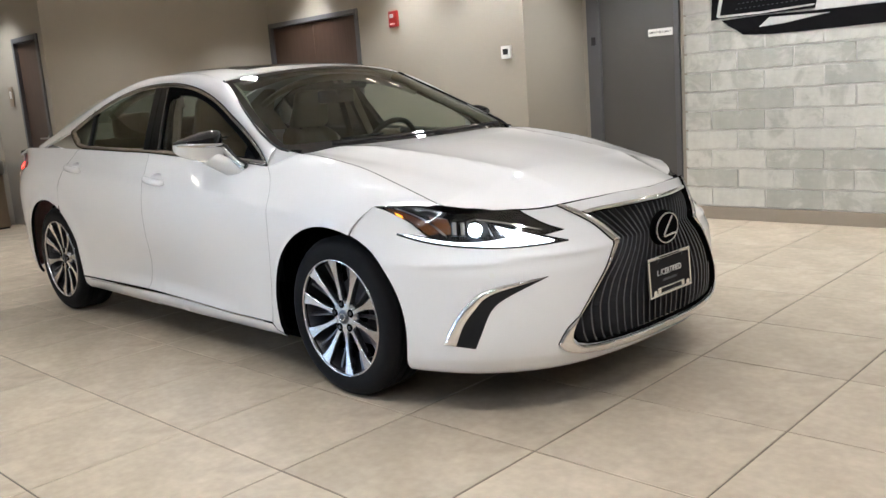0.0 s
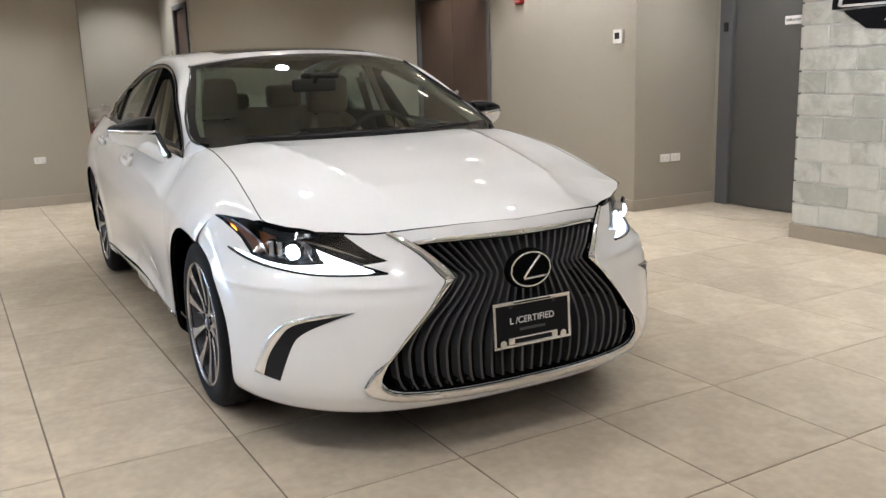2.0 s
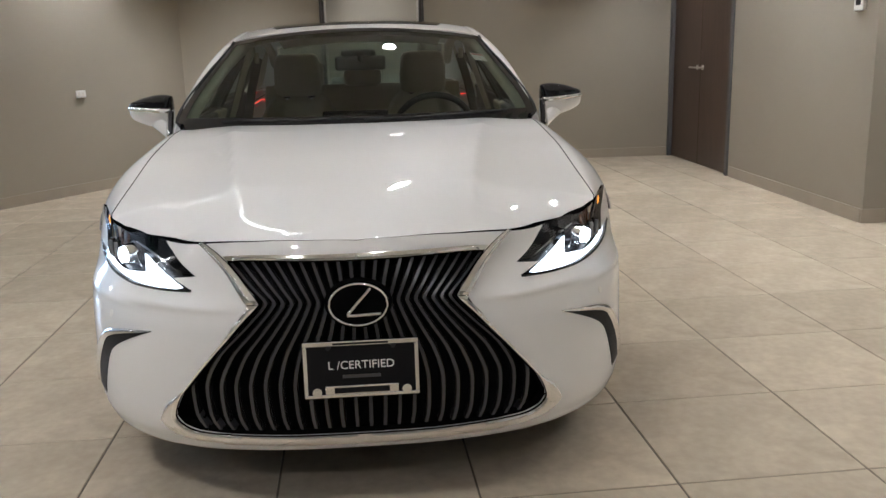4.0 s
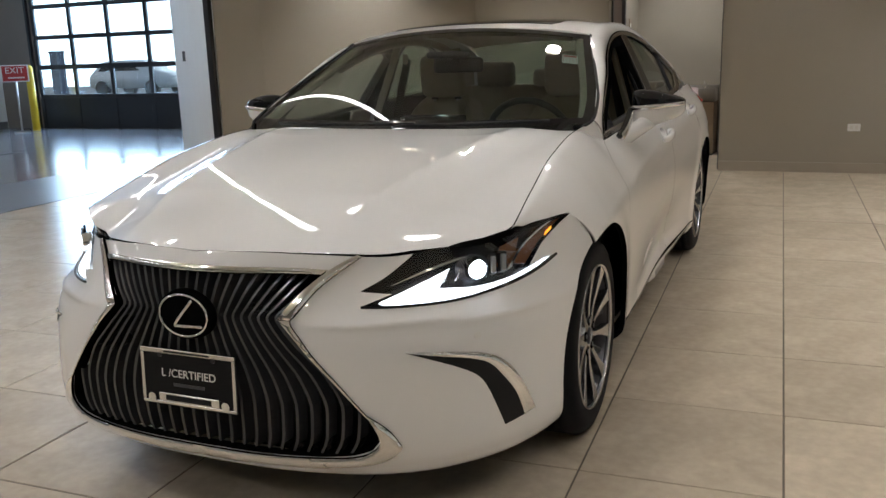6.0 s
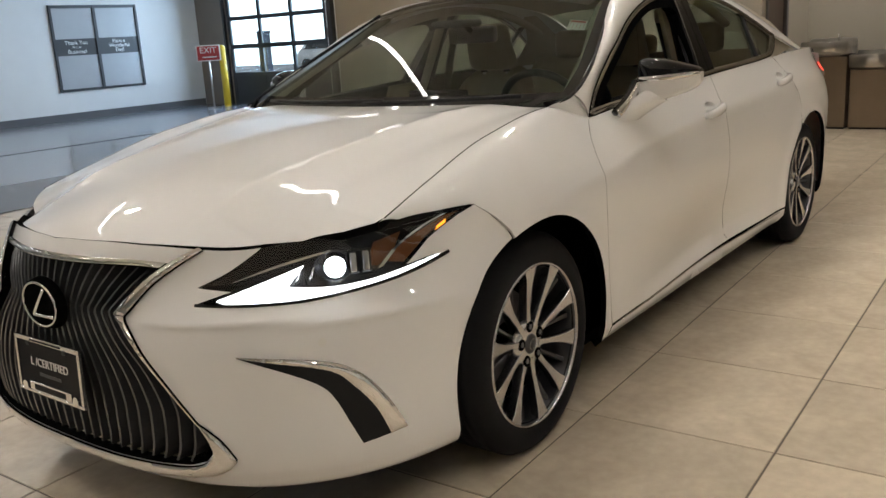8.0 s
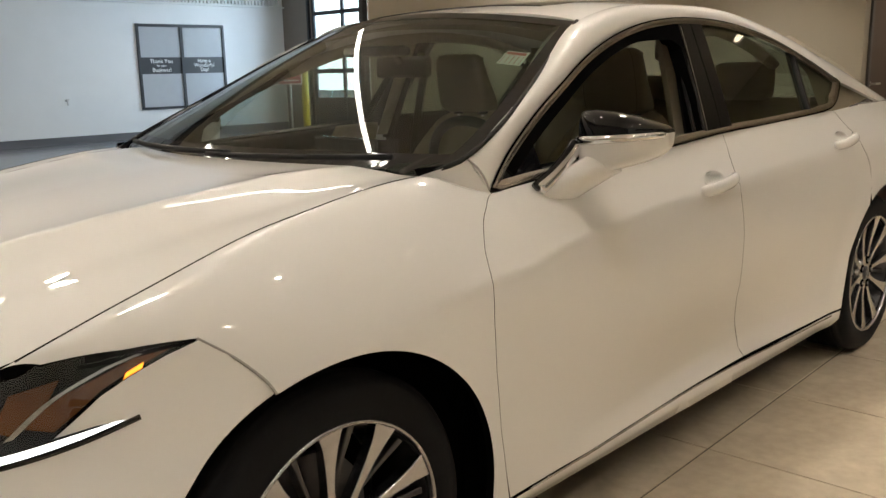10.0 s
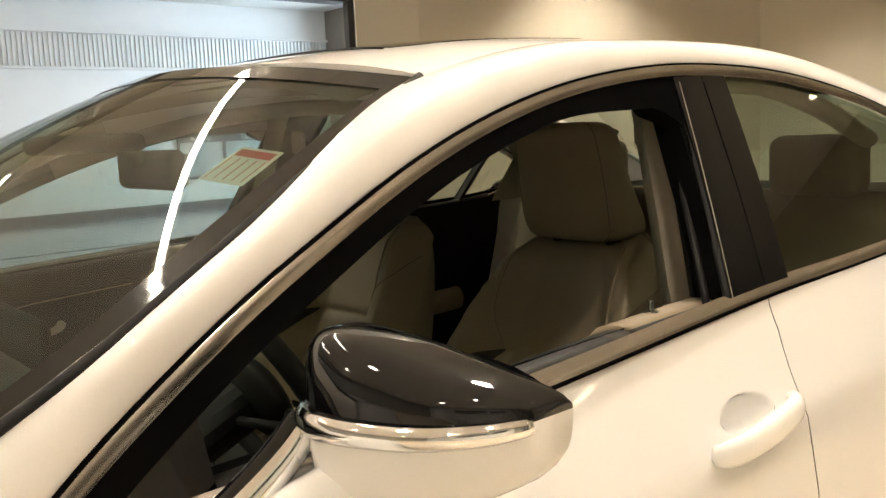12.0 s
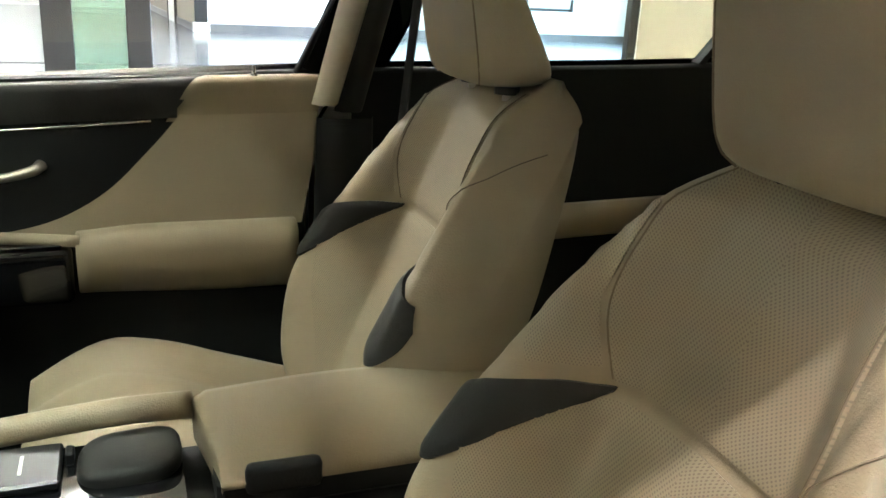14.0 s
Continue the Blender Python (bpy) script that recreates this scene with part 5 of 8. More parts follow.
    for k in range(n):
        o, i_ = outer[k], inner[k]
        if o.x < -2.60 and o.y < 1.14:
            i_ = o.lerp(i_, 1.9)
        elif k > n * 0.52:
            i_ = o.lerp(i_, 1.1)
        po, pi_ = dlo(o.x, o.y), dlo(i_.x, i_.y)
        ro.append(bmx.verts.new(po + Vector((0, 0.004, 0.002))))
        mid = po.lerp(pi_, 0.35) + Vector((0, 0.0065, 0.003))
        rq.append(bmx.verts.new(mid))
        ri.append(bmx.verts.new(pi_ + Vector((0, -0.002, 0))))
    for k in range(n):
        j = (k + 1) % n
        bmx.faces.new((ro[k], ro[j], rq[j], rq[k]))
        bmx.faces.new((rq[k], rq[j], ri[j], ri[k]))
    bmesh.ops.recalc_face_normals(bmx, faces=bmx.faces)
    part("window_surround", mirrored(bmx, s), M_SURROUND, car, "smoked bright trim round the side windows", True)
    # black frames: front loop, B pillar, rear quarter bar

    def frame_band(pts, wd, lift, bm, deep=0.03):
        """A flat band on the window surface along (x, z) points."""
        vs = []
        pts = [Vector(p) for p in pts]
        for k, p in enumerate(pts):
            d = (pts[min(k + 1, len(pts) - 1)] - pts[max(k - 1, 0)]).normalized()
            nn = Vector((-d.y, d.x))
            ww = wd(k / (len(pts) - 1)) if callable(wd) else wd
            a, b = p + nn * ww / 2, p - nn * ww / 2
            pa, pb = dlo(a.x, a.y), dlo(b.x, b.y)
            o = Vector((0, lift, 0))
            vs.append([bm.verts.new(q) for q in (pa + o, pb + o, pb - Vector((0, deep, 0)), pa - Vector((0, deep, 0)))])
        for A, B in zip(vs, vs[1:]):
            for k in range(4):
                bm.faces.new((A[k], A[(k + 1) % 4], B[(k + 1) % 4], B[k]))
        bm.faces.new(vs[0][::-1])
        bm.faces.new(vs[-1])
        bmesh.ops.recalc_face_normals(bm, faces=bm.faces)
        return bm

    tp = [p for p in top if -1.70 < p.x < -0.60]
    ft = []
    for k, p in enumerate(tp):
        d = (tp[min(k + 1, len(tp) - 1)] - tp[max(k - 1, 0)]).normalized()
        nn = Vector((d.y, -d.x))
        wd = 0.023 + 0.022 * smooth((-1.30 - p.x) / 0.28)
        ft.append(p + (nn if nn.y < 0 else -nn) * (0.017 + wd / 2))
    fw_ = lambda t: 0.023 + 0.022 * smooth((-1.30 - tp[min(len(tp) - 1, int(round(t * (len(tp) - 1))))].x) / 0.28)
    part("window_frame", mirrored(frame_band(ft, fw_, -0.001, bmesh.new()), s), M_UNDER, door, "black window frame")
    bt = dlo_top_z(-1.735)
    part("window_seal", mirrored(tubepath([dlo(p.x, p.y) + Vector((0, 0.003, 0.001)) for p in outer], 0.0032, 6, closed=True), s), M_UNDER, car, "thin black seal round the window trim", True)
    part("window_channel", mirrored(frame_band([(-1.572, 1.0), (-1.612, 1.12), (-1.652, 1.24), (-1.690, bt - 0.010)], 0.094, -0.004, bmesh.new(), 0.052), s), M_UNDER, door, "black window channel on the pillar")
    # two black films on the pillar, cut to the window trim above and below, with a gap between the doors
    waist = spl(*sorted(DLO_LOW))
    mid1 = spl((1.0, -1.571), (1.12, -1.614), (1.24, -1.656), (1.36, -1.695))
    mid2 = spl((1.0, -1.654), (1.12, -1.697), (1.24, -1.735), (1.36, -1.776))

    def film(x_front, x_rear, par):
        zt = dlo_top_z(x_front(1.33)) - 0.018, dlo_top_z(x_rear(1.33)) - 0.018
        zb = waist(x_front(1.02)) + 0.016, waist(x_rear(1.02)) + 0.016
        pts = [(x_front(z), z) for z in np.linspace(zb[0], zt[0], 9)] + [(x_rear(z), z) for z in np.linspace(zt[1], zb[1], 9)]
        skin("pillar_trim", pts, lambda x, z: dlo(x, z) + Vector((0, 0.003, 0)), M_PILLAR, par, step=0.04, flange=0.02, sides=(s,), label="black pillar trim")

    film(lambda z: mid1(z) + 0.050 - 0.03 * (z - 1.0), lambda z: mid2(z) + 0.0385, door)
    film(lambda z: mid2(z) + 0.0345, lambda z: mid2(z) - 0.035, rdoor)
    # rounded upper corner of the window opening
    cz = dlo_top_z(-1.58) - 0.060
    corner = [(mid1(cz) + 0.040, cz + 0.012), (mid1(cz - 0.085) + 0.040, cz - 0.085)] + cr([(mid1(cz - 0.075) + 0.049, cz - 0.075), (mid1(cz) + 0.058, cz - 0.040), (mid1(cz) + 0.078, cz - 0.016), (mid1(cz) + 0.118, cz - 0.001)], 4) + [(mid1(cz) + 0.125, cz + 0.012)]
    skin("frame_corner", corner, lambda x, z: dlo(x, z) - Vector((0, 0.002, 0)), M_UNDER, door, step=0.03, flange=0.028, sides=(s,), label="rounded black window corner")
    qx = 0.0 if s > 0 else -0.07
    part("quarter_bar", mirrored(frame_band([(-2.352 + qx, 1.034), (-2.396 + qx, 1.14), (-2.450 + qx, 1.250)], 0.016, 0.001, bmesh.new()), s), M_MATTE, rdoor, "black bar before the quarter pane")
    # rubber seals and a bright edge on the pillar
    for off, dy, rad, material, nm in ((0.052, -0.004, 0.0055, M_MATTE, "pillar_seal"), (0.058, -0.036, 0.006, M_MATTE, "pillar_seal"), (0.047, 0.002, 0.0016, M_DARKCHROME, "pillar_edge")):
        pts = [dlo(x + off * (1 - 0.14 * k), z) + Vector((0, dy, 0)) for k, (x, z) in enumerate(((-1.575, 1.005), (-1.614, 1.12), (-1.656, 1.24), (-1.688, bt - 0.030)))]
        part(nm, mirrored(tubepath(cr(pts, 5), rad, 8), s), material, door, "black rubber seal" if material is M_MATTE else "thin bright edge", True)
    # panes
    rw = [p for p in inner if p.x < -1.64]
    skin("rear_window", [(p.x, p.y) for p in rw], lambda x, z: dlo(x, z) - Vector((0, 0.010, 0)), M_SGLASS, rdoor, step=0.06, flange=0, sides=(s,), label="tinted rear side window")
    if s < 0:
        fw = [p for p in inner if p.x > -1.66]
        skin("front_window", [(p.x, p.y) for p in fw], lambda x, z: dlo(x, z) - Vector((0, 0.012, 0)), M_FGLASS, door, step=0.06, flange=0, sides=(s,), label="closed tinted front side window")
    parents[s] = (door, rdoor)
    # black waist seal along the door tops
    pts = [dlo(x, spl(*sorted(DLO_LOW))(x)) + Vector((0, -0.026, 0.0)) for x in np.linspace(-0.58, -2.55, 30)]
    part("waist_seal", mirrored(tubepath(pts, 0.011, 8, squash=0.9), s), M_MATTE, door, "black rubber waist seal", True)
    # triangle before the front window
    skin("mirror_triangle", [(-0.575, 0.955), (-0.735, 0.972), (-0.735, 1.066), (-0.66, 1.022)], lambda x, z: dlo(x, z) - Vector((0, 0.006, 0)), M_GLOSS, door, step=0.04, sides=(s,), label="gloss black corner piece", flange=0.01)

    # door handles
    for hx, par in ((-1.33, door), (-2.395, rdoor)):
        hz = 0.862 if hx > -2 else 0.908
        def cup_fn(x, v, hx=hx, hz=hz):
            p = side(x, v)
            r2 = ((x - hx + 0.112) / 0.066) ** 2 + ((p.z - hz - 0.020) / 0.026) ** 2
            return p - Vector((0, 0.030 * smooth(1 - r2), 0))

        skin("handle_cup", cups[hx], cup_fn, M_PAINT, par, step=0.006, scale=(1, 0.45), flange=0, sides=(s,))
        bm = bmesh.new()
        pts = [side(hx - d, side_v(hx - d, hz + 0.02 * (d / 0.21))) + Vector((0, o, 0)) for d, o in ((0.0, 0.004), (0.012, 0.018), (0.05, 0.028), (0.11, 0.031), (0.17, 0.028), (0.20, 0.018), (0.212, 0.005))]
        pts = [Vector(p) for p in cr(pts, 4)]
        tubepath(pts, lambda t: 0.006 + 0.009 * math.sin(math.pi * min(1, max(0, t))) ** 0.5, 12, bm, squash=1.35)
        part("door_handle", mirrored(bm, s), M_PAINT, par, "pearl white pull handle", True)

# mirrors
m_top = spl((0, 1.101), (0.03, 1.112), (0.22, 1.117), (0.5, 1.110), (0.8, 1.092), (0.96, 1.079), (1.0, 1.070))
m_bot = spl((0, 0.966), (0.06, 0.958), (0.3, 0.966), (0.6, 0.982), (0.85, 1.000), (0.96, 1.014), (1.0, 1.028))
m_front = spl((0, -0.816), (0.06, -0.788), (0.3, -0.773), (0.7, -0.790), (0.94, -0.830), (1.0, -0.860))
m_rear = spl((0, -0.860), (0.3, -0.868), (1.0, -0.903))


def door_mirror(s):
    m = empty("door_mirror")
    m.parent = car
    mid = lambda t: 1.045 + 0.017 * t

    def ring_pt(t, a):
        """a from 0 (rear, chrome line) over the top to pi (front) and back below."""
        zt, zb, xf, xr, zm = m_top(t), m_bot(t), m_front(t), m_rear(t), mid(t)
        c, sn = math.cos(a), math.sin(a)
        e = 0.62
        x = (xf + xr) / 2 + (xr - xf) / 2 * math.copysign(abs(c) ** e, c)
        z = zm + (zt - zm if sn > 0 else zm - zb) * math.copysign(abs(sn) ** (0.55 if sn > 0 else 0.8), sn)
        return Vector((x, 0.845 + 0.203 * t, z))

    ts = [0, 0.015, 0.04, 0.08, 0.15, 0.25, 0.4, 0.55, 0.7, 0.8, 0.88, 0.94, 0.975, 0.99, 1.0]
    for nm, a0, a1, material, label in (("cap", 0, math.pi, M_GLOSS, "gloss black mirror cap"), ("shell", math.pi, 2 * math.pi, M_PAINT, "pearl white mirror shell")):
        bm = bmesh.new()
        rows = [[bm.verts.new(ring_pt(t, a0 + (a1 - a0) * k / 20)) for k in range(21)] for t in ts]
        for A, B in zip(rows, rows[1:]):
            for k in range(20):
                bm.faces.new((A[k], A[k + 1], B[k + 1], B[k]))
        bm.faces.new(rows[0][::-1])
        bm.faces.new(rows[-1])
        bmesh.ops.recalc_face_normals(bm, faces=bm.faces)
        part(nm, mirrored(bm, s), material, m, label, True)
    ring = [ring_pt(t, math.pi) + Vector((0.002, 0, -0.003)) for t in ts[1:]]
    inner = cr([(-0.668, 0.836, 0.938), (-0.712, 0.846, 0.966), (-0.765, 0.853, 1.005), (-0.795, 0.856, 1.035)], 4)
    part("chrome_strip", mirrored(tubepath(inner[:-1] + ring, lambda t: 0.0045 + 0.0075 * (1 - t) ** 0.7, 10, squash=1.35), s), M_CHROME, m, "chrome strip round the mirror", True)
    bm = bmesh.new()
    rows = []
    for k in range(13):
        t = k / 12
        c = Vector((-0.735 - 0.090 * t, 0.812 + 0.085 * t + 0.02 * t * t, 0.908 + 0.085 * t))
        hl_, ht = 0.064 - 0.020 * t, 0.026 + 0.006 * t
        ring_ = []
        for j in range(20):
            a = 2 * math.pi * j / 20
            ca, sa = math.cos(a), math.sin(a)
            u, w = math.copysign(abs(ca) ** 0.7, ca) * hl_, math.copysign(abs(sa) ** 0.8, sa) * ht
            ring_.append(bm.verts.new(c + Vector((u, -0.72 * w, 0.69 * w + 0.22 * u))))
        rows.append(ring_)
    for A, B in zip(rows, rows[1:]):
        for j in range(20):
            bm.faces.new((A[j], A[(j + 1) % 20], B[(j + 1) % 20], B[j]))
    bm.faces.new(rows[0])
    bm.faces.new(rows[-1])
    bmesh.ops.recalc_face_normals(bm, faces=bm.faces)
    part("stalk", mirrored(bm, s), M_PAINT, m, "pearl white mirror foot", True)
    pts2 = [Vector(p) + Vector((0.006, -0.010, 0.004)) for p in inner]
    part("stalk_trim", mirrored(tubepath(pts2, 0.013, 10, bmesh.new(), squash=0.9), s), M_GLOSS, m, "gloss black edge of the foot", True)
    g = bmesh.new()
    vs = [g.verts.new((-0.893 - 0.012 * math.cos(a), 0.956 + 0.088 * math.cos(a), 1.044 + 0.045 * math.sin(a))) for a in np.linspace(0, 2 * math.pi, 29)[:-1]]
    g.faces.new(vs)
    part("mirror_glass", mirrored(g, s), M_CHROME, m, "mirror glass")


for s in SIDES:
    door_mirror(s)


# windscreen, roof, rear window, boot
screen_k = spl((0, 0.0), (0.05, 0.045), (0.11, 0.098), (0.2, 0.113), (0.3, 0.115), (0.52, 0.092), (0.75, 0.055), (1.0, 0.012))


def windscreen(u, v):
    """u across -1..1, v from the cowl 0 to the roof 1."""
    yb, yt = 0.70, 0.588
    u *= 1 + screen_k(v)
    a = Vector((-0.24 - 0.135 * u * u, u * yb, 0.952 + 0.02 * u * u))
    b = Vector((-1.055 - 0.085 * u * u, u * yt, 1.391 - 0.050 * u * u))
    p = a.lerp(b, v)
    return p + Vector((0.45, 0, 0.89)) * (0.035 * 4 * v * (1 - v)) * (1 - 0.75 * u * u)


ws = [(u, 0.0) for u in np.linspace(-1, 1, 13)] + [(u, 1.0) for u in np.linspace(1, -1, 13)]
skin("windscreen", ws, windscreen, M_WGLASS, car, step=0.05, scale=(0.66, 0.95), flange=0, label="large tinted windscreen")
# black border of the windscreen
fr = bmesh.new()


def rim_band(fn, edge, width, lift=0.0015):
    bm = bmesh.new()
    A, B = [], []
    for u, v, du, dv in edge:
        A.append(bm.verts.new(fn(u, v) + Vector((0.001, 0, lift))))
        B.append(bm.verts.new(fn(u + du * width, v + dv * width) + Vector((0.001, 0, lift))))
    for k in range(len(A) - 1):
        bm.faces.new((A[k], A[k + 1], B[k + 1], B[k]))
    bmesh.ops.recalc_face_normals(bm, faces=bm.faces)
    return bm


part("screen_border", rim_band(windscreen, [(u, 1.0, 0, -1) for u in np.linspace(-1, 1, 21)], 0.05), M_GLOSS, car, "black printed border of the windscreen")
part("screen_border", rim_band(windscreen, [(u, 0.0, 0, 1) for u in np.linspace(-1, 1, 21)], 0.14), M_GLOSS, car, "black printed border of the windscreen")
for s in SIDES:
    part("screen_border", rim_band(windscreen, [(s, v, -s, 0) for v in np.linspace(0, 1, 61)], 0.05), M_GLOSS, car, "black printed border of the windscreen")
    pts = [windscreen(s * 1.004, v) + Vector((0, 0, 0.003)) for v in np.linspace(0.0, 1, 61)]
    part("screen_moulding", tubepath(pts, 0.006, 10), M_MATTE, car, "black moulding beside the windscreen", True)


def roof(x, y):
    k = abs(y) / rail_y(x)
    return Vector((x, y, roof_c(x) - (roof_c(x) - rail_z(x)) * (0.55 * k ** 2 + 0.45 * k ** 5)))


front_edge = [(windscreen(u, 1.0).x - 0.004, windscreen(u, 1.0).y) for u in np.linspace(0, 1, 12)]
ro = front_edge + [(x, rail_y(x)) for x in np.linspace(-1.16, -2.62, 30)] + [(-2.70, 0.40), (-2.74, 0.2), (-2.75, 0.0)]
ro += [(x, -y) for x, y in reversed(ro) if y > 1e-6]
skin("roof", ro, roof, M_PAINT, car, step=0.05, flange=0.012, label="pearl white roof")
sun = [(-1.25, -0.40), (-1.25, 0.40), (-1.30, 0.42), (-1.66, 0.42), (-1.70, 0.40), (-1.70, -0.40), (-1.66, -0.42), (-1.30, -0.42)]
skin("sunroof", sun, roof, M_GLOSS, car, step=0.05, lift=0.001, label="black glass sunroof panel", flange=0.006)
pts = [roof(-1.235, y) + Vector((0, 0, 0.0005)) for y in np.linspace(-0.40, 0.40, 15)]
part("wind_deflector", tubepath(pts, 0.003, 6), M_MATTE, car, "black sunroof deflector edge", True)


def backlight(u, v):
    a = Vector((-2.74 + 0.10 * u * u, u * 0.53, 1.374 - 0.055 * u * u))
    b = Vector((-3.42 + 0.08 * u * u, u * 0.60, 1.040 + 0.02 * u * u))
    return a.lerp(b, v) + Vector((-0.4, 0, 0.9)) * 0.03 * 4 * v * (1 - v) * (1 - 0.7 * u * u)


skin("rear_screen", ws, backlight, M_SGLASS, car, step=0.07, scale=(0.56, 0.75), flange=0, label="tinted rear window")


def deck(x, y):
    k = abs(y) / top_y(x)
    zc = 1.040 + (x + 3.36) * 0.05
    return Vector((x, y, zc + (top_z(x) - zc) * k ** 3))


dk = [(-3.36, 0.0), (-3.34, 0.5), (-3.30, 0.60), (-3.12, 0.70), (-2.9, 0.775)] + [(x, top_y(x)) for x in np.linspace(-3.0, -3.93, 14)] + [(-3.97, 0.4), (-3.98, 0.0)]
dk += [(x, -y) for x, y in reversed(dk) if y > 1e-6]
skin("boot_lid", dk, deck, M_PAINT, car, step=0.06, flange=0.012, label="pearl white boot lid")
tb = bmesh.new()
rows_ = []
for z in np.linspace(0.2, 1.0, 12):
    rr = []
    for k in range(21):
        u = -1 + k / 10
        zz = min(z, 1.02)
        xr = WB - tail_x(zz) * (1 - min(1, abs(u) * 0.93) ** 3.0) ** (1 / 3.0) - 0.0
        rr.append(tb.verts.new((max(xr, -4.0), u * 0.92 * half_w(min(0.9, zz)), z)))
    rows_.append(rr)
for A, B in zip(rows_, rows_[1:]):
    for k in range(20):
        tb.faces.new((A[k], A[k + 1], B[k + 1], B[k]))
bmesh.ops.recalc_face_normals(tb, faces=tb.faces)
part("tail_panel", tb, M_PAINT, car, "pearl white tail", True)

# ---- front face details ----
# grille recess and bars
gro = [yz(0.0, 0.250)] + [yz(y, 0.254) for y in (0.2, 0.38, 0.46)] + [yz(grille_h(z) + 0.004, z) for z in np.linspace(0.285, 0.737, 30)] + [yz(0.0, 0.745)]
grille = skin("grille", gro, lambda q, z: nose(q, z) - Vector((0.05, 0, 0)), M_UNDER, car, step=0.05, scale=(1.25, 1), flange=0.0, sides=SIDES, label="dark spindle grille with many bars")
NB = 14
for s in SIDES:
    for k in range(NB):
        f = (k + 0.5) / NB
        pts = []
        lean = spl((0.25, 0.62), (0.30, 0.66), (0.38, 0.67), (0.46, 0.62), (0.55, 0.49), (0.60, 0.415), (0.622, 0.392), (0.65, 0.430), (0.74, 0.57))
        for z in list(np.linspace(0.258, 0.59, 16)) + [0.605, 0.615, 0.622, 0.63, 0.64] + list(np.linspace(0.655, 0.738, 6)):
            y = f * lean(z) * 0.86
            if y > grille_h(z) - 0.004:
                continue
            pts.append(on_nose(s * y, z, -0.020))
        if len(pts) < 4:
            continue
        bm = bmesh.new()
        prev = None
        for p in pts:
            o = Vector((0, 0.0072, 0))
            ring = [bm.verts.new(p + Vector((0.006, 0, 0)) - o * 0.6), bm.verts.new(p + Vector((0.006, 0, 0)) + o * 0.6), bm.verts.new(p + o * 1.3 - Vector((0.03, 0, 0))), bm.verts.new(p - o * 1.3 - Vector((0.03, 0, 0)))]
            if prev:
                for i in range(4):
                    bm.faces.new((prev[i], prev[(i + 1) % 4], ring[(i + 1) % 4], ring[i]))
            prev = ring
        bmesh.ops.recalc_face_normals(bm, faces=bm.faces)
        part("bar", bm, M_BAR, grille)


def shell_strip(name, pairs, material, parent, lift=0.008, label="", sides=SIDES, step=0.007, flange=0.02):
    """A strip on the front shell between two edges given in (y, z)."""
    a = [yz(*p[0]) for p in pairs]
    b = [yz(*p[1]) for p in pairs]
    return skin(name, [tuple(p) for p in cr(a, 4)] + [tuple(p) for p in cr(b[::-1], 4)], nose, material, parent, step=step, scale=(1.25, 1), lift=lift, flange=flange, sides=sides, label=label, edge=True, crown=0.006, crown_w=0.011)


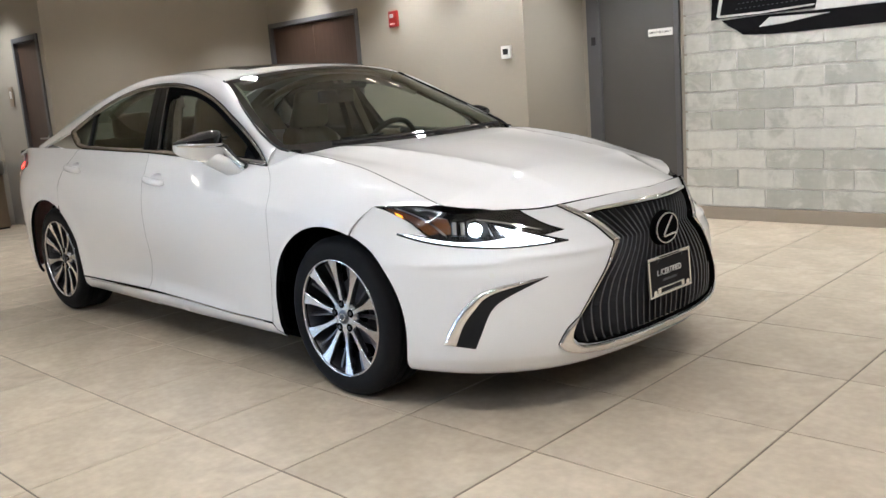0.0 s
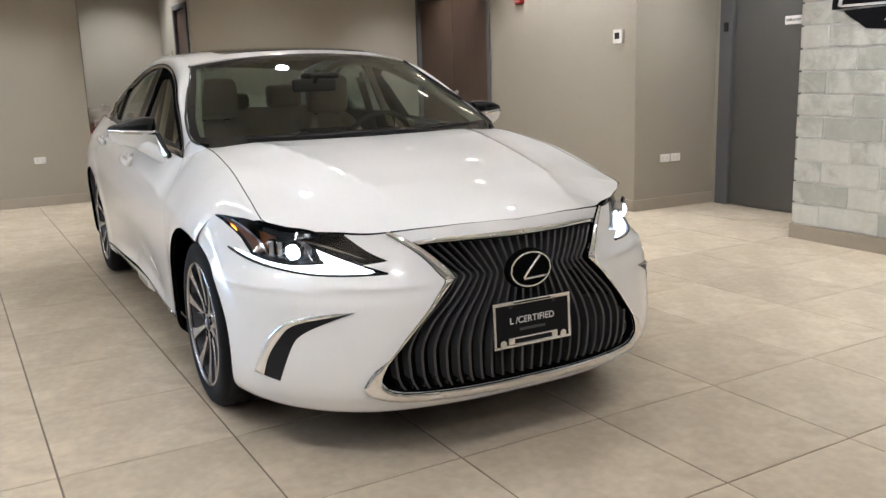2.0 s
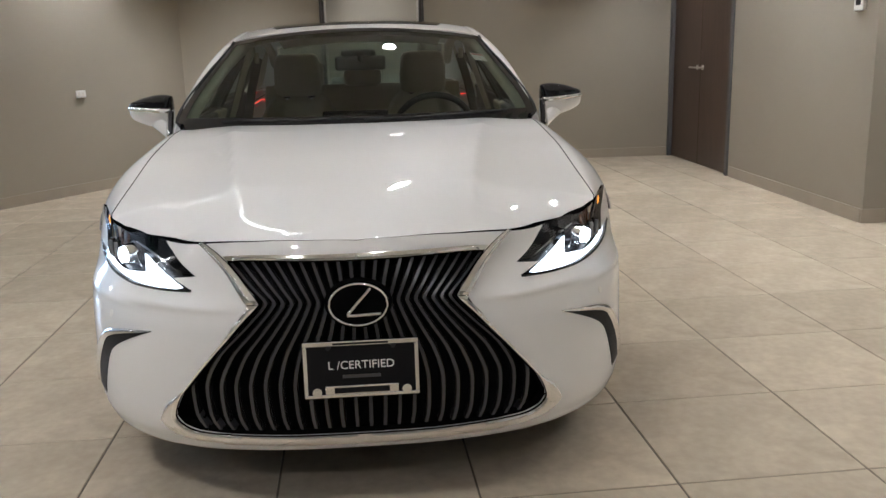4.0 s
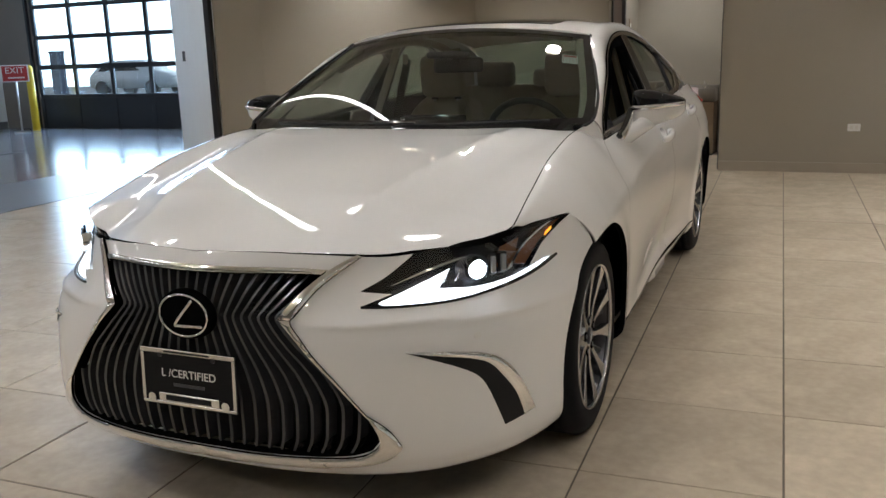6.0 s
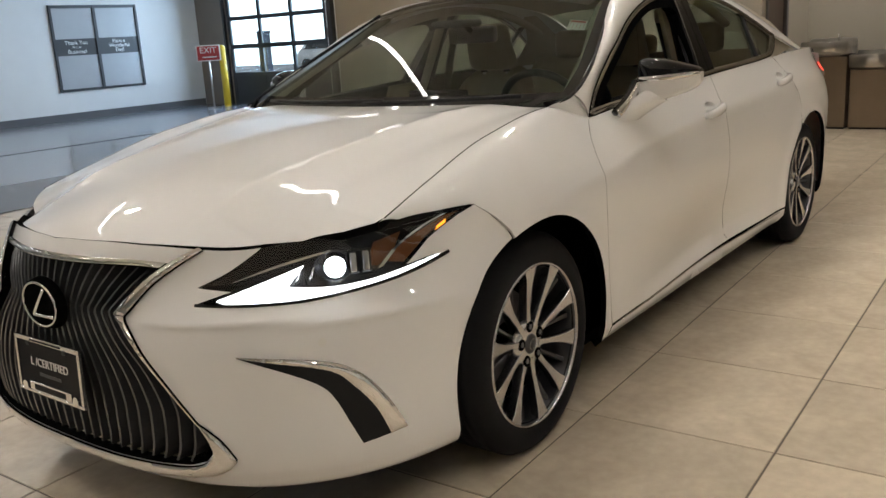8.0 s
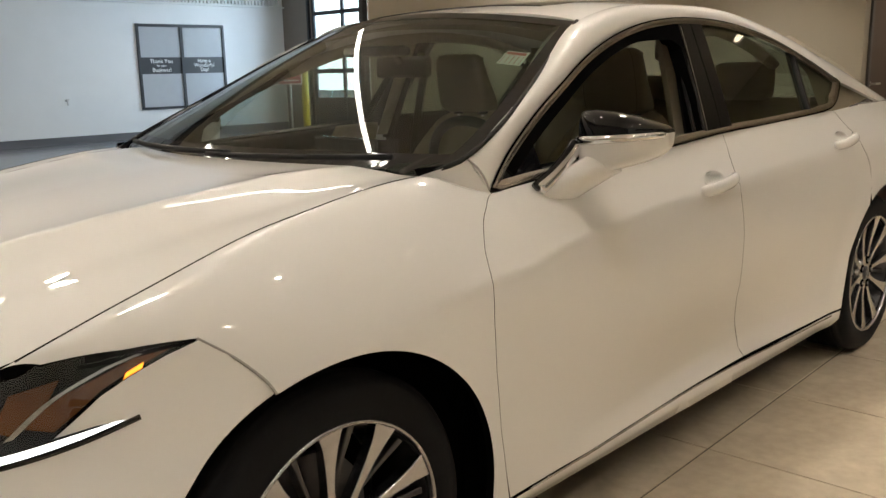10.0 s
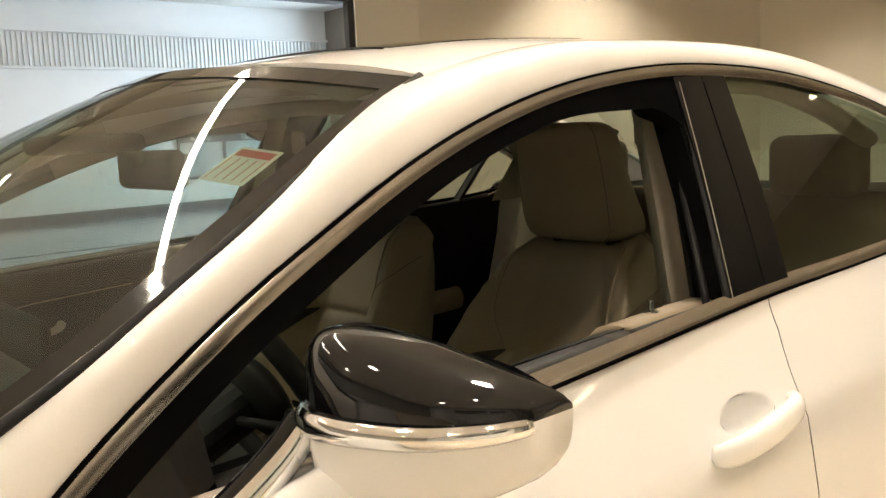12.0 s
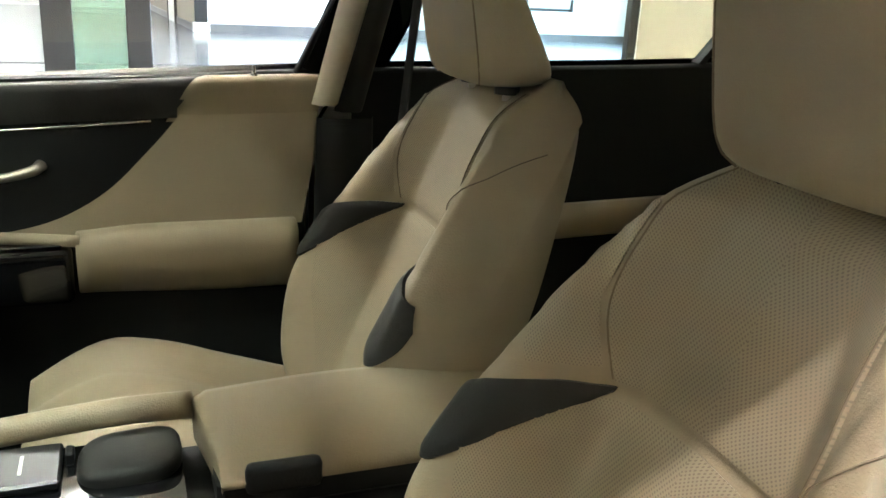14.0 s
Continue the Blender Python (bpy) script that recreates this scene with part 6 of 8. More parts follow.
# bright spindle surround
for s in SIDES:
    shell_strip("grille_trim", [((0.0, 0.737), (0.0, 0.752)), ((0.15, 0.736), (0.15, 0.750)), ((0.28, 0.734), (0.29, 0.746)), ((0.355, 0.728), (0.368, 0.738))], M_CHROME, car, 0.007, "chrome upper edge of the grille", (s,))
    shell_strip("grille_trim", [((0.430, 0.770), (0.440, 0.764)), ((0.385, 0.745), (0.405, 0.738)), ((0.330, 0.700), (0.352, 0.690)), ((0.285, 0.648), (0.315, 0.638)), ((0.268, 0.622), (0.300, 0.620))], M_CHROME, car, 0.010, "chrome blade beside the upper grille", (s,))
    shell_strip("grille_trim", [((0.270, 0.621), (0.300, 0.621)), ((0.288, 0.602), (0.312, 0.598)), ((0.346, 0.543), (0.362, 0.537)), ((0.428, 0.452), (0.440, 0.446)), ((0.498, 0.368), (0.506, 0.362))], M_CHROME, car, 0.008, "chrome edge of the lower grille", (s,))
    shell_strip("grille_trim", [((0.496, 0.374), (0.506, 0.368)), ((0.518, 0.33), (0.545, 0.335)), ((0.524, 0.295), (0.567, 0.30)), ((0.50, 0.270), (0.572, 0.274)), ((0.46, 0.257), (0.52, 0.240)), ((0.38, 0.252), (0.40, 0.224)), ((0.2, 0.247), (0.2, 0.217)), ((0.0, 0.246), (0.0, 0.216))], M_CHROME, car, 0.008, "chrome lower edge of the grille", (s,))
    # corner vents
    v_out = [(0.843, 0.576, 0.535), (0.79, 0.68, 0.523), (0.735, 0.745, 0.508), (0.69, 0.785, 0.485), (0.645, 0.815, 0.44), (0.60, 0.838, 0.37), (0.565, 0.851, 0.298)]
    v_in = [(0.67, 0.791, 0.286), (0.69, 0.777, 0.34), (0.715, 0.757, 0.41), (0.74, 0.735, 0.45), (0.785, 0.68, 0.488), (0.843, 0.576, 0.533)]
    vent = skin("corner_vent", nq(cr(v_out, 5)) + nq(cr(v_in, 5)), nose, M_MATTE, car, step=0.02, scale=(1.25, 1), lift=0.002, flange=0.01, sides=(s,), label="matt black corner vent with a chrome edge")
    v_mid = [(0.605, 0.826, 0.294), (0.635, 0.812, 0.37), (0.675, 0.787, 0.432), (0.71, 0.763, 0.474), (0.75, 0.72, 0.497), (0.80, 0.65, 0.516), (0.843, 0.576, 0.533)]
    skin("vent_trim", nq(cr(v_out, 5)) + nq(cr(v_mid, 5)), nose, M_CHROME, vent, step=0.007, scale=(1.25, 1), lift=0.003, flange=0.008, sides=(s,), label="chrome blade over the vent", edge=True, crown=0.007, crown_w=0.013)
    # parking sensor
    c = (nose_q(0.739, 0.754, 0.552), 0.552)
    skin("parking_sensor", [(c[0] + 0.010 / 1.25 * math.cos(a), c[1] + 0.010 * math.sin(a)) for a in np.linspace(0, 2 * math.pi, 17)[:-1]], nose, M_WHITE, car, step=0.02, scale=(1.25, 1), lift=0.0015, flange=0.003, sides=(s,), label="small round parking sensor")

# headlamps
for s in SIDES:
    hl = empty("headlamp")
    hl.parent = car
    hl["label"] = "lit headlamp with a bright lower strip"
    outl = nq(cr(LAMP_TOP[::-1], 6)) + nq([(0.77, 0.50, 0.715), (0.831, 0.449, 0.683), (0.793, 0.53, 0.672), (0.84, 0.453, 0.647)]) + nq(cr(LAMP_LOW, 6)[1:]) + nq([(0.43, 0.853, 0.698), (0.488, 0.826, 0.689), (0.418, 0.85, 0.740), (0.371, 0.86, 0.764), (0.31, 0.863, 0.788)])

    def lamp_fn(d):
        def fn(q, z):
            p = nose(q, z)
            n = Vector((p.x + 0.2, p.y * 0.9, 0)).normalized()
            return p - n * d
        return fn

    skin("housing", outl, lamp_fn(0.045), M_LAMPDK, hl, step=0.03, scale=(1.25, 1), flange=0, sides=(s,))
    skin("upper_edge", nq(cr(LAMP_TOP[::-1], 6)) + nq([(0.77, 0.50, 0.715), (0.831, 0.449, 0.683)]) + nq(cr([(0.80, 0.50, 0.684), (0.70, 0.60, 0.722), (0.60, 0.71, 0.748), (0.48, 0.80, 0.775), (0.30, 0.856, 0.795)], 5)), lamp_fn(0.010), M_GLOSS, hl, step=0.02, scale=(1.25, 1), flange=0.02, sides=(s,), label="gloss black lamp edge")
    low = cr(LAMP_LOW, 6)
    strip_up = cr([(0.366, 0.872, 0.703), (0.46, 0.848, 0.687), (0.57, 0.792, 0.668), (0.66, 0.722, 0.662), (0.735, 0.642, 0.671)], 5) + [(0.705, 0.675, 0.714), (0.745, 0.63, 0.697), (0.785, 0.56, 0.674), (0.820, 0.495, 0.652)]
    skin("led_strip", [(a, b + 0.004) for a, b in nq([p for p in low if p[1] > 0.50])] + nq(strip_up), lamp_fn(0.008), M_LED, hl, step=0.015, scale=(1.25, 1), flange=0.01, sides=(s,), label="glowing white light strip")
    part("lower_edge", mirrored(tubepath([lamp_fn(0.002)(a, b) for a, b in nq(low)], 0.005, 8), s), M_GLOSS, hl, "gloss black lower edge", True)
    skin("bright_line", nq(cr([(0.79, 0.52, 0.690), (0.70, 0.60, 0.7225), (0.62, 0.69, 0.7435)], 5)) + nq(cr([(0.62, 0.69, 0.739), (0.70, 0.60, 0.7165), (0.79, 0.52, 0.6885)], 5)), lamp_fn(0.008), M_CHROME, hl, step=0.015, scale=(1.25, 1), flange=0.004, sides=(s,), label="thin chrome line")
    amb = [(0.30, 0.857, 0.793), (0.36, 0.853, 0.786), (0.47, 0.82, 0.742), (0.535, 0.798, 0.702), (0.490, 0.824, 0.692), (0.42, 0.849, 0.742), (0.373, 0.859, 0.766)]
    skin("amber_reflector", nq(amb), lamp_fn(0.014), M_AMBER, hl, step=0.02, scale=(1.25, 1), flange=0.01, sides=(s,), label="amber side reflector")
    # this lens emits in place of the light it reflects
    skin("turn_lamp", nq([(0.345, 0.853, 0.778), (0.375, 0.850, 0.765), (0.385, 0.848, 0.745), (0.355, 0.857, 0.757)]), lamp_fn(0.012), M_AMBERLIT, hl, step=0.01, scale=(1.25, 1), flange=0.004, sides=(s,), label="amber turn lamp with a glow for reflected light")
    skin("divider", nq(cr([(0.354, 0.852, 0.7925), (0.416, 0.839, 0.7735), (0.496, 0.812, 0.734), (0.553, 0.788, 0.687)], 5)) + nq(cr([(0.54, 0.796, 0.690), (0.48, 0.82, 0.738), (0.40, 0.845, 0.775), (0.345, 0.853, 0.791)], 5)), lamp_fn(0.010), M_CHROME, hl, step=0.012, scale=(1.25, 1), flange=0.008, sides=(s,), label="chrome divider")
    for (x, y, z, r, material, nm) in ((0.616, 0.696, 0.706, 0.026, M_BEAM, "projector"),):
        bm = bmesh.new()
        bmesh.ops.create_uvsphere(bm, u_segments=24, v_segments=14, radius=r, matrix=pose(x, y, z))
        part(nm, mirrored(bm, s), material, hl, "bright projector lens" if material is M_BEAM else "dark projector lens", True)
        bm = bmesh.new()
        bmesh.ops.create_cone(bm, cap_ends=False, segments=28, radius1=r * 1.32, radius2=r * 1.12, depth=0.03, matrix=look((x, y, z), (x - 0.8, y - 0.75, z)) )
        part("projector_ring", mirrored(bm, s), M_CHROME if material is M_BEAM else M_DARKCHROME, hl, "projector ring", True)
    # clear lens blocks beside the projector and the brown parking reflector
    for k, (bx, by) in enumerate(((0.592, 0.735), (0.570, 0.757))):
        bm = box(-0.006, 0.006, -0.008, 0.008, -0.024, 0.024, 0.004, seg=2)
        bmesh.ops.transform(bm, matrix=pose(bx, by, 0.716 + 0.003 * k, 0, 0, 46), verts=bm.verts)
        part("lens_block", mirrored(bm, s), M_BLOCK, hl, "clear glass light block", True)
        bm = box(-0.012, -0.002, -0.013, 0.013, -0.030, 0.030, 0.003)
        bmesh.ops.transform(bm, matrix=pose(bx, by, 0.716 + 0.003 * k, 0, 0, 46), verts=bm.verts)
        part("block_frame", mirrored(bm, s), M_LAMPDK, hl)
    skin("parking_reflector", nq([(0.545, 0.775, 0.745), (0.475, 0.812, 0.762), (0.50, 0.803, 0.722), (0.548, 0.785, 0.690), (0.572, 0.768, 0.696)]), lamp_fn(0.026), M_AMBER, hl, step=0.014, scale=(1.25, 1), flange=0.008, sides=(s,), label="brown parking reflector")
    bm = bmesh.new()
    bmesh.ops.create_cone(bm, cap_ends=False, segments=28, radius1=0.052, radius2=0.030, depth=0.02, matrix=look((0.602, 0.682, 0.704), (-0.2, -0.068, 0.704)) @ Matrix.Diagonal((1.0, 0.72, 1, 1)))
    part("reflector_bowl", mirrored(bm, s), M_ALLOYDK, hl, "dark bright-edged bowl", True)
    for k in range(4):
        a = Vector((0.655 + 0.018 * k, 0.655 - 0.030 * k, 0.690 - 0.006 * k))
        part("reflector_fin", mirrored(tubepath([a + Vector((-0.004, 0.004, 0.020 - 0.004 * k)), a, a + Vector((0.006, -0.010, -0.016 + 0.002 * k))], 0.0022, 6), s), M_CHROME, hl, "thin chrome fin", True)
    cov = skin("cover", outl, lamp_fn(-0.001), M_LENS, hl, step=0.03, scale=(1.25, 1), flange=0, sides=(s,), label="clear lamp cover")
    cov.visible_shadow = False

# emblem: an oval ring with a bent bar
em = empty("emblem")
em.parent = car
em["label"] = "oval chrome badge on a dark disc"
ex0 = on_nose(0, 0.624, 0.004)
bm = bmesh.new()
bmesh.ops.create_cone(bm, cap_ends=True, segments=40, radius1=0.092, radius2=0.086, depth=0.022, matrix=pose(ex0.x, 0, 0.624, 0, 90) @ Matrix.Diagonal((0.76, 1, 1, 1)))
part("disc", bm, M_UNDER, em, "gloss black disc")
ring = [(ex0.x + 0.013, 0.078 * math.cos(a), 0.624 + 0.058 * math.sin(a)) for a in np.linspace(0, 2 * math.pi, 49)[:-1]]
part("ring", tubepath(ring, 0.0034, 8, closed=True), M_CHROME, em, "chrome oval ring", True)
part("bent_bar", tubepath(cr([(ex0.x + 0.014, 0.034, 0.668), (ex0.x + 0.014, -0.006, 0.625), (ex0.x + 0.014, -0.028, 0.598), (ex0.x + 0.014, -0.020, 0.594), (ex0.x + 0.014, 0.060, 0.597)], 4), 0.0048, 8), M_CHROME, em, "chrome bent bar", True)

# number plate holder
np_ = empty("plate_holder")
np_.parent = car
np_["label"] = "black dealer plate in a silver frame"
px = 1.000
tilt = pose(px, 0, 0.445, 0, -3, 0)
np_.matrix_basis = tilt
bm = box(-0.006, 0.0, -0.150, 0.150, -0.075, 0.075, 0.002)
part("plate", bm, M_PLATE, np_, "black plate")
fb = bmesh.new()
for a in ((-0.156, 0.156, 0.066, 0.079), (-0.156, 0.156, -0.079, -0.070), (-0.156, -0.146, -0.070, 0.066), (0.146, 0.156, -0.070, 0.066)):
    box(-0.004, 0.006, a[0], a[1], a[2], a[3], 0.0015, fb)
box(-0.004, 0.006, -0.10, 0.10, -0.070, -0.046, 0.0015, fb)
part("plate_frame", fb, M_SATIN, np_, "silver plate frame")
words("lettering", "L /CERTIFIED", 0.032, pose(0.0008, 0.0, 0.010, 90, 0, 90), M_WHITE, np_, 0.0006)
part("lettering_bar", box(0.0, 0.001, -0.052, 0.052, -0.026, -0.017), M_ALLOYDK, np_)
part("lettering_bar", box(0.006, 0.0068, -0.075, 0.075, -0.066, -0.051), M_PLATE, np_)
part("lettering_bar", box(0.006, 0.0068, -0.075, 0.075, 0.070, 0.075), M_PLATE, np_)
for y in (-0.122, 0.122):
    part("medallion", cyl(0.013, 0.004, pose(0.006, y, -0.062, 0, 90), 16), M_SATIN, np_)
    part("screw", cyl(0.007, 0.004, pose(0.006, y * 0.72, 0.062, 0, 90), 10), M_DARKPL, np_)


# ---- wheels ----
def revolve(profile, seg=64, bm=None):
    """A turned body about the y axis from (r, y) points."""
    bm = bm or bmesh.new()
    rings = []
    for r, y in profile:
        rings.append([bm.verts.new((r * math.cos(2 * math.pi * k / seg), y, r * math.sin(2 * math.pi * k / seg))) for k in range(seg)])
    for A, B in zip(rings, rings[1:]):
        for k in range(seg):
            bm.faces.new((A[k], A[(k + 1) % seg], B[(k + 1) % seg], B[k]))
    bmesh.ops.recalc_face_normals(bm, faces=bm.faces)
    return bm


def wheel(x, s):
    w = empty("wheel")
    w.parent = car
    w.matrix_basis = pose(x, s * 0.775, 0.334, 0, 23 if x > -1 else 9, 0 if s > 0 else 180)
    w["label"] = "alloy wheel with flared bright spokes"
    R, ri = 0.334, 0.245
    prof = [(ri - 0.012, 0.10), (ri, 0.112), (ri + 0.008, 0.114), (ri + 0.03, 0.117), (0.295, 0.116), (0.315, 0.108), (0.327, 0.093), (R - 0.001, 0.080)]
    tread = []
    for y0, y1 in ((0.080, 0.052), (0.044, 0.006), (-0.006, -0.044), (-0.052, -0.080)):
        tread += [(R, y0), (R, y1), (R - 0.007, y1 - 0.002), (R - 0.007, y1 - 0.006)]
    prof += tread[:-2] + [(0.327, -0.093), (0.295, -0.116), (ri, -0.10)]
    part("tyre", revolve(prof, 72), M_RUBBER, w, "black rubber tyre", True)
    rim = part("rim", revolve([(ri + 0.002, 0.112), (ri - 0.001, 0.117), (ri - 0.005, 0.115), (ri - 0.006, 0.108)], 72), M_ALLOY, w, "thin bright rim edge", True)
    part("rim_barrel", revolve([(ri - 0.0055, 0.110), (ri - 0.010, 0.100), (ri - 0.018, 0.07), (ri - 0.03, 0.03), (ri - 0.03, -0.09), (ri, -0.10)], 72), M_ALLOYDK, w, "dark rim barrel", True)
    part("brake_disc", revolve([(0.05, -0.005), (0.150, -0.005), (0.150, -0.02), (0.05, -0.02)], 48), M_ALLOYDK, w, "brake disc")
    part("wheel_back", revolve([(0.02, -0.05), (0.21, -0.05), (0.215, -0.09)], 48), M_UNDER, w)
    for k in range(10):
        a = 2 * math.pi * k / 10
        for wide, material, nm in ((True, M_ALLOY, "spoke"), (False, M_ALLOYDK, "thin_spoke")):
            bm = bmesh.new()
            rows = []
            if wide:
                tab = ((0.045, 0.0130, 0.092), (0.07, 0.0095, 0.091), (0.11, 0.0085, 0.093), (0.16, 0.0115, 0.099), (0.205, 0.0185, 0.106), (0.238, 0.0280, 0.110))
                da, dp = 0.0, 0.030
            else:
                tab = ((0.05, 0.0045, 0.062), (0.10, 0.0045, 0.064), (0.16, 0.0055, 0.072), (0.236, 0.0080, 0.088))
                da, dp = math.pi / 10, 0.028
            curve_k = 0.10 if k % 2 else -0.10
            for r, h, y in tab:
                aa = a + da + (curve_k * (r - 0.05) if wide else 0.0)
                c, sn = math.cos(aa), math.sin(aa)
                def P(off, yy):
                    return bm.verts.new((r * c - off * sn, yy, r * sn + off * c))
                rows.append([P(-h, y - 0.002), P(-h + 0.002, y), P(h - 0.002, y), P(h, y - 0.002), P(h * 0.8, y - dp), P(-h * 0.8, y - dp)])
            for A, B in zip(rows, rows[1:]):
                for q in range(6):
                    bm.faces.new((A[q], A[(q + 1) % 6], B[(q + 1) % 6], B[q]))
            bm.faces.new(rows[0][::-1])
            bm.faces.new(rows[-1])
            bmesh.ops.recalc_face_normals(bm, faces=bm.faces)
            part(nm, bm, material, w)
    part("hub", revolve([(0.0001, 0.086), (0.030, 0.090), (0.052, 0.091), (0.068, 0.088), (0.074, 0.070)], 40), M_ALLOY, w, "bright hub", True)
    part("cap", revolve([(0.0001, 0.097), (0.022, 0.096), (0.030, 0.093), (0.031, 0.088)], 32), M_ALLOYDK, w, "dark hub cap", True)
    part("badge", tubepath([(0.018 * math.cos(t), 0.097, 0.014 * math.sin(t)) for t in np.linspace(0, 2 * math.pi, 25)[:-1]], 0.0016, 6, closed=True), M_CHROME, w)
    for k in range(5):
        a = 2 * math.pi * (k + 0.5) / 5
        # flat black disc in place of the shaded well round the nut
        part("nut_well", cyl(0.0170, 0.006, pose(0.054 * math.cos(a), 0.089, 0.054 * math.sin(a), 90), 18), M_UNDER, w)
        part("wheel_nut", cyl(0.008, 0.008, pose(0.054 * math.cos(a), 0.0905, 0.054 * math.sin(a), 90), 6), M_ALLOYDK, w)


for x in (0, WB):
    for s in SIDES:
        wheel(x, s)

# wheel houses and the dark belly
for x in (0, WB):
    for s in SIDES:
        bm = bmesh.new()
        A, B = [], []
        for k in range(25):
            a = radians(-10) + radians(200) * k / 24
            px_, pz = x + 0.412 * math.cos(a), 0.33 + 0.398 * math.sin(a)
            A.append(bm.verts.new((px_, s * 0.80, pz)))
            B.append(bm.verts.new((px_, s * 0.55, pz)))
        for k in range(24):
            bm.faces.new((A[k], A[k + 1], B[k + 1], B[k]))
        bm.faces.new(B)
        part("wheel_house", bm, M_UNDER, car, "black wheel arch liner")
part("belly", prism([(0.78, 0.5), (0.45, 0.80), (-3.3, 0.80), (-3.8, 0.6), (-3.8, -0.6), (-3.3, -0.80), (0.45, -0.80), (0.78, -0.5)], 0.165, 0.20), M_UNDER, car, "black underbody")
part("engine_bay", prism([(0.80, 0.42), (0.42, 0.55), (-0.45, 0.55), (-0.45, -0.55), (0.42, -0.55), (0.80, -0.42)], 0.20, 0.72), M_UNDER, car, "black engine bay")
part("bulkhead", box(-0.52, -0.45, -0.78, 0.78, 0.2, 0.93), M_UNDER, car, "black bulkhead")

# ---- the car's cabin ----
SEAT_Y = 0.348
seat_drop = spl((0, 0.0), (0.23, 0.003), (0.40, 0.020), (0.63, 0.066), (0.87, 0.115), (1.0, 0.140))
seat_hw = spl((0.44, 0.195), (0.50, 0.23), (0.58, 0.264), (0.68, 0.276), (0.76, 0.267), (0.86, 0.241), (0.92, 0.221), (0.97, 0.199), (1.0, 0.182), (1.02, 0.167), (1.04, 0.145), (1.055, 0.118))
seat_x0 = spl((0.44, -1.515), (0.52, -1.530), (0.65, -1.580), (0.81, -1.645), (0.95, -1.697), (1.03, -1.728), (1.06, -1.750))
seat_b = spl((0.44, 0.05), (0.55, 0.090), (0.68, 0.118), (0.78, 0.105), (0.90, 0.070), (1.0, 0.035), (1.06, 0.01))


def seat_front(d, z):
    """The face of a backrest, d metres from its middle, at the height z."""
    k = abs(d) / seat_hw(z)
    x = seat_x0(z) + seat_b(z) * smooth((k - 0.38) / 0.42)
    x -= 0.110 * max(0.0, (k - 0.84) / 0.16) ** 2.2
    groove = 0.004 * bumpf(abs(d), 0.125 + 0.25 * max(0, z - 0.82), 0.008) if z > 0.82 else 0
    x -= groove + 0.006 * bumpf(z, 0.822, 0.010) * (1 if abs(d) < 0.13 else 0.3)
    return Vector((x, d, z))


def seat_face(d, z):
    """The same face with its top edge rolled over."""
    p = seat_front(d, z)
    e = smooth((z - 0.99) / 0.065)
    mid = seat_x0(z) - (0.118 - 0.035 * e) / 2
    return Vector((mid + (p.x - mid) * (1 - 0.85 * e * e), p.y, p.z + 0.007 * e))


def lifted(d, z, off=0.0045):
    """A place just off the face of the backrest."""
    du = seat_face(d + 0.002, z) - seat_face(d - 0.002, z)
    dv = seat_face(d, z + 0.002) - seat_face(d, z - 0.002)
    return seat_face(d, z) + du.cross(dv).normalized() * off



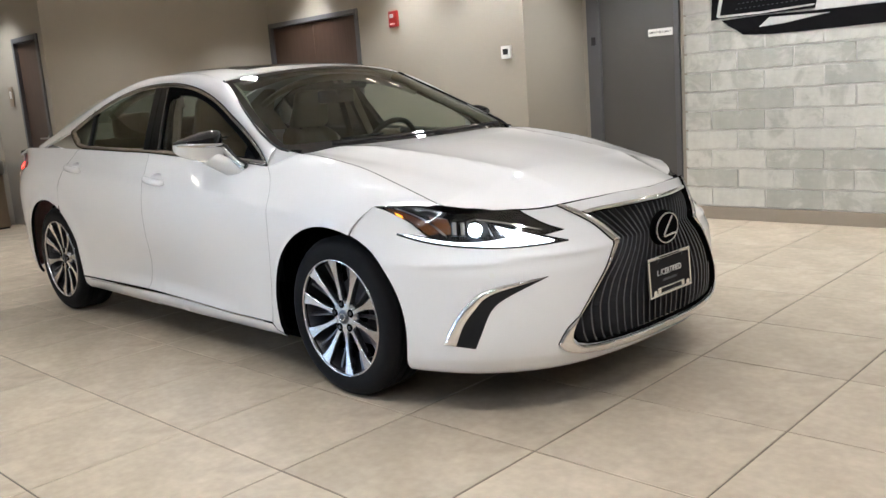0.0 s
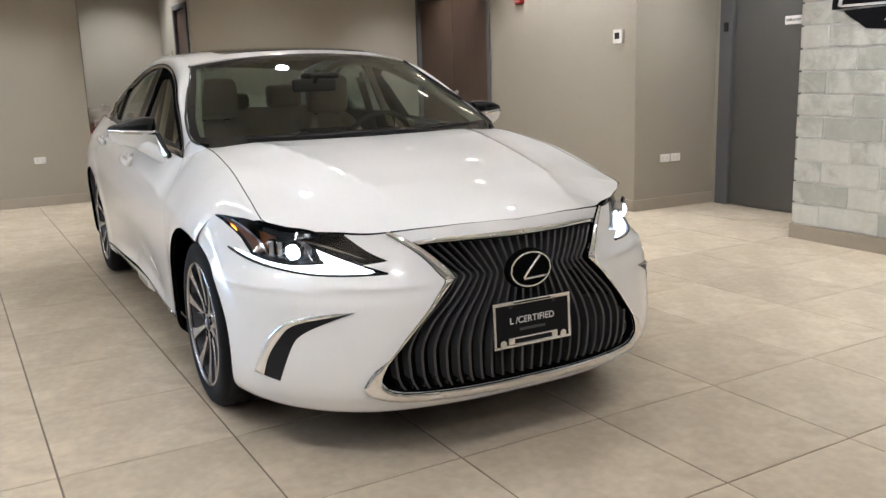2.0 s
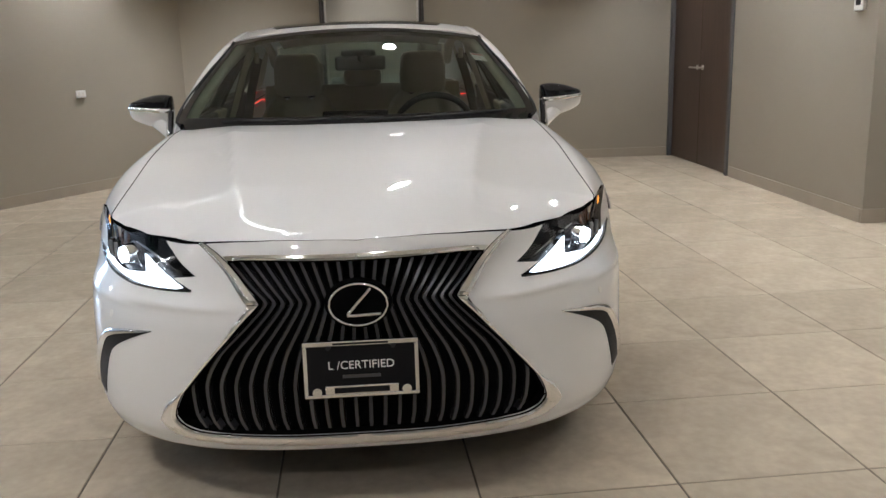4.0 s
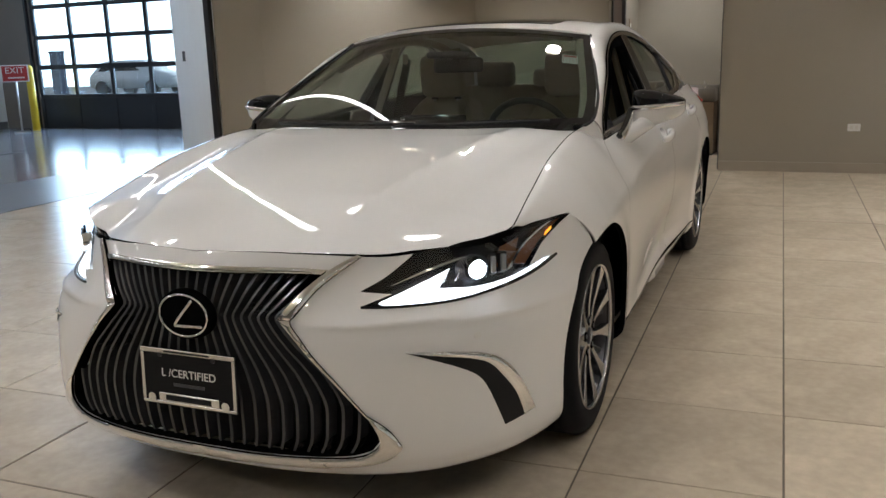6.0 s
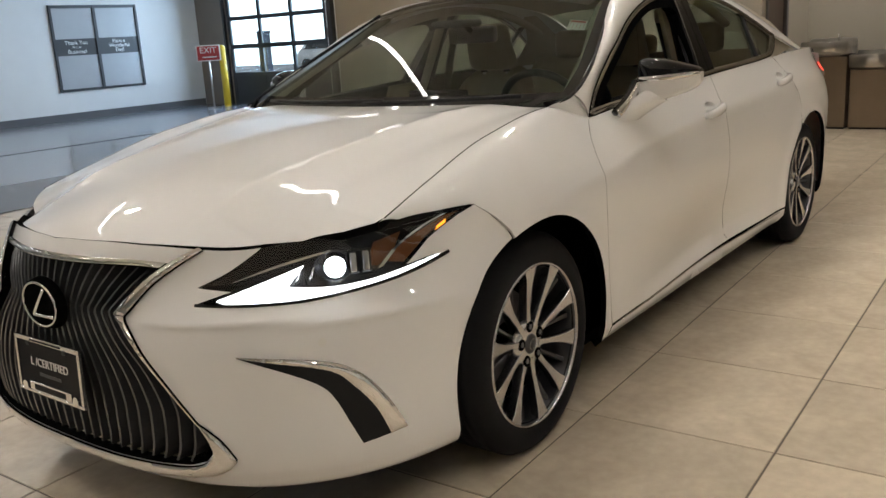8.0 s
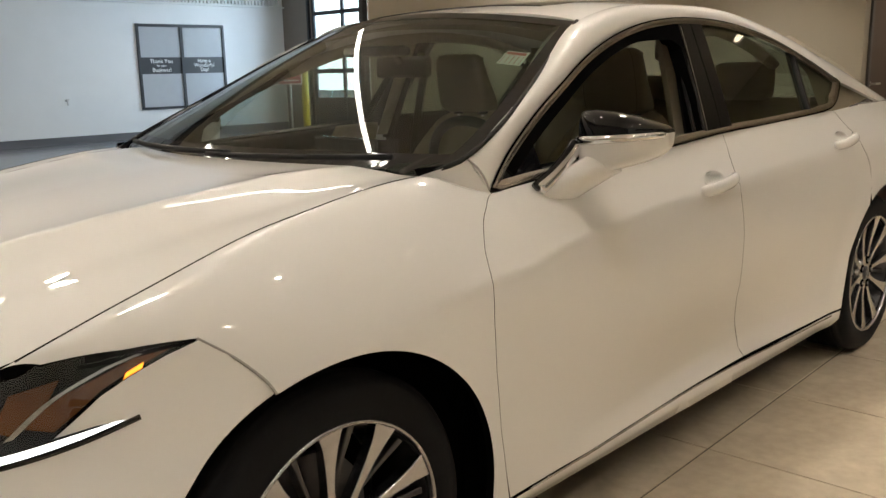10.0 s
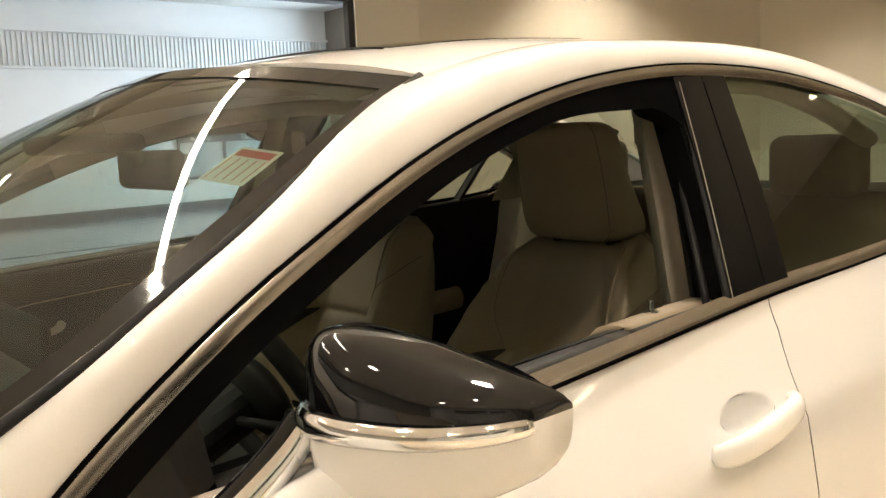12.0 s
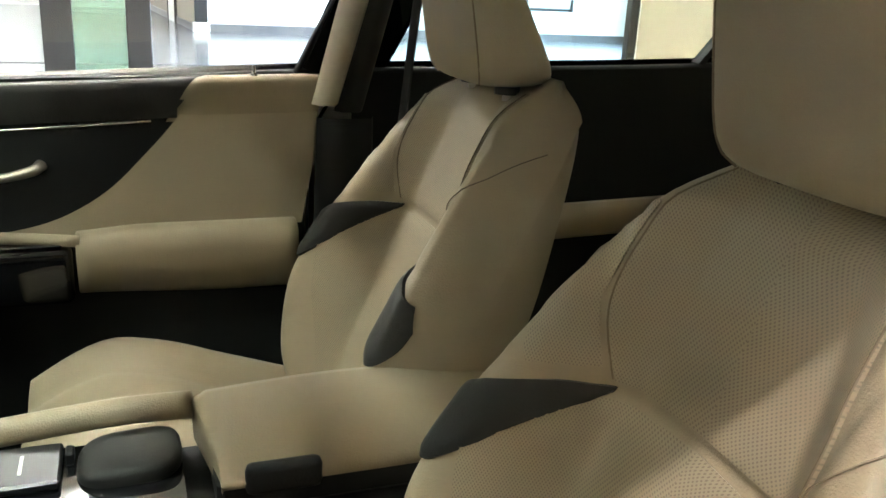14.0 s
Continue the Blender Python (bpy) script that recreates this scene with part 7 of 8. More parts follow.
def seat(s):
    st = empty("front_seat")
    st.matrix_basis = pose(0, s * SEAT_Y, 0)
    tagged(st, "beige leather front seat with black shoulder inserts", "seat", "front seats")
    bm = bmesh.new()
    rows = []
    zs = sorted(list(np.linspace(0.44, 1.02, 70)) + [0.812, 0.818, 0.822, 0.826, 0.832, 1.03, 1.038, 1.047, 1.055])
    for z in zs:
        h = seat_hw(z)
        e = smooth((z - 0.99) / 0.065)
        front = [seat_front(h * math.sin(math.pi / 2 * (-1 + 2 * k / 96)), z) for k in range(97)]
        th = 0.118 - 0.035 * e
        back = [Vector((seat_x0(z) - th + 0.04 * (k2 / 12 - 1) ** 4, h * 0.97 * (1 - 2 * k2 / 24), z)) for k2 in range(25)]
        loop = front + back
        mid = seat_x0(z) - th / 2
        loop = [Vector((mid + (p.x - mid) * (1 - 0.85 * e * e), p.y, p.z + 0.007 * e)) for p in loop]
        rows.append([bm.verts.new(p) for p in loop])
    n = len(rows[0])
    for A, B in zip(rows, rows[1:]):
        for k in range(n):
            bm.faces.new((A[k], A[(k + 1) % n], B[(k + 1) % n], B[k]))
    bm.faces.new(rows[0])
    bm.faces.new(rows[-1])
    bmesh.ops.recalc_face_normals(bm, faces=bm.faces)
    back = part("backrest", bm, M_LEATHER, st, "beige leather backrest with raised bolsters", True)
    # middle inserts
    up = [(-0.112, 1.036)] + cr([(-0.136, 1.0), (-0.143, 0.91), (-0.122, 0.832)], 5) + [(0.0, 0.836)] + cr([(0.122, 0.832), (0.143, 0.91), (0.136, 1.0)], 5) + [(0.112, 1.036), (0.0, 1.040)]
    fx = seat_face
    skin("upper_insert", [(p[0], p[1]) for p in up], fx, M_PERF, st, step=0.012, lift=0.004, flange=0.010, label="perforated beige leather insert")
    lo = [(0.126, 0.812), (0.0, 0.818), (-0.126, 0.812)] + cr([(-0.198, 0.752), (-0.175, 0.64), (-0.128, 0.50)], 5) + cr([(0.128, 0.50), (0.175, 0.64), (0.198, 0.752)], 5)
    skin("lower_insert", [(p[0], p[1]) for p in lo], fx, M_PERF, st, step=0.015, lift=0.006, flange=0.010, label="perforated beige leather insert")
    for q in (1, -1):
        wing = [(q * a, b) for a, b in [(p[0], p[1]) for p in cr([(0.122, 0.824), (0.155, 0.822), (0.200, 0.806), (0.238, 0.784)], 5)] + [(p[0], p[1]) for p in cr([(0.249, 0.752), (0.250, 0.728), (0.243, 0.709), (0.226, 0.706), (0.196, 0.731), (0.160, 0.777), (0.122, 0.818)], 5)]]
        skin("shoulder_insert", wing, fx, M_LEATHERDK, st, step=0.006, lift=0.005, flange=0.012, crown=0.004, crown_w=0.012, label="black leather shoulder insert")
        # seam piping
        edge_d = spl((0.83, 0.1232), (0.91, 0.1442), (1.0, 0.1372), (1.036, 0.113))
        pts = [lifted(q * edge_d(z), z) for z in np.linspace(0.834, 1.034, 26)]
        part("seam", tubepath(pts, 0.0010, 5), M_STITCH if s > 0 else M_THREAD, st)
        # perforated inner face of the bolster and the seam that rises over its shoulder
        bol = [(0.134, 0.842)] + cr([(0.152, 0.91), (0.146, 0.99), (0.150, 1.004), (0.172, 0.985), (0.192, 0.945), (0.200, 0.905), (0.196, 0.86), (0.180, 0.834)], 4)
        if q < 0:
            skin("bolster_insert", [(q * p[0], p[1]) for p in bol], fx, M_PERF, st, step=0.012, lift=0.0022, flange=0.005, label="perforated beige leather bolster face")
        if q > 0:
            wing_d = spl((0.862, 0.136), (0.88, 0.150), (0.91, 0.173), (0.945, 0.194), (0.972, 0.194))
            pts = [lifted(wing_d(z), z, 0.0028) for z in np.linspace(0.862, 0.972, 22)]
            part("seam", tubepath(pts, 0.0009, 5), M_STITCH if s > 0 else M_THREAD, st)
    # headrest
    hr = empty("headrest")
    hr.parent = st
    hr["label"] = "beige leather headrest on two posts"
    hx = -1.728 if s > 0 else -1.696

    def pillow(X, Y, Z):
        """A wedge, deep at the foot and thin at the top, narrower to the rear."""
        top = (Z + 1) / 2
        hw = 0.133 - 0.010 * top - 0.006 * Z * Z
        if X < 0:
            hw *= 1 - (0.06 + 0.26 * top) * abs(X)
        dep = 0.055 if X > 0 else 0.094 - 0.082 * top
        return Vector((hx + dep * X + 0.020 * Z - (0.012 * Y * Y if X > 0 else 0), hw * Y, 1.163 + 0.115 * Z))

    bm = bmesh.new()
    bmesh.ops.create_uvsphere(bm, u_segments=48, v_segments=32, radius=1.0)
    for v in bm.verts:
        f = lambda a, e: math.copysign(abs(a) ** e, a)
        v.co = pillow(f(v.co.x, 0.40), f(v.co.y, 0.34), f(v.co.z, 0.28))
    part("cushion", bm, M_LEATHER, hr, "", True)
    for q in (1, -1):
        pts = []
        for Z in np.linspace(-0.97, 0.97, 25):
            r = (1 - abs(Z) ** 7.0) ** (1 / 7)
            pts.append(pillow(0.90 * r, q * 0.84 * max(0.6, r), Z) + Vector((0.0015, 0, 0)))
        part("seam", tubepath(pts, 0.0012, 5), M_STITCH, hr)
        part("post", cyl(0.007, 0.07, pose(hx - 0.036, q * 0.068, 1.062), 12), M_STEEL, hr, "steel headrest post", True)
        part("post_guide", cyl(0.019, 0.012, pose(hx - 0.036, q * 0.068, 1.043), 16), M_DARKPL, hr)
    # cushion
    bm = bmesh.new()
    rows = []
    for k in range(23):
        t = k / 22
        x = -1.035 - 0.50 * t
        zt = 0.505 + 0.062 * math.sin(min(1, t * 3.2) * math.pi / 2) - seat_drop(t)
        ring = []
        for j in range(33):
            u = -1 + j / 16
            h = 0.262 - 0.02 * (1 - t)
            d = u * h
            z = zt + 0.042 * smooth((abs(u) - 0.5) / 0.35) * (0.4 + 0.6 * t) - 0.13 * max(0, (abs(u) - 0.86) / 0.14) ** 2 - 0.004 * bumpf(abs(u), 0.56, 0.03)
            ring.append(bm.verts.new((x, d, z)))
        ring += [bm.verts.new((x, 0.25, 0.36)), bm.verts.new((x, -0.25, 0.36))]
        rows.append(ring)
    n = len(rows[0])
    for A, B in zip(rows, rows[1:]):
        for k in range(n):
            bm.faces.new((A[k], A[(k + 1) % n], B[(k + 1) % n], B[k]))
    bm.faces.new(rows[0])
    bm.faces.new(rows[-1])
    bmesh.ops.recalc_face_normals(bm, faces=bm.faces)
    part("seat_cushion", bm, M_LEATHER, st, "beige leather seat cushion", True)
    part("seat_base", box(-1.55, -1.06, -0.24, 0.24, 0.22, 0.37, 0.02), M_MATTE, st, "black plastic seat base")
    part("side_lever", box(-1.62, -1.50, 0.262, 0.276, 0.42, 0.46, 0.006), M_MATTE, st)
    return st


for s in SIDES:
    seat(s)

# rear bench
rb_ = empty("rear_bench")
tagged(rb_, "beige leather rear bench with three headrests", "seat")
bm = bmesh.new()
rows = []
for k in range(12):
    t = k / 11
    z = 0.45 + 0.62 * t
    x = -2.42 - 0.20 * t
    ring = []
    for j in range(31):
        y = -0.64 + 1.28 * j / 30
        dd = 0.03 * (bumpf(abs(y), 0.16, 0.06) + bumpf(abs(y), 0.58, 0.06)) - 0.05 * max(0, (t - 0.9) / 0.1) ** 2
        ring.append(bm.verts.new((x + dd, y, z)))
    ring += [bm.verts.new((x - 0.12, 0.64, z)), bm.verts.new((x - 0.12, -0.64, z))]
    rows.append(ring)
n = len(rows[0])
for A, B in zip(rows, rows[1:]):
    for k in range(n):
        bm.faces.new((A[k], A[(k + 1) % n], B[(k + 1) % n], B[k]))
bm.faces.new(rows[-1])
bmesh.ops.recalc_face_normals(bm, faces=bm.faces)
part("backrest", bm, M_LEATHER, rb_, "", True)
part("seat_cushion", box(-2.46, -1.98, -0.64, 0.64, 0.34, 0.53, 0.05, seg=3), M_LEATHER, rb_, "", True)
for y in (-0.38, 0.0, 0.38):
    part("headrest", box(-2.72, -2.62, y - 0.125, y + 0.125, 1.06, 1.22 if y else 1.17, 0.035, seg=3), M_LEATHER, rb_, "beige leather rear headrest", True)
part("parcel_shelf", box(-3.3, -2.66, -0.6, 0.6, 1.02, 1.05, 0.01), M_MATTE, car, "black parcel shelf")

# console and armrest
con = empty("console")
con.parent = car
con["label"] = "centre console with beige armrest and black top"
part("tunnel", box(-1.72, -0.60, -0.115, 0.105, 0.25, 0.625, 0.01), M_MATTE, con, "black console body")
part("bin", box(-1.66, -1.275, -0.10, 0.053, 0.625, 0.668, 0.008), M_MATTE, con, "black storage bin")
bm = bmesh.new()
rows = []
for k in range(25):
    t = k / 24
    x = -1.262 - 0.40 * t
    zt = 0.700 - 0.004 * t + 0.012 * math.sin(math.pi * t)
    y0, y1 = -0.125, 0.050
    ends = smooth(t / 0.04) * smooth((1 - t) / 0.08)
    sec = [(y0 + 0.01, 0.630), (y0 + 0.002, 0.66), (y0, zt - 0.022), (y0 + 0.008, zt - 0.007), (y0 + 0.03, zt), (-0.02, zt + 0.002), (y1 - 0.05, zt - 0.001), (y1 - 0.022, zt - 0.008), (y1 - 0.006, zt - 0.018), (y1 + 0.006, zt - 0.030), (y1 + 0.010, 0.668), (y1 + 0.006, 0.660)]
    rows.append([bm.verts.new((x - (0.02 * (y - y0) / 0.2 if k == 0 else 0.0), y, 0.63 + (z - 0.63) * (0.86 + 0.14 * ends))) for y, z in sec])
for A, B in zip(rows, rows[1:]):
    for k in range(len(A) - 1):
        bm.faces.new((A[k], A[k + 1], B[k + 1], B[k]))
bm.faces.new(rows[0])
bm.faces.new(rows[-1])
bmesh.ops.recalc_face_normals(bm, faces=bm.faces)
part("armrest_lid", bm, M_LEATHER, con, "beige leather armrest lid", True)
part("latch", box(-1.388, -1.304, 0.046, 0.066, 0.652, 0.688, 0.008, seg=2), M_MATTE, con, "black lid latch", True)
bm = tubepath(cr([(-1.262, -0.112, 0.680), (-1.17, -0.128, 0.672), (-1.05, -0.136, 0.658), (-0.85, -0.140, 0.635)], 6), lambda t: 0.017, 12, squash=1.0)
part("side_trim", bm, M_LEATHER, con, "beige leather console edge", True)
bm = tubepath(cr([(-1.250, 0.090, 0.640), (-1.20, 0.102, 0.628), (-1.05, 0.112, 0.618), (-0.85, 0.115, 0.61)], 6), 0.012, 10)
part("side_trim", bm, M_SATIN, con, "satin console edge", True)
part("top_plate", prism([(-1.245, 0.085), (-1.245, -0.112), (-0.80, -0.118), (-0.80, 0.10)], 0.625, 0.640), M_GLOSS, con, "gloss black console top")
pad = bmesh.new()
bmesh.ops.create_uvsphere(pad, u_segments=28, v_segments=16, radius=1.0)
for v in pad.verts:
    f = lambda a: math.copysign(abs(a) ** 0.6, a)
    v.co = Vector((-1.188 + 0.058 * f(v.co.x), -0.062 + 0.050 * f(v.co.y), 0.642 + (0.022 if v.co.z > 0 else 0.01) * f(v.co.z) - 0.006 * v.co.x))
part("palm_rest", pad, M_LEATHERDK, con, "black padded palm rest", True)
part("touch_pad", box(-1.115, -1.0, -0.108, -0.022, 0.640, 0.652, 0.003), M_ALLOYDK, con, "grey touch pad")
part("pad_button", box(-1.128, -1.118, -0.092, -0.070, 0.640, 0.656, 0.002), M_MATTE, con)
part("pad_mark", box(-1.075, -1.071, -0.085, -0.045, 0.652, 0.6524), M_WHITE, con)
# solid black disc stands for the dark inside of a cup holder
part("cup_well", cyl(0.042, 0.02, pose(-1.05, 0.045, 0.640), 24), M_UNDER, con)

# dashboard, wheel, mirror
dash = empty("dashboard")
dash.parent = car
dash["label"] = "dark dashboard with a steering wheel"
bm = bmesh.new()
rows = []
for j in range(33):
    y = -0.74 + 1.48 * j / 32
    hump = 0.045 * bumpf(y, 0.36, 0.17)
    sec = [(-0.40, 0.90), (-0.52, 0.935), (-0.66, 0.945 + 0.4 * hump), (-0.76, 0.945 + hump), (-0.81, 0.925 + hump), (-0.83, 0.89), (-0.82, 0.80), (-0.86, 0.76), (-0.84, 0.66), (-0.78, 0.50), (-0.70, 0.35)]
    rows.append([bm.verts.new((x, y, z)) for x, z in sec])
for A, B in zip(rows, rows[1:]):
    for k in range(len(A) - 1):
        bm.faces.new((A[k], A[k + 1], B[k + 1], B[k]))
bmesh.ops.recalc_face_normals(bm, faces=bm.faces)
part("dash_top", bm, M_LEATHERDK, dash, "black leather dashboard", True)
part("dash_strip", box(-0.845, -0.83, -0.70, 0.05, 0.80, 0.835, 0.004), M_LEATHER, dash, "beige dashboard strip")
part("screen", box(-0.80, -0.785, -0.17, 0.13, 0.93, 1.02, 0.006), M_GLOSS, dash, "wide black display")
sw = empty("steering_wheel")
sw.parent = dash
sw.matrix_basis = pose(-1.005, 0.355, 0.905, 0, -66, 0)
ring = [(0.182 * math.cos(a), 0.188 * math.sin(a), 0) for a in np.linspace(0, 2 * math.pi, 49)[:-1]]
part("rim", tubepath(ring, 0.0155, 10, closed=True), M_LEATHERDK, sw, "black leather wheel rim", True)
bm = bmesh.new()
bmesh.ops.create_uvsphere(bm, u_segments=24, v_segments=12, radius=1.0, matrix=Matrix.Diagonal((0.075, 0.085, 0.028, 1)))
part("boss", bm, M_LEATHERDK, sw, "black wheel boss", True)
for a, b in (((-0.02, 0.07, 0), (-0.02, 0.178, 0)), ((-0.02, -0.07, 0), (-0.02, -0.178, 0)), ((-0.06, 0, 0), (-0.175, 0, 0))):
    part("spoke", tubepath([a, b], 0.017, 8, squash=0.5), M_LEATHERDK, sw, "", True)
for q in (1, -1):
    part("spoke_trim", tubepath([(-0.005, q * 0.085, 0.014), (0.0, q * 0.15, 0.014)], 0.007, 8, squash=0.5), M_SATIN, sw, "satin spoke trim", True)
part("column", cyl(0.04, 0.2, pose(0, 0, -0.11), 16), M_MATTE, sw)
part("stalk", tubepath([(0.0, 0.03, -0.05), (0.03, 0.17, -0.05)], 0.007, 8), M_MATTE, sw, "", True)
rv = empty("interior_mirror")
rv.parent = car
part("housing", box(-1.035, -1.005, -0.11, 0.13, 1.195, 1.262, 0.014, seg=3), M_MATTE, rv, "black interior mirror housing", True)
part("mirror_glass", box(-1.039, -1.035, -0.10, 0.12, 1.203, 1.254), M_CHROME, rv)
part("stem", tubepath([(-1.005, 0.01, 1.245), (-0.95, 0.01, 1.285)], 0.012, 8), M_MATTE, rv, "", True)
part("sensor_pod", box(-0.99, -0.84, -0.075, 0.085, 1.262, 1.292, 0.012, seg=2), M_MATTE, rv, "black sensor pod", True)
# paper on the windscreen
wp = empty("window_sheet")
wp.parent = car
wp["label"] = "white paper sheet with red print inside the windscreen"


def sheet(name, u0, u1, v0, v1, off, material):
    bm = bmesh.new()
    vs = [bm.verts.new(windscreen(u, v) - Vector((0.45, 0, 0.89)) * off) for u, v in ((u0, v0), (u1, v0), (u1, v1), (u0, v1))]
    bm.faces.new(vs)
    return part(name, bm, material, wp)


sheet("paper", 0.812, 0.907, 0.665, 0.755, 0.006, M_PAPER)
for k in range(5):
    sheet("print_line", 0.820 + k * 0.019, 0.8225 + k * 0.019, 0.672, 0.725, 0.0055, M_REDINK)
sheet("print_block", 0.819, 0.900, 0.730, 0.748, 0.0055, M_REDINK)
# wipers at the cowl
for y0, y1 in ((-0.52, 0.10), (0.02, 0.58)):
    pts = [windscreen(y / 0.70, 0.075 + 0.02 * (y - y0)) + Vector((0.012, 0, 0.02)) for y in np.linspace(y0, y1, 10)]
    part("wiper", tubepath(pts, 0.008, 6), M_MATTE, car, "black wiper arm", True)

# door linings, pillars, headliner, floor
for s in SIDES:
    door, rdoor = parents[s]

    def lining(x, z):
        return Vector((x, 0.742 - 0.02 * smooth((0.62 - z) / 0.3) + 0.012 * smooth((z - 0.9) / 0.1), z))

    def inner_skin(name, pts, fn, material, par, label="", lift=0.0):
        """A lining sheet with its face turned to the cabin."""
        ob = skin(name, pts, fn, material, par, step=0.04, lift=-lift, flange=0, sides=(s,), label=label)
        return ob

    inner_skin("lining", [(-0.55, 0.30), (-0.55, 0.975), (-1.10, 0.992), (-1.56, 1.004), (-1.53, 0.80), (-1.52, 0.30)], lining, M_LINING, door, "black door lining")
    beige = [(p[0], p[1]) for p in cr([(-1.357, 0.997), (-1.312, 0.945), (-1.238, 0.862), (-1.16, 0.788), (-1.06, 0.738), (-0.92, 0.715)], 5)] + [(-0.92, 0.69), (-1.10, 0.70), (-1.52, 0.72), (-1.545, 0.85), (-1.555, 1.003)]
    inner_skin("lining_panel", beige, lining, M_LEATHER, door, "beige leather door panel", lift=0.006)
    # armrest
    bm = bmesh.new()
    rows = []
    for x in np.linspace(-1.112, -1.505, 16):
        w = 0.045 * smooth((-0.70 - x) / 0.25) + 0.012
        zt = 0.715 + 0.012 * smooth((-1.05 - x) / 0.2) + 0.004
        zb = 0.60 - 0.012 * smooth((-1.1 - x) / 0.3)
        sec = [(0.745, zt), (0.742 - w * 0.6, zt + 0.004), (0.742 - w, zt - 0.012), (0.740 - w, zt - 0.04), (0.742 - w * 0.7, zb + 0.02), (0.745, zb)]
        rows.append([bm.verts.new((x, y, z)) for y, z in sec])
    for A, B in zip(rows, rows[1:]):
        for k in range(len(A) - 1):
            bm.faces.new((A[k], A[k + 1], B[k + 1], B[k]))
    bm.faces.new(rows[0])
    bm.faces.new(rows[-1])
    bmesh.ops.recalc_face_normals(bm, faces=bm.faces)
    part("armrest", mirrored(bm, s), M_LEATHER, door, "beige leather door armrest", True)
    part("armrest_front", mirrored(box(-1.105, -0.74, 0.686, 0.745, 0.60, 0.705, 0.014, seg=3), s), M_GLOSS, door, "gloss black front of the armrest", True)
    part("armrest_strip", mirrored(tubepath(cr([(-1.12, 0.700, 0.714), (-1.0, 0.712, 0.722), (-0.85, 0.725, 0.728), (-0.72, 0.735, 0.728)], 4), 0.014, 8, squash=0.8), s), M_LEATHER, door, "beige leather strip", True)
    part("switch_panel", mirrored(box(-1.09, -0.75, 0.690, 0.712, 0.705, 0.712, 0.003), s), M_GLOSS, door, "gloss black switch panel")
    part("inner_handle", mirrored(tubepath(cr([(-0.93, 0.735, 0.822), (-1.0, 0.722, 0.826), (-1.05, 0.718, 0.838), (-1.065, 0.735, 0.845)], 4), lambda t: 0.006 + 0.005 * t, 10), s), M_DARKCHROME, door, "satin inner handle", True)
    part("lining_line", mirrored(tubepath([(-0.75, 0.738, 0.878), (-1.0, 0.738, 0.905), (-1.25, 0.738, 0.920)], 0.002, 6), s), M_SATIN, door)
    # top pad of the door
    pad_z = spl((-1.56, 1.004), (-1.24, 0.994), (-0.62, 0.966))

    def top_pad(x0, x1, sec, slant, material, label, rake=0.0):
        bm = bmesh.new()
        rows = []
        for k in range(17):
            x = x0 + (x1 - x0) * k / 16
            e = 1 - 0.5 * max(0, (k - 14) / 2) if slant else 1
            rk = 0.85 * (rake if k == (0 if slant else 16) else 0)
            rows.append([bm.verts.new((x - (slant * (y - 0.73) if k == 0 else 0) - rk * min(0, dz), y, pad_z(x) + dz * e if dz > 0 else pad_z(x) + dz)) for y, dz in sec])
        for A, B in zip(rows, rows[1:]):
            for k in range(len(A) - 1):
                bm.faces.new((A[k], A[k + 1], B[k + 1], B[k]))
        bm.faces.new(rows[0])
        bm.faces.new(rows[-1])
        bmesh.ops.recalc_face_normals(bm, faces=bm.faces)
        return part("top_pad", mirrored(bm, s), material, door, label, True)

    top_pad(-1.34, -1.56, [(0.760, -0.05), (0.758, -0.004), (0.764, 0.0), (0.769, 0.0), (0.774, -0.003), (0.777, -0.009), (0.778, -0.04), (0.772, -0.05)], 0, M_LEATHERDK, "black door top edge")
    top_pad(-0.62, -1.34, [(0.738, -0.07), (0.729, -0.05), (0.729, -0.016), (0.732, -0.006), (0.739, -0.001), (0.752, 0.0), (0.768, 0.0), (0.774, -0.003), (0.777, -0.009), (0.778, -0.04), (0.772, -0.07)], 0, M_LEATHERDK, "black door top pad", 1.0)
    top_pad(-1.332, -1.553, [(0.745, -0.085), (0.734, -0.05), (0.723, -0.022), (0.720, -0.008), (0.724, 0.001), (0.732, 0.003), (0.752, 0.003), (0.758, 0.0015), (0.762, -0.003), (0.762, -0.03), (0.75, -0.055)], 0.8, M_LEATHER, "beige door top pad", 1.0)
    bm = cyl(0.004, 0.016, pose(-1.432, 0.738, 1.013), 12)
    cyl(0.011, 0.003, pose(-1.432, 0.738, 1.0045), 14, bm=bm)
    part("lock_pin", mirrored(bm, s), M_SATIN, door, "bright lock pin")
    # rear door lining
    inner_skin("lining", [(-1.60, 0.30), (-1.62, 1.006), (-2.5, 1.03), (-2.62, 1.06), (-2.45, 0.5), (-2.40, 0.30)], lining, M_LINING, rdoor, "black rear door lining")
    bm = tubepath([(-1.70, 0.728, 0.70), (-2.0, 0.712, 0.70), (-2.35, 0.715, 0.71)], 0.030, 10, squash=1.3)
    part("armrest", mirrored(bm, s), M_LEATHER, rdoor, "beige rear door armrest", True)
    # B pillar inside, belt and buckle loop
    def pillar(z0, z1, x0, x1, y0, y1, w0, w1):
        bm = bmesh.new()
        rows = []
        for k in range(9):
            t = k / 8
            z, x, y, w = z0 + (z1 - z0) * t, x0 + (x1 - x0) * t, y0 + (y1 - y0) * t, w0 + (w1 - w0) * t
            rows.append([bm.verts.new(p) for p in ((x + w / 2, y + 0.02, z), (x + w / 2 - 0.012, y - 0.006, z), (x - w / 2 + 0.012, y - 0.006, z), (x - w / 2, y + 0.02, z))])
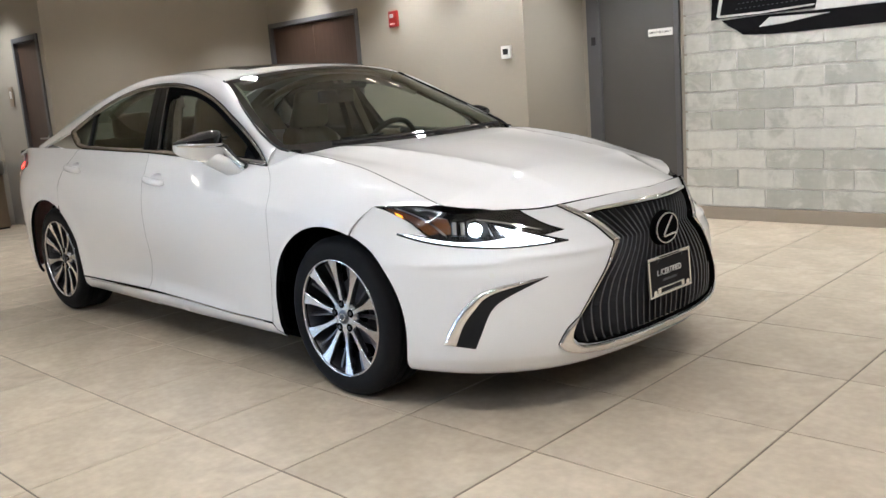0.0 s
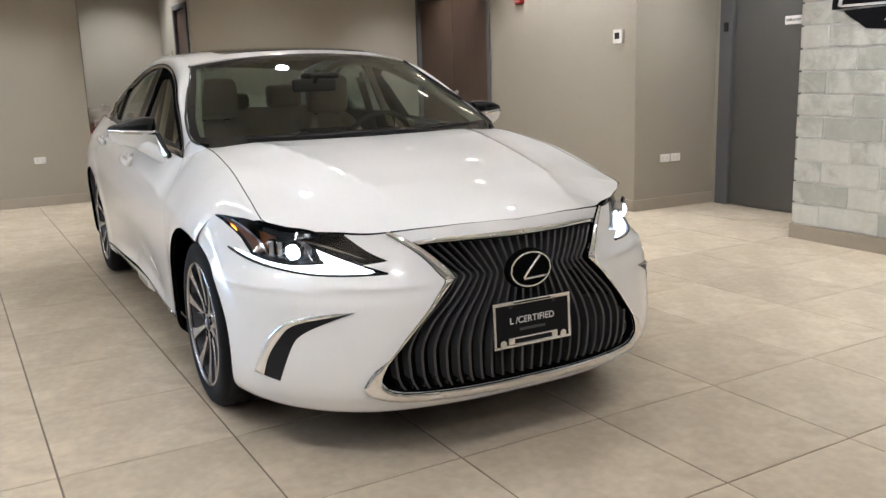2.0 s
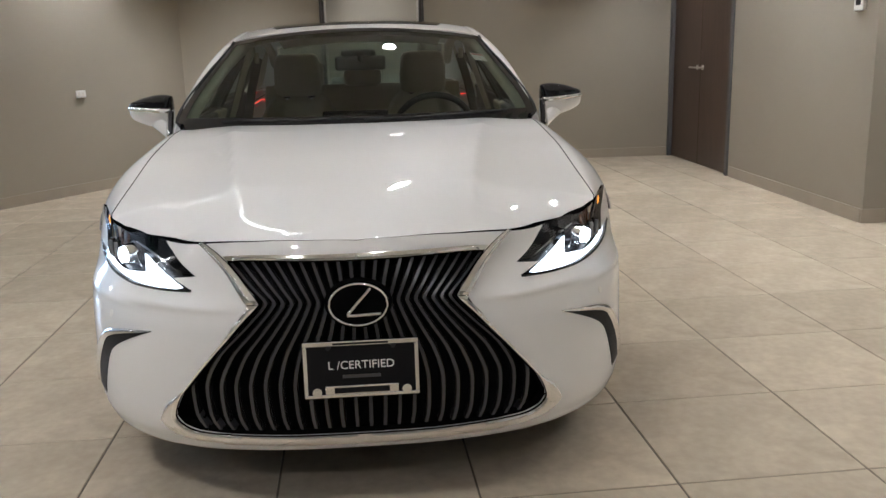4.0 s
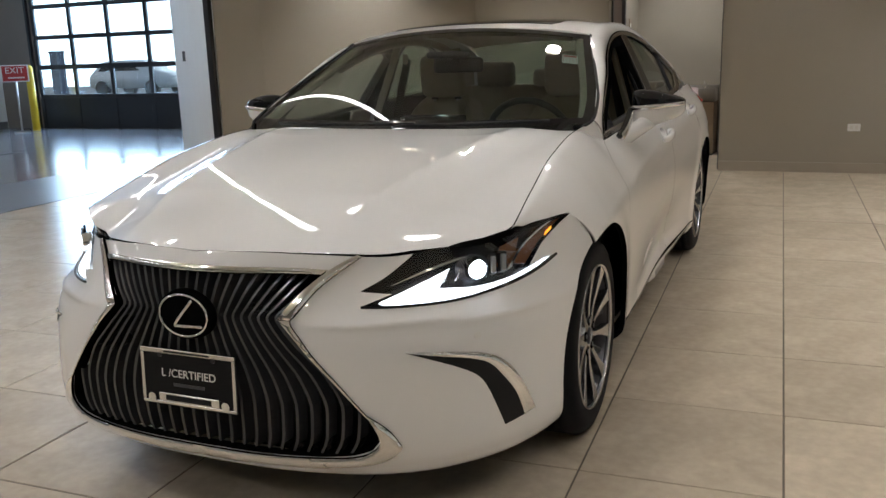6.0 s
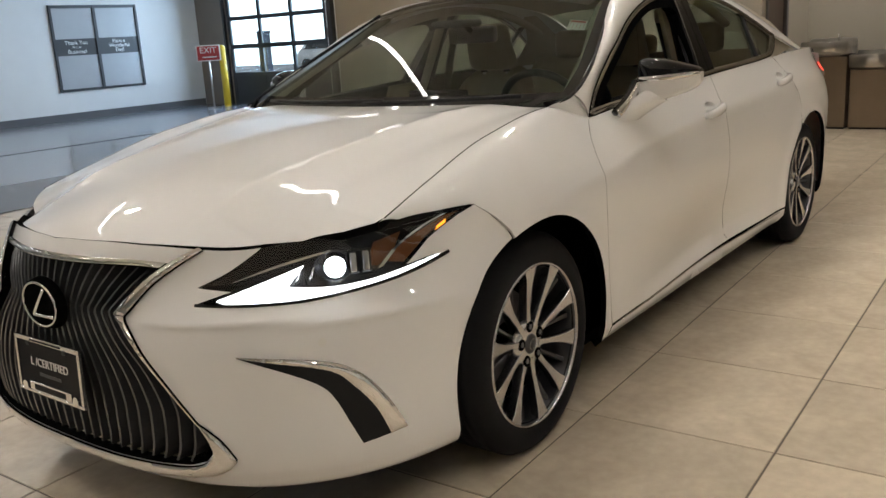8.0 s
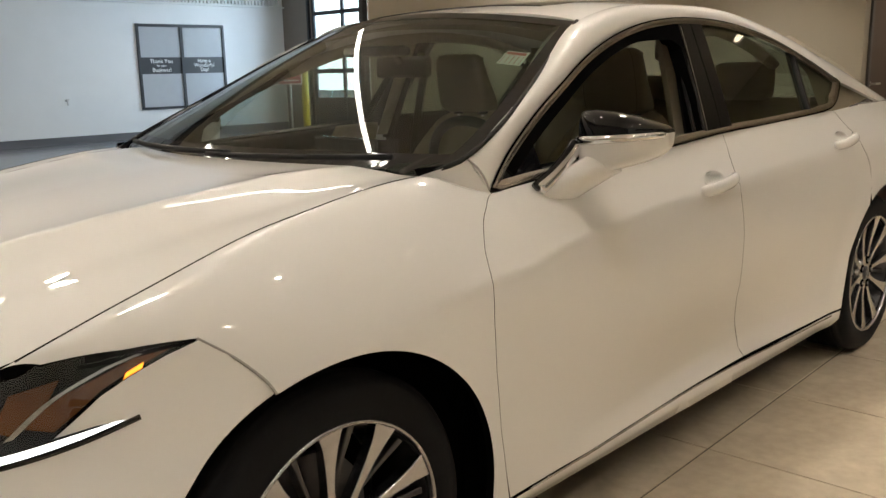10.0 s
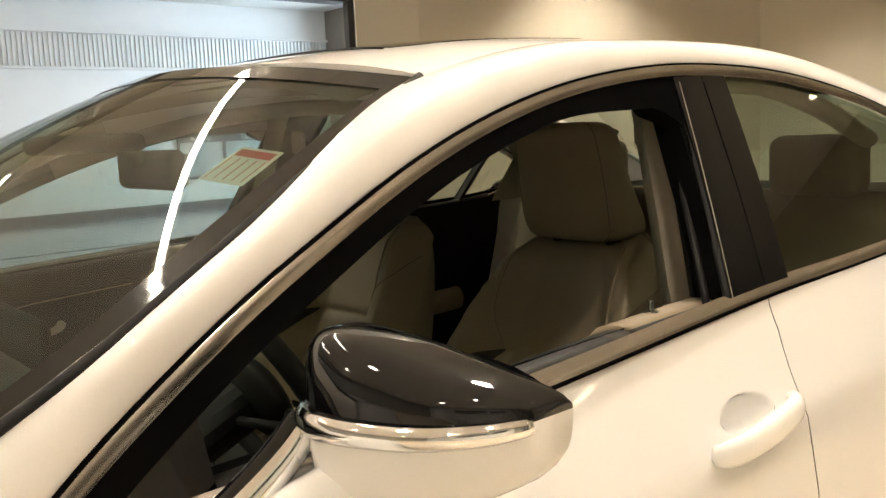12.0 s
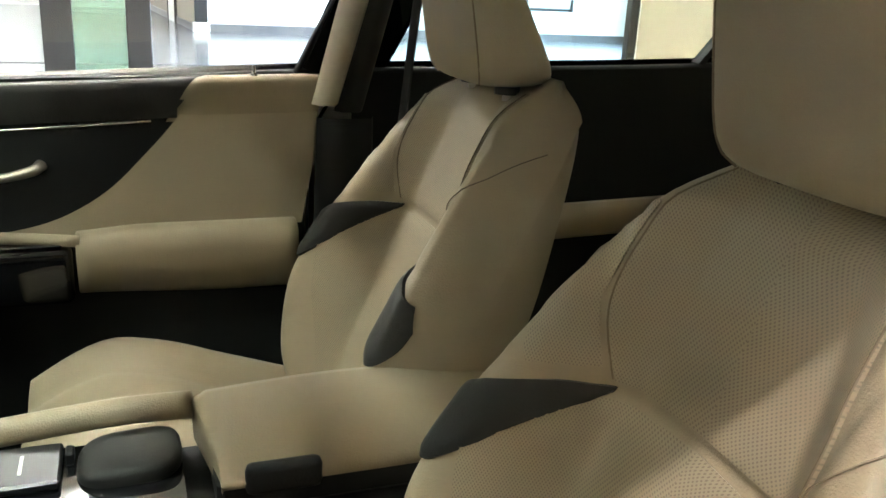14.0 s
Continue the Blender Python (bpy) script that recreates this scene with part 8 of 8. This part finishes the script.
        for A, B in zip(rows, rows[1:]):
            for k in range(3):
                bm.faces.new((A[k], A[k + 1], B[k + 1], B[k]))
        bmesh.ops.recalc_face_normals(bm, faces=bm.faces)
        return bm

    part("pillar_lining", mirrored(pillar(0.955, 1.33, -1.558, -1.630, 0.690, 0.572, 0.050, 0.056), s), M_LINER, car, "beige pillar lining", True)
    part("pillar_strip", mirrored(pillar(0.94, 1.33, -1.606, -1.676, 0.704, 0.586, 0.056, 0.050), s), M_MATTE, car, "black strip behind the pillar lining", True)
    part("pillar_lining", mirrored(pillar(0.30, 0.93, -1.60, -1.60, 0.715, 0.700, 0.13, 0.11), s), M_MATTE, car, "black lower pillar lining", True)
    bm = tubepath([(-1.692, 0.555, 1.26), (-1.690, 0.60, 1.10), (-1.685, 0.64, 0.90), (-1.68, 0.67, 0.5)], 0.024, 8, squash=0.12)
    part("seat_belt", mirrored(bm, s), M_LEATHERDK, car, "black seat belt", True)
    part("belt_loop", mirrored(box(-1.685, -1.645, 0.548, 0.572, 1.23, 1.29, 0.008), s), M_LINER, car)
    # A pillar inside
    pts = [Vector((x, rail_y(x) - 0.035, rail_z(x) - 0.030)) for x in np.linspace(-0.50, -1.15, 12)]
    part("pillar_lining", mirrored(tubepath(pts, 0.030, 8, squash=0.7), s), M_LINER, car, "beige windscreen pillar lining", True)
    pts = [Vector((x, min(glass_y(dlo_top_z(x)) - 0.03, rail_y(x) + 0.01), min(dlo_top_z(x), rail_z(x)) - 0.012)) for x in np.linspace(-1.05, -2.55, 20)]
    part("roof_lining_edge", mirrored(tubepath(pts, 0.026, 8, squash=0.8), s), M_LINER, car, "beige roof lining edge", True)
    # C pillar inside
    skin("pillar_lining", [(-2.56, 1.02), (-2.80, 1.02), (-3.2, 1.06), (-3.0, 1.20), (-2.62, 1.32), (-2.44, 1.31), (-2.60, 1.17)], lambda x, z: Vector((x, glass_y(z) - 0.045, z)), M_LINER, car, step=0.06, flange=0, sides=(s,), label="beige rear pillar lining")

hl_out = [(-1.08, -0.52), (-1.08, 0.52), (-1.5, 0.50), (-2.6, 0.50), (-2.7, 0.3), (-2.7, -0.3), (-2.6, -0.50), (-1.5, -0.50)]
skin("headliner", hl_out, lambda x, y: roof(x, y) - Vector((0, 0, 0.035)), M_LINER, car, step=0.08, flange=0, label="beige cloth headliner")
part("cabin_floor", box(-2.75, -0.46, -0.74, 0.74, 0.215, 0.24), M_CARPET, car, "black carpet")
for s in SIDES:
    part("inner_sill", mirrored(box(-2.6, -0.5, 0.745, 0.80, 0.22, 0.40, 0.01), s), M_UNDER, car, "dark inner sill")
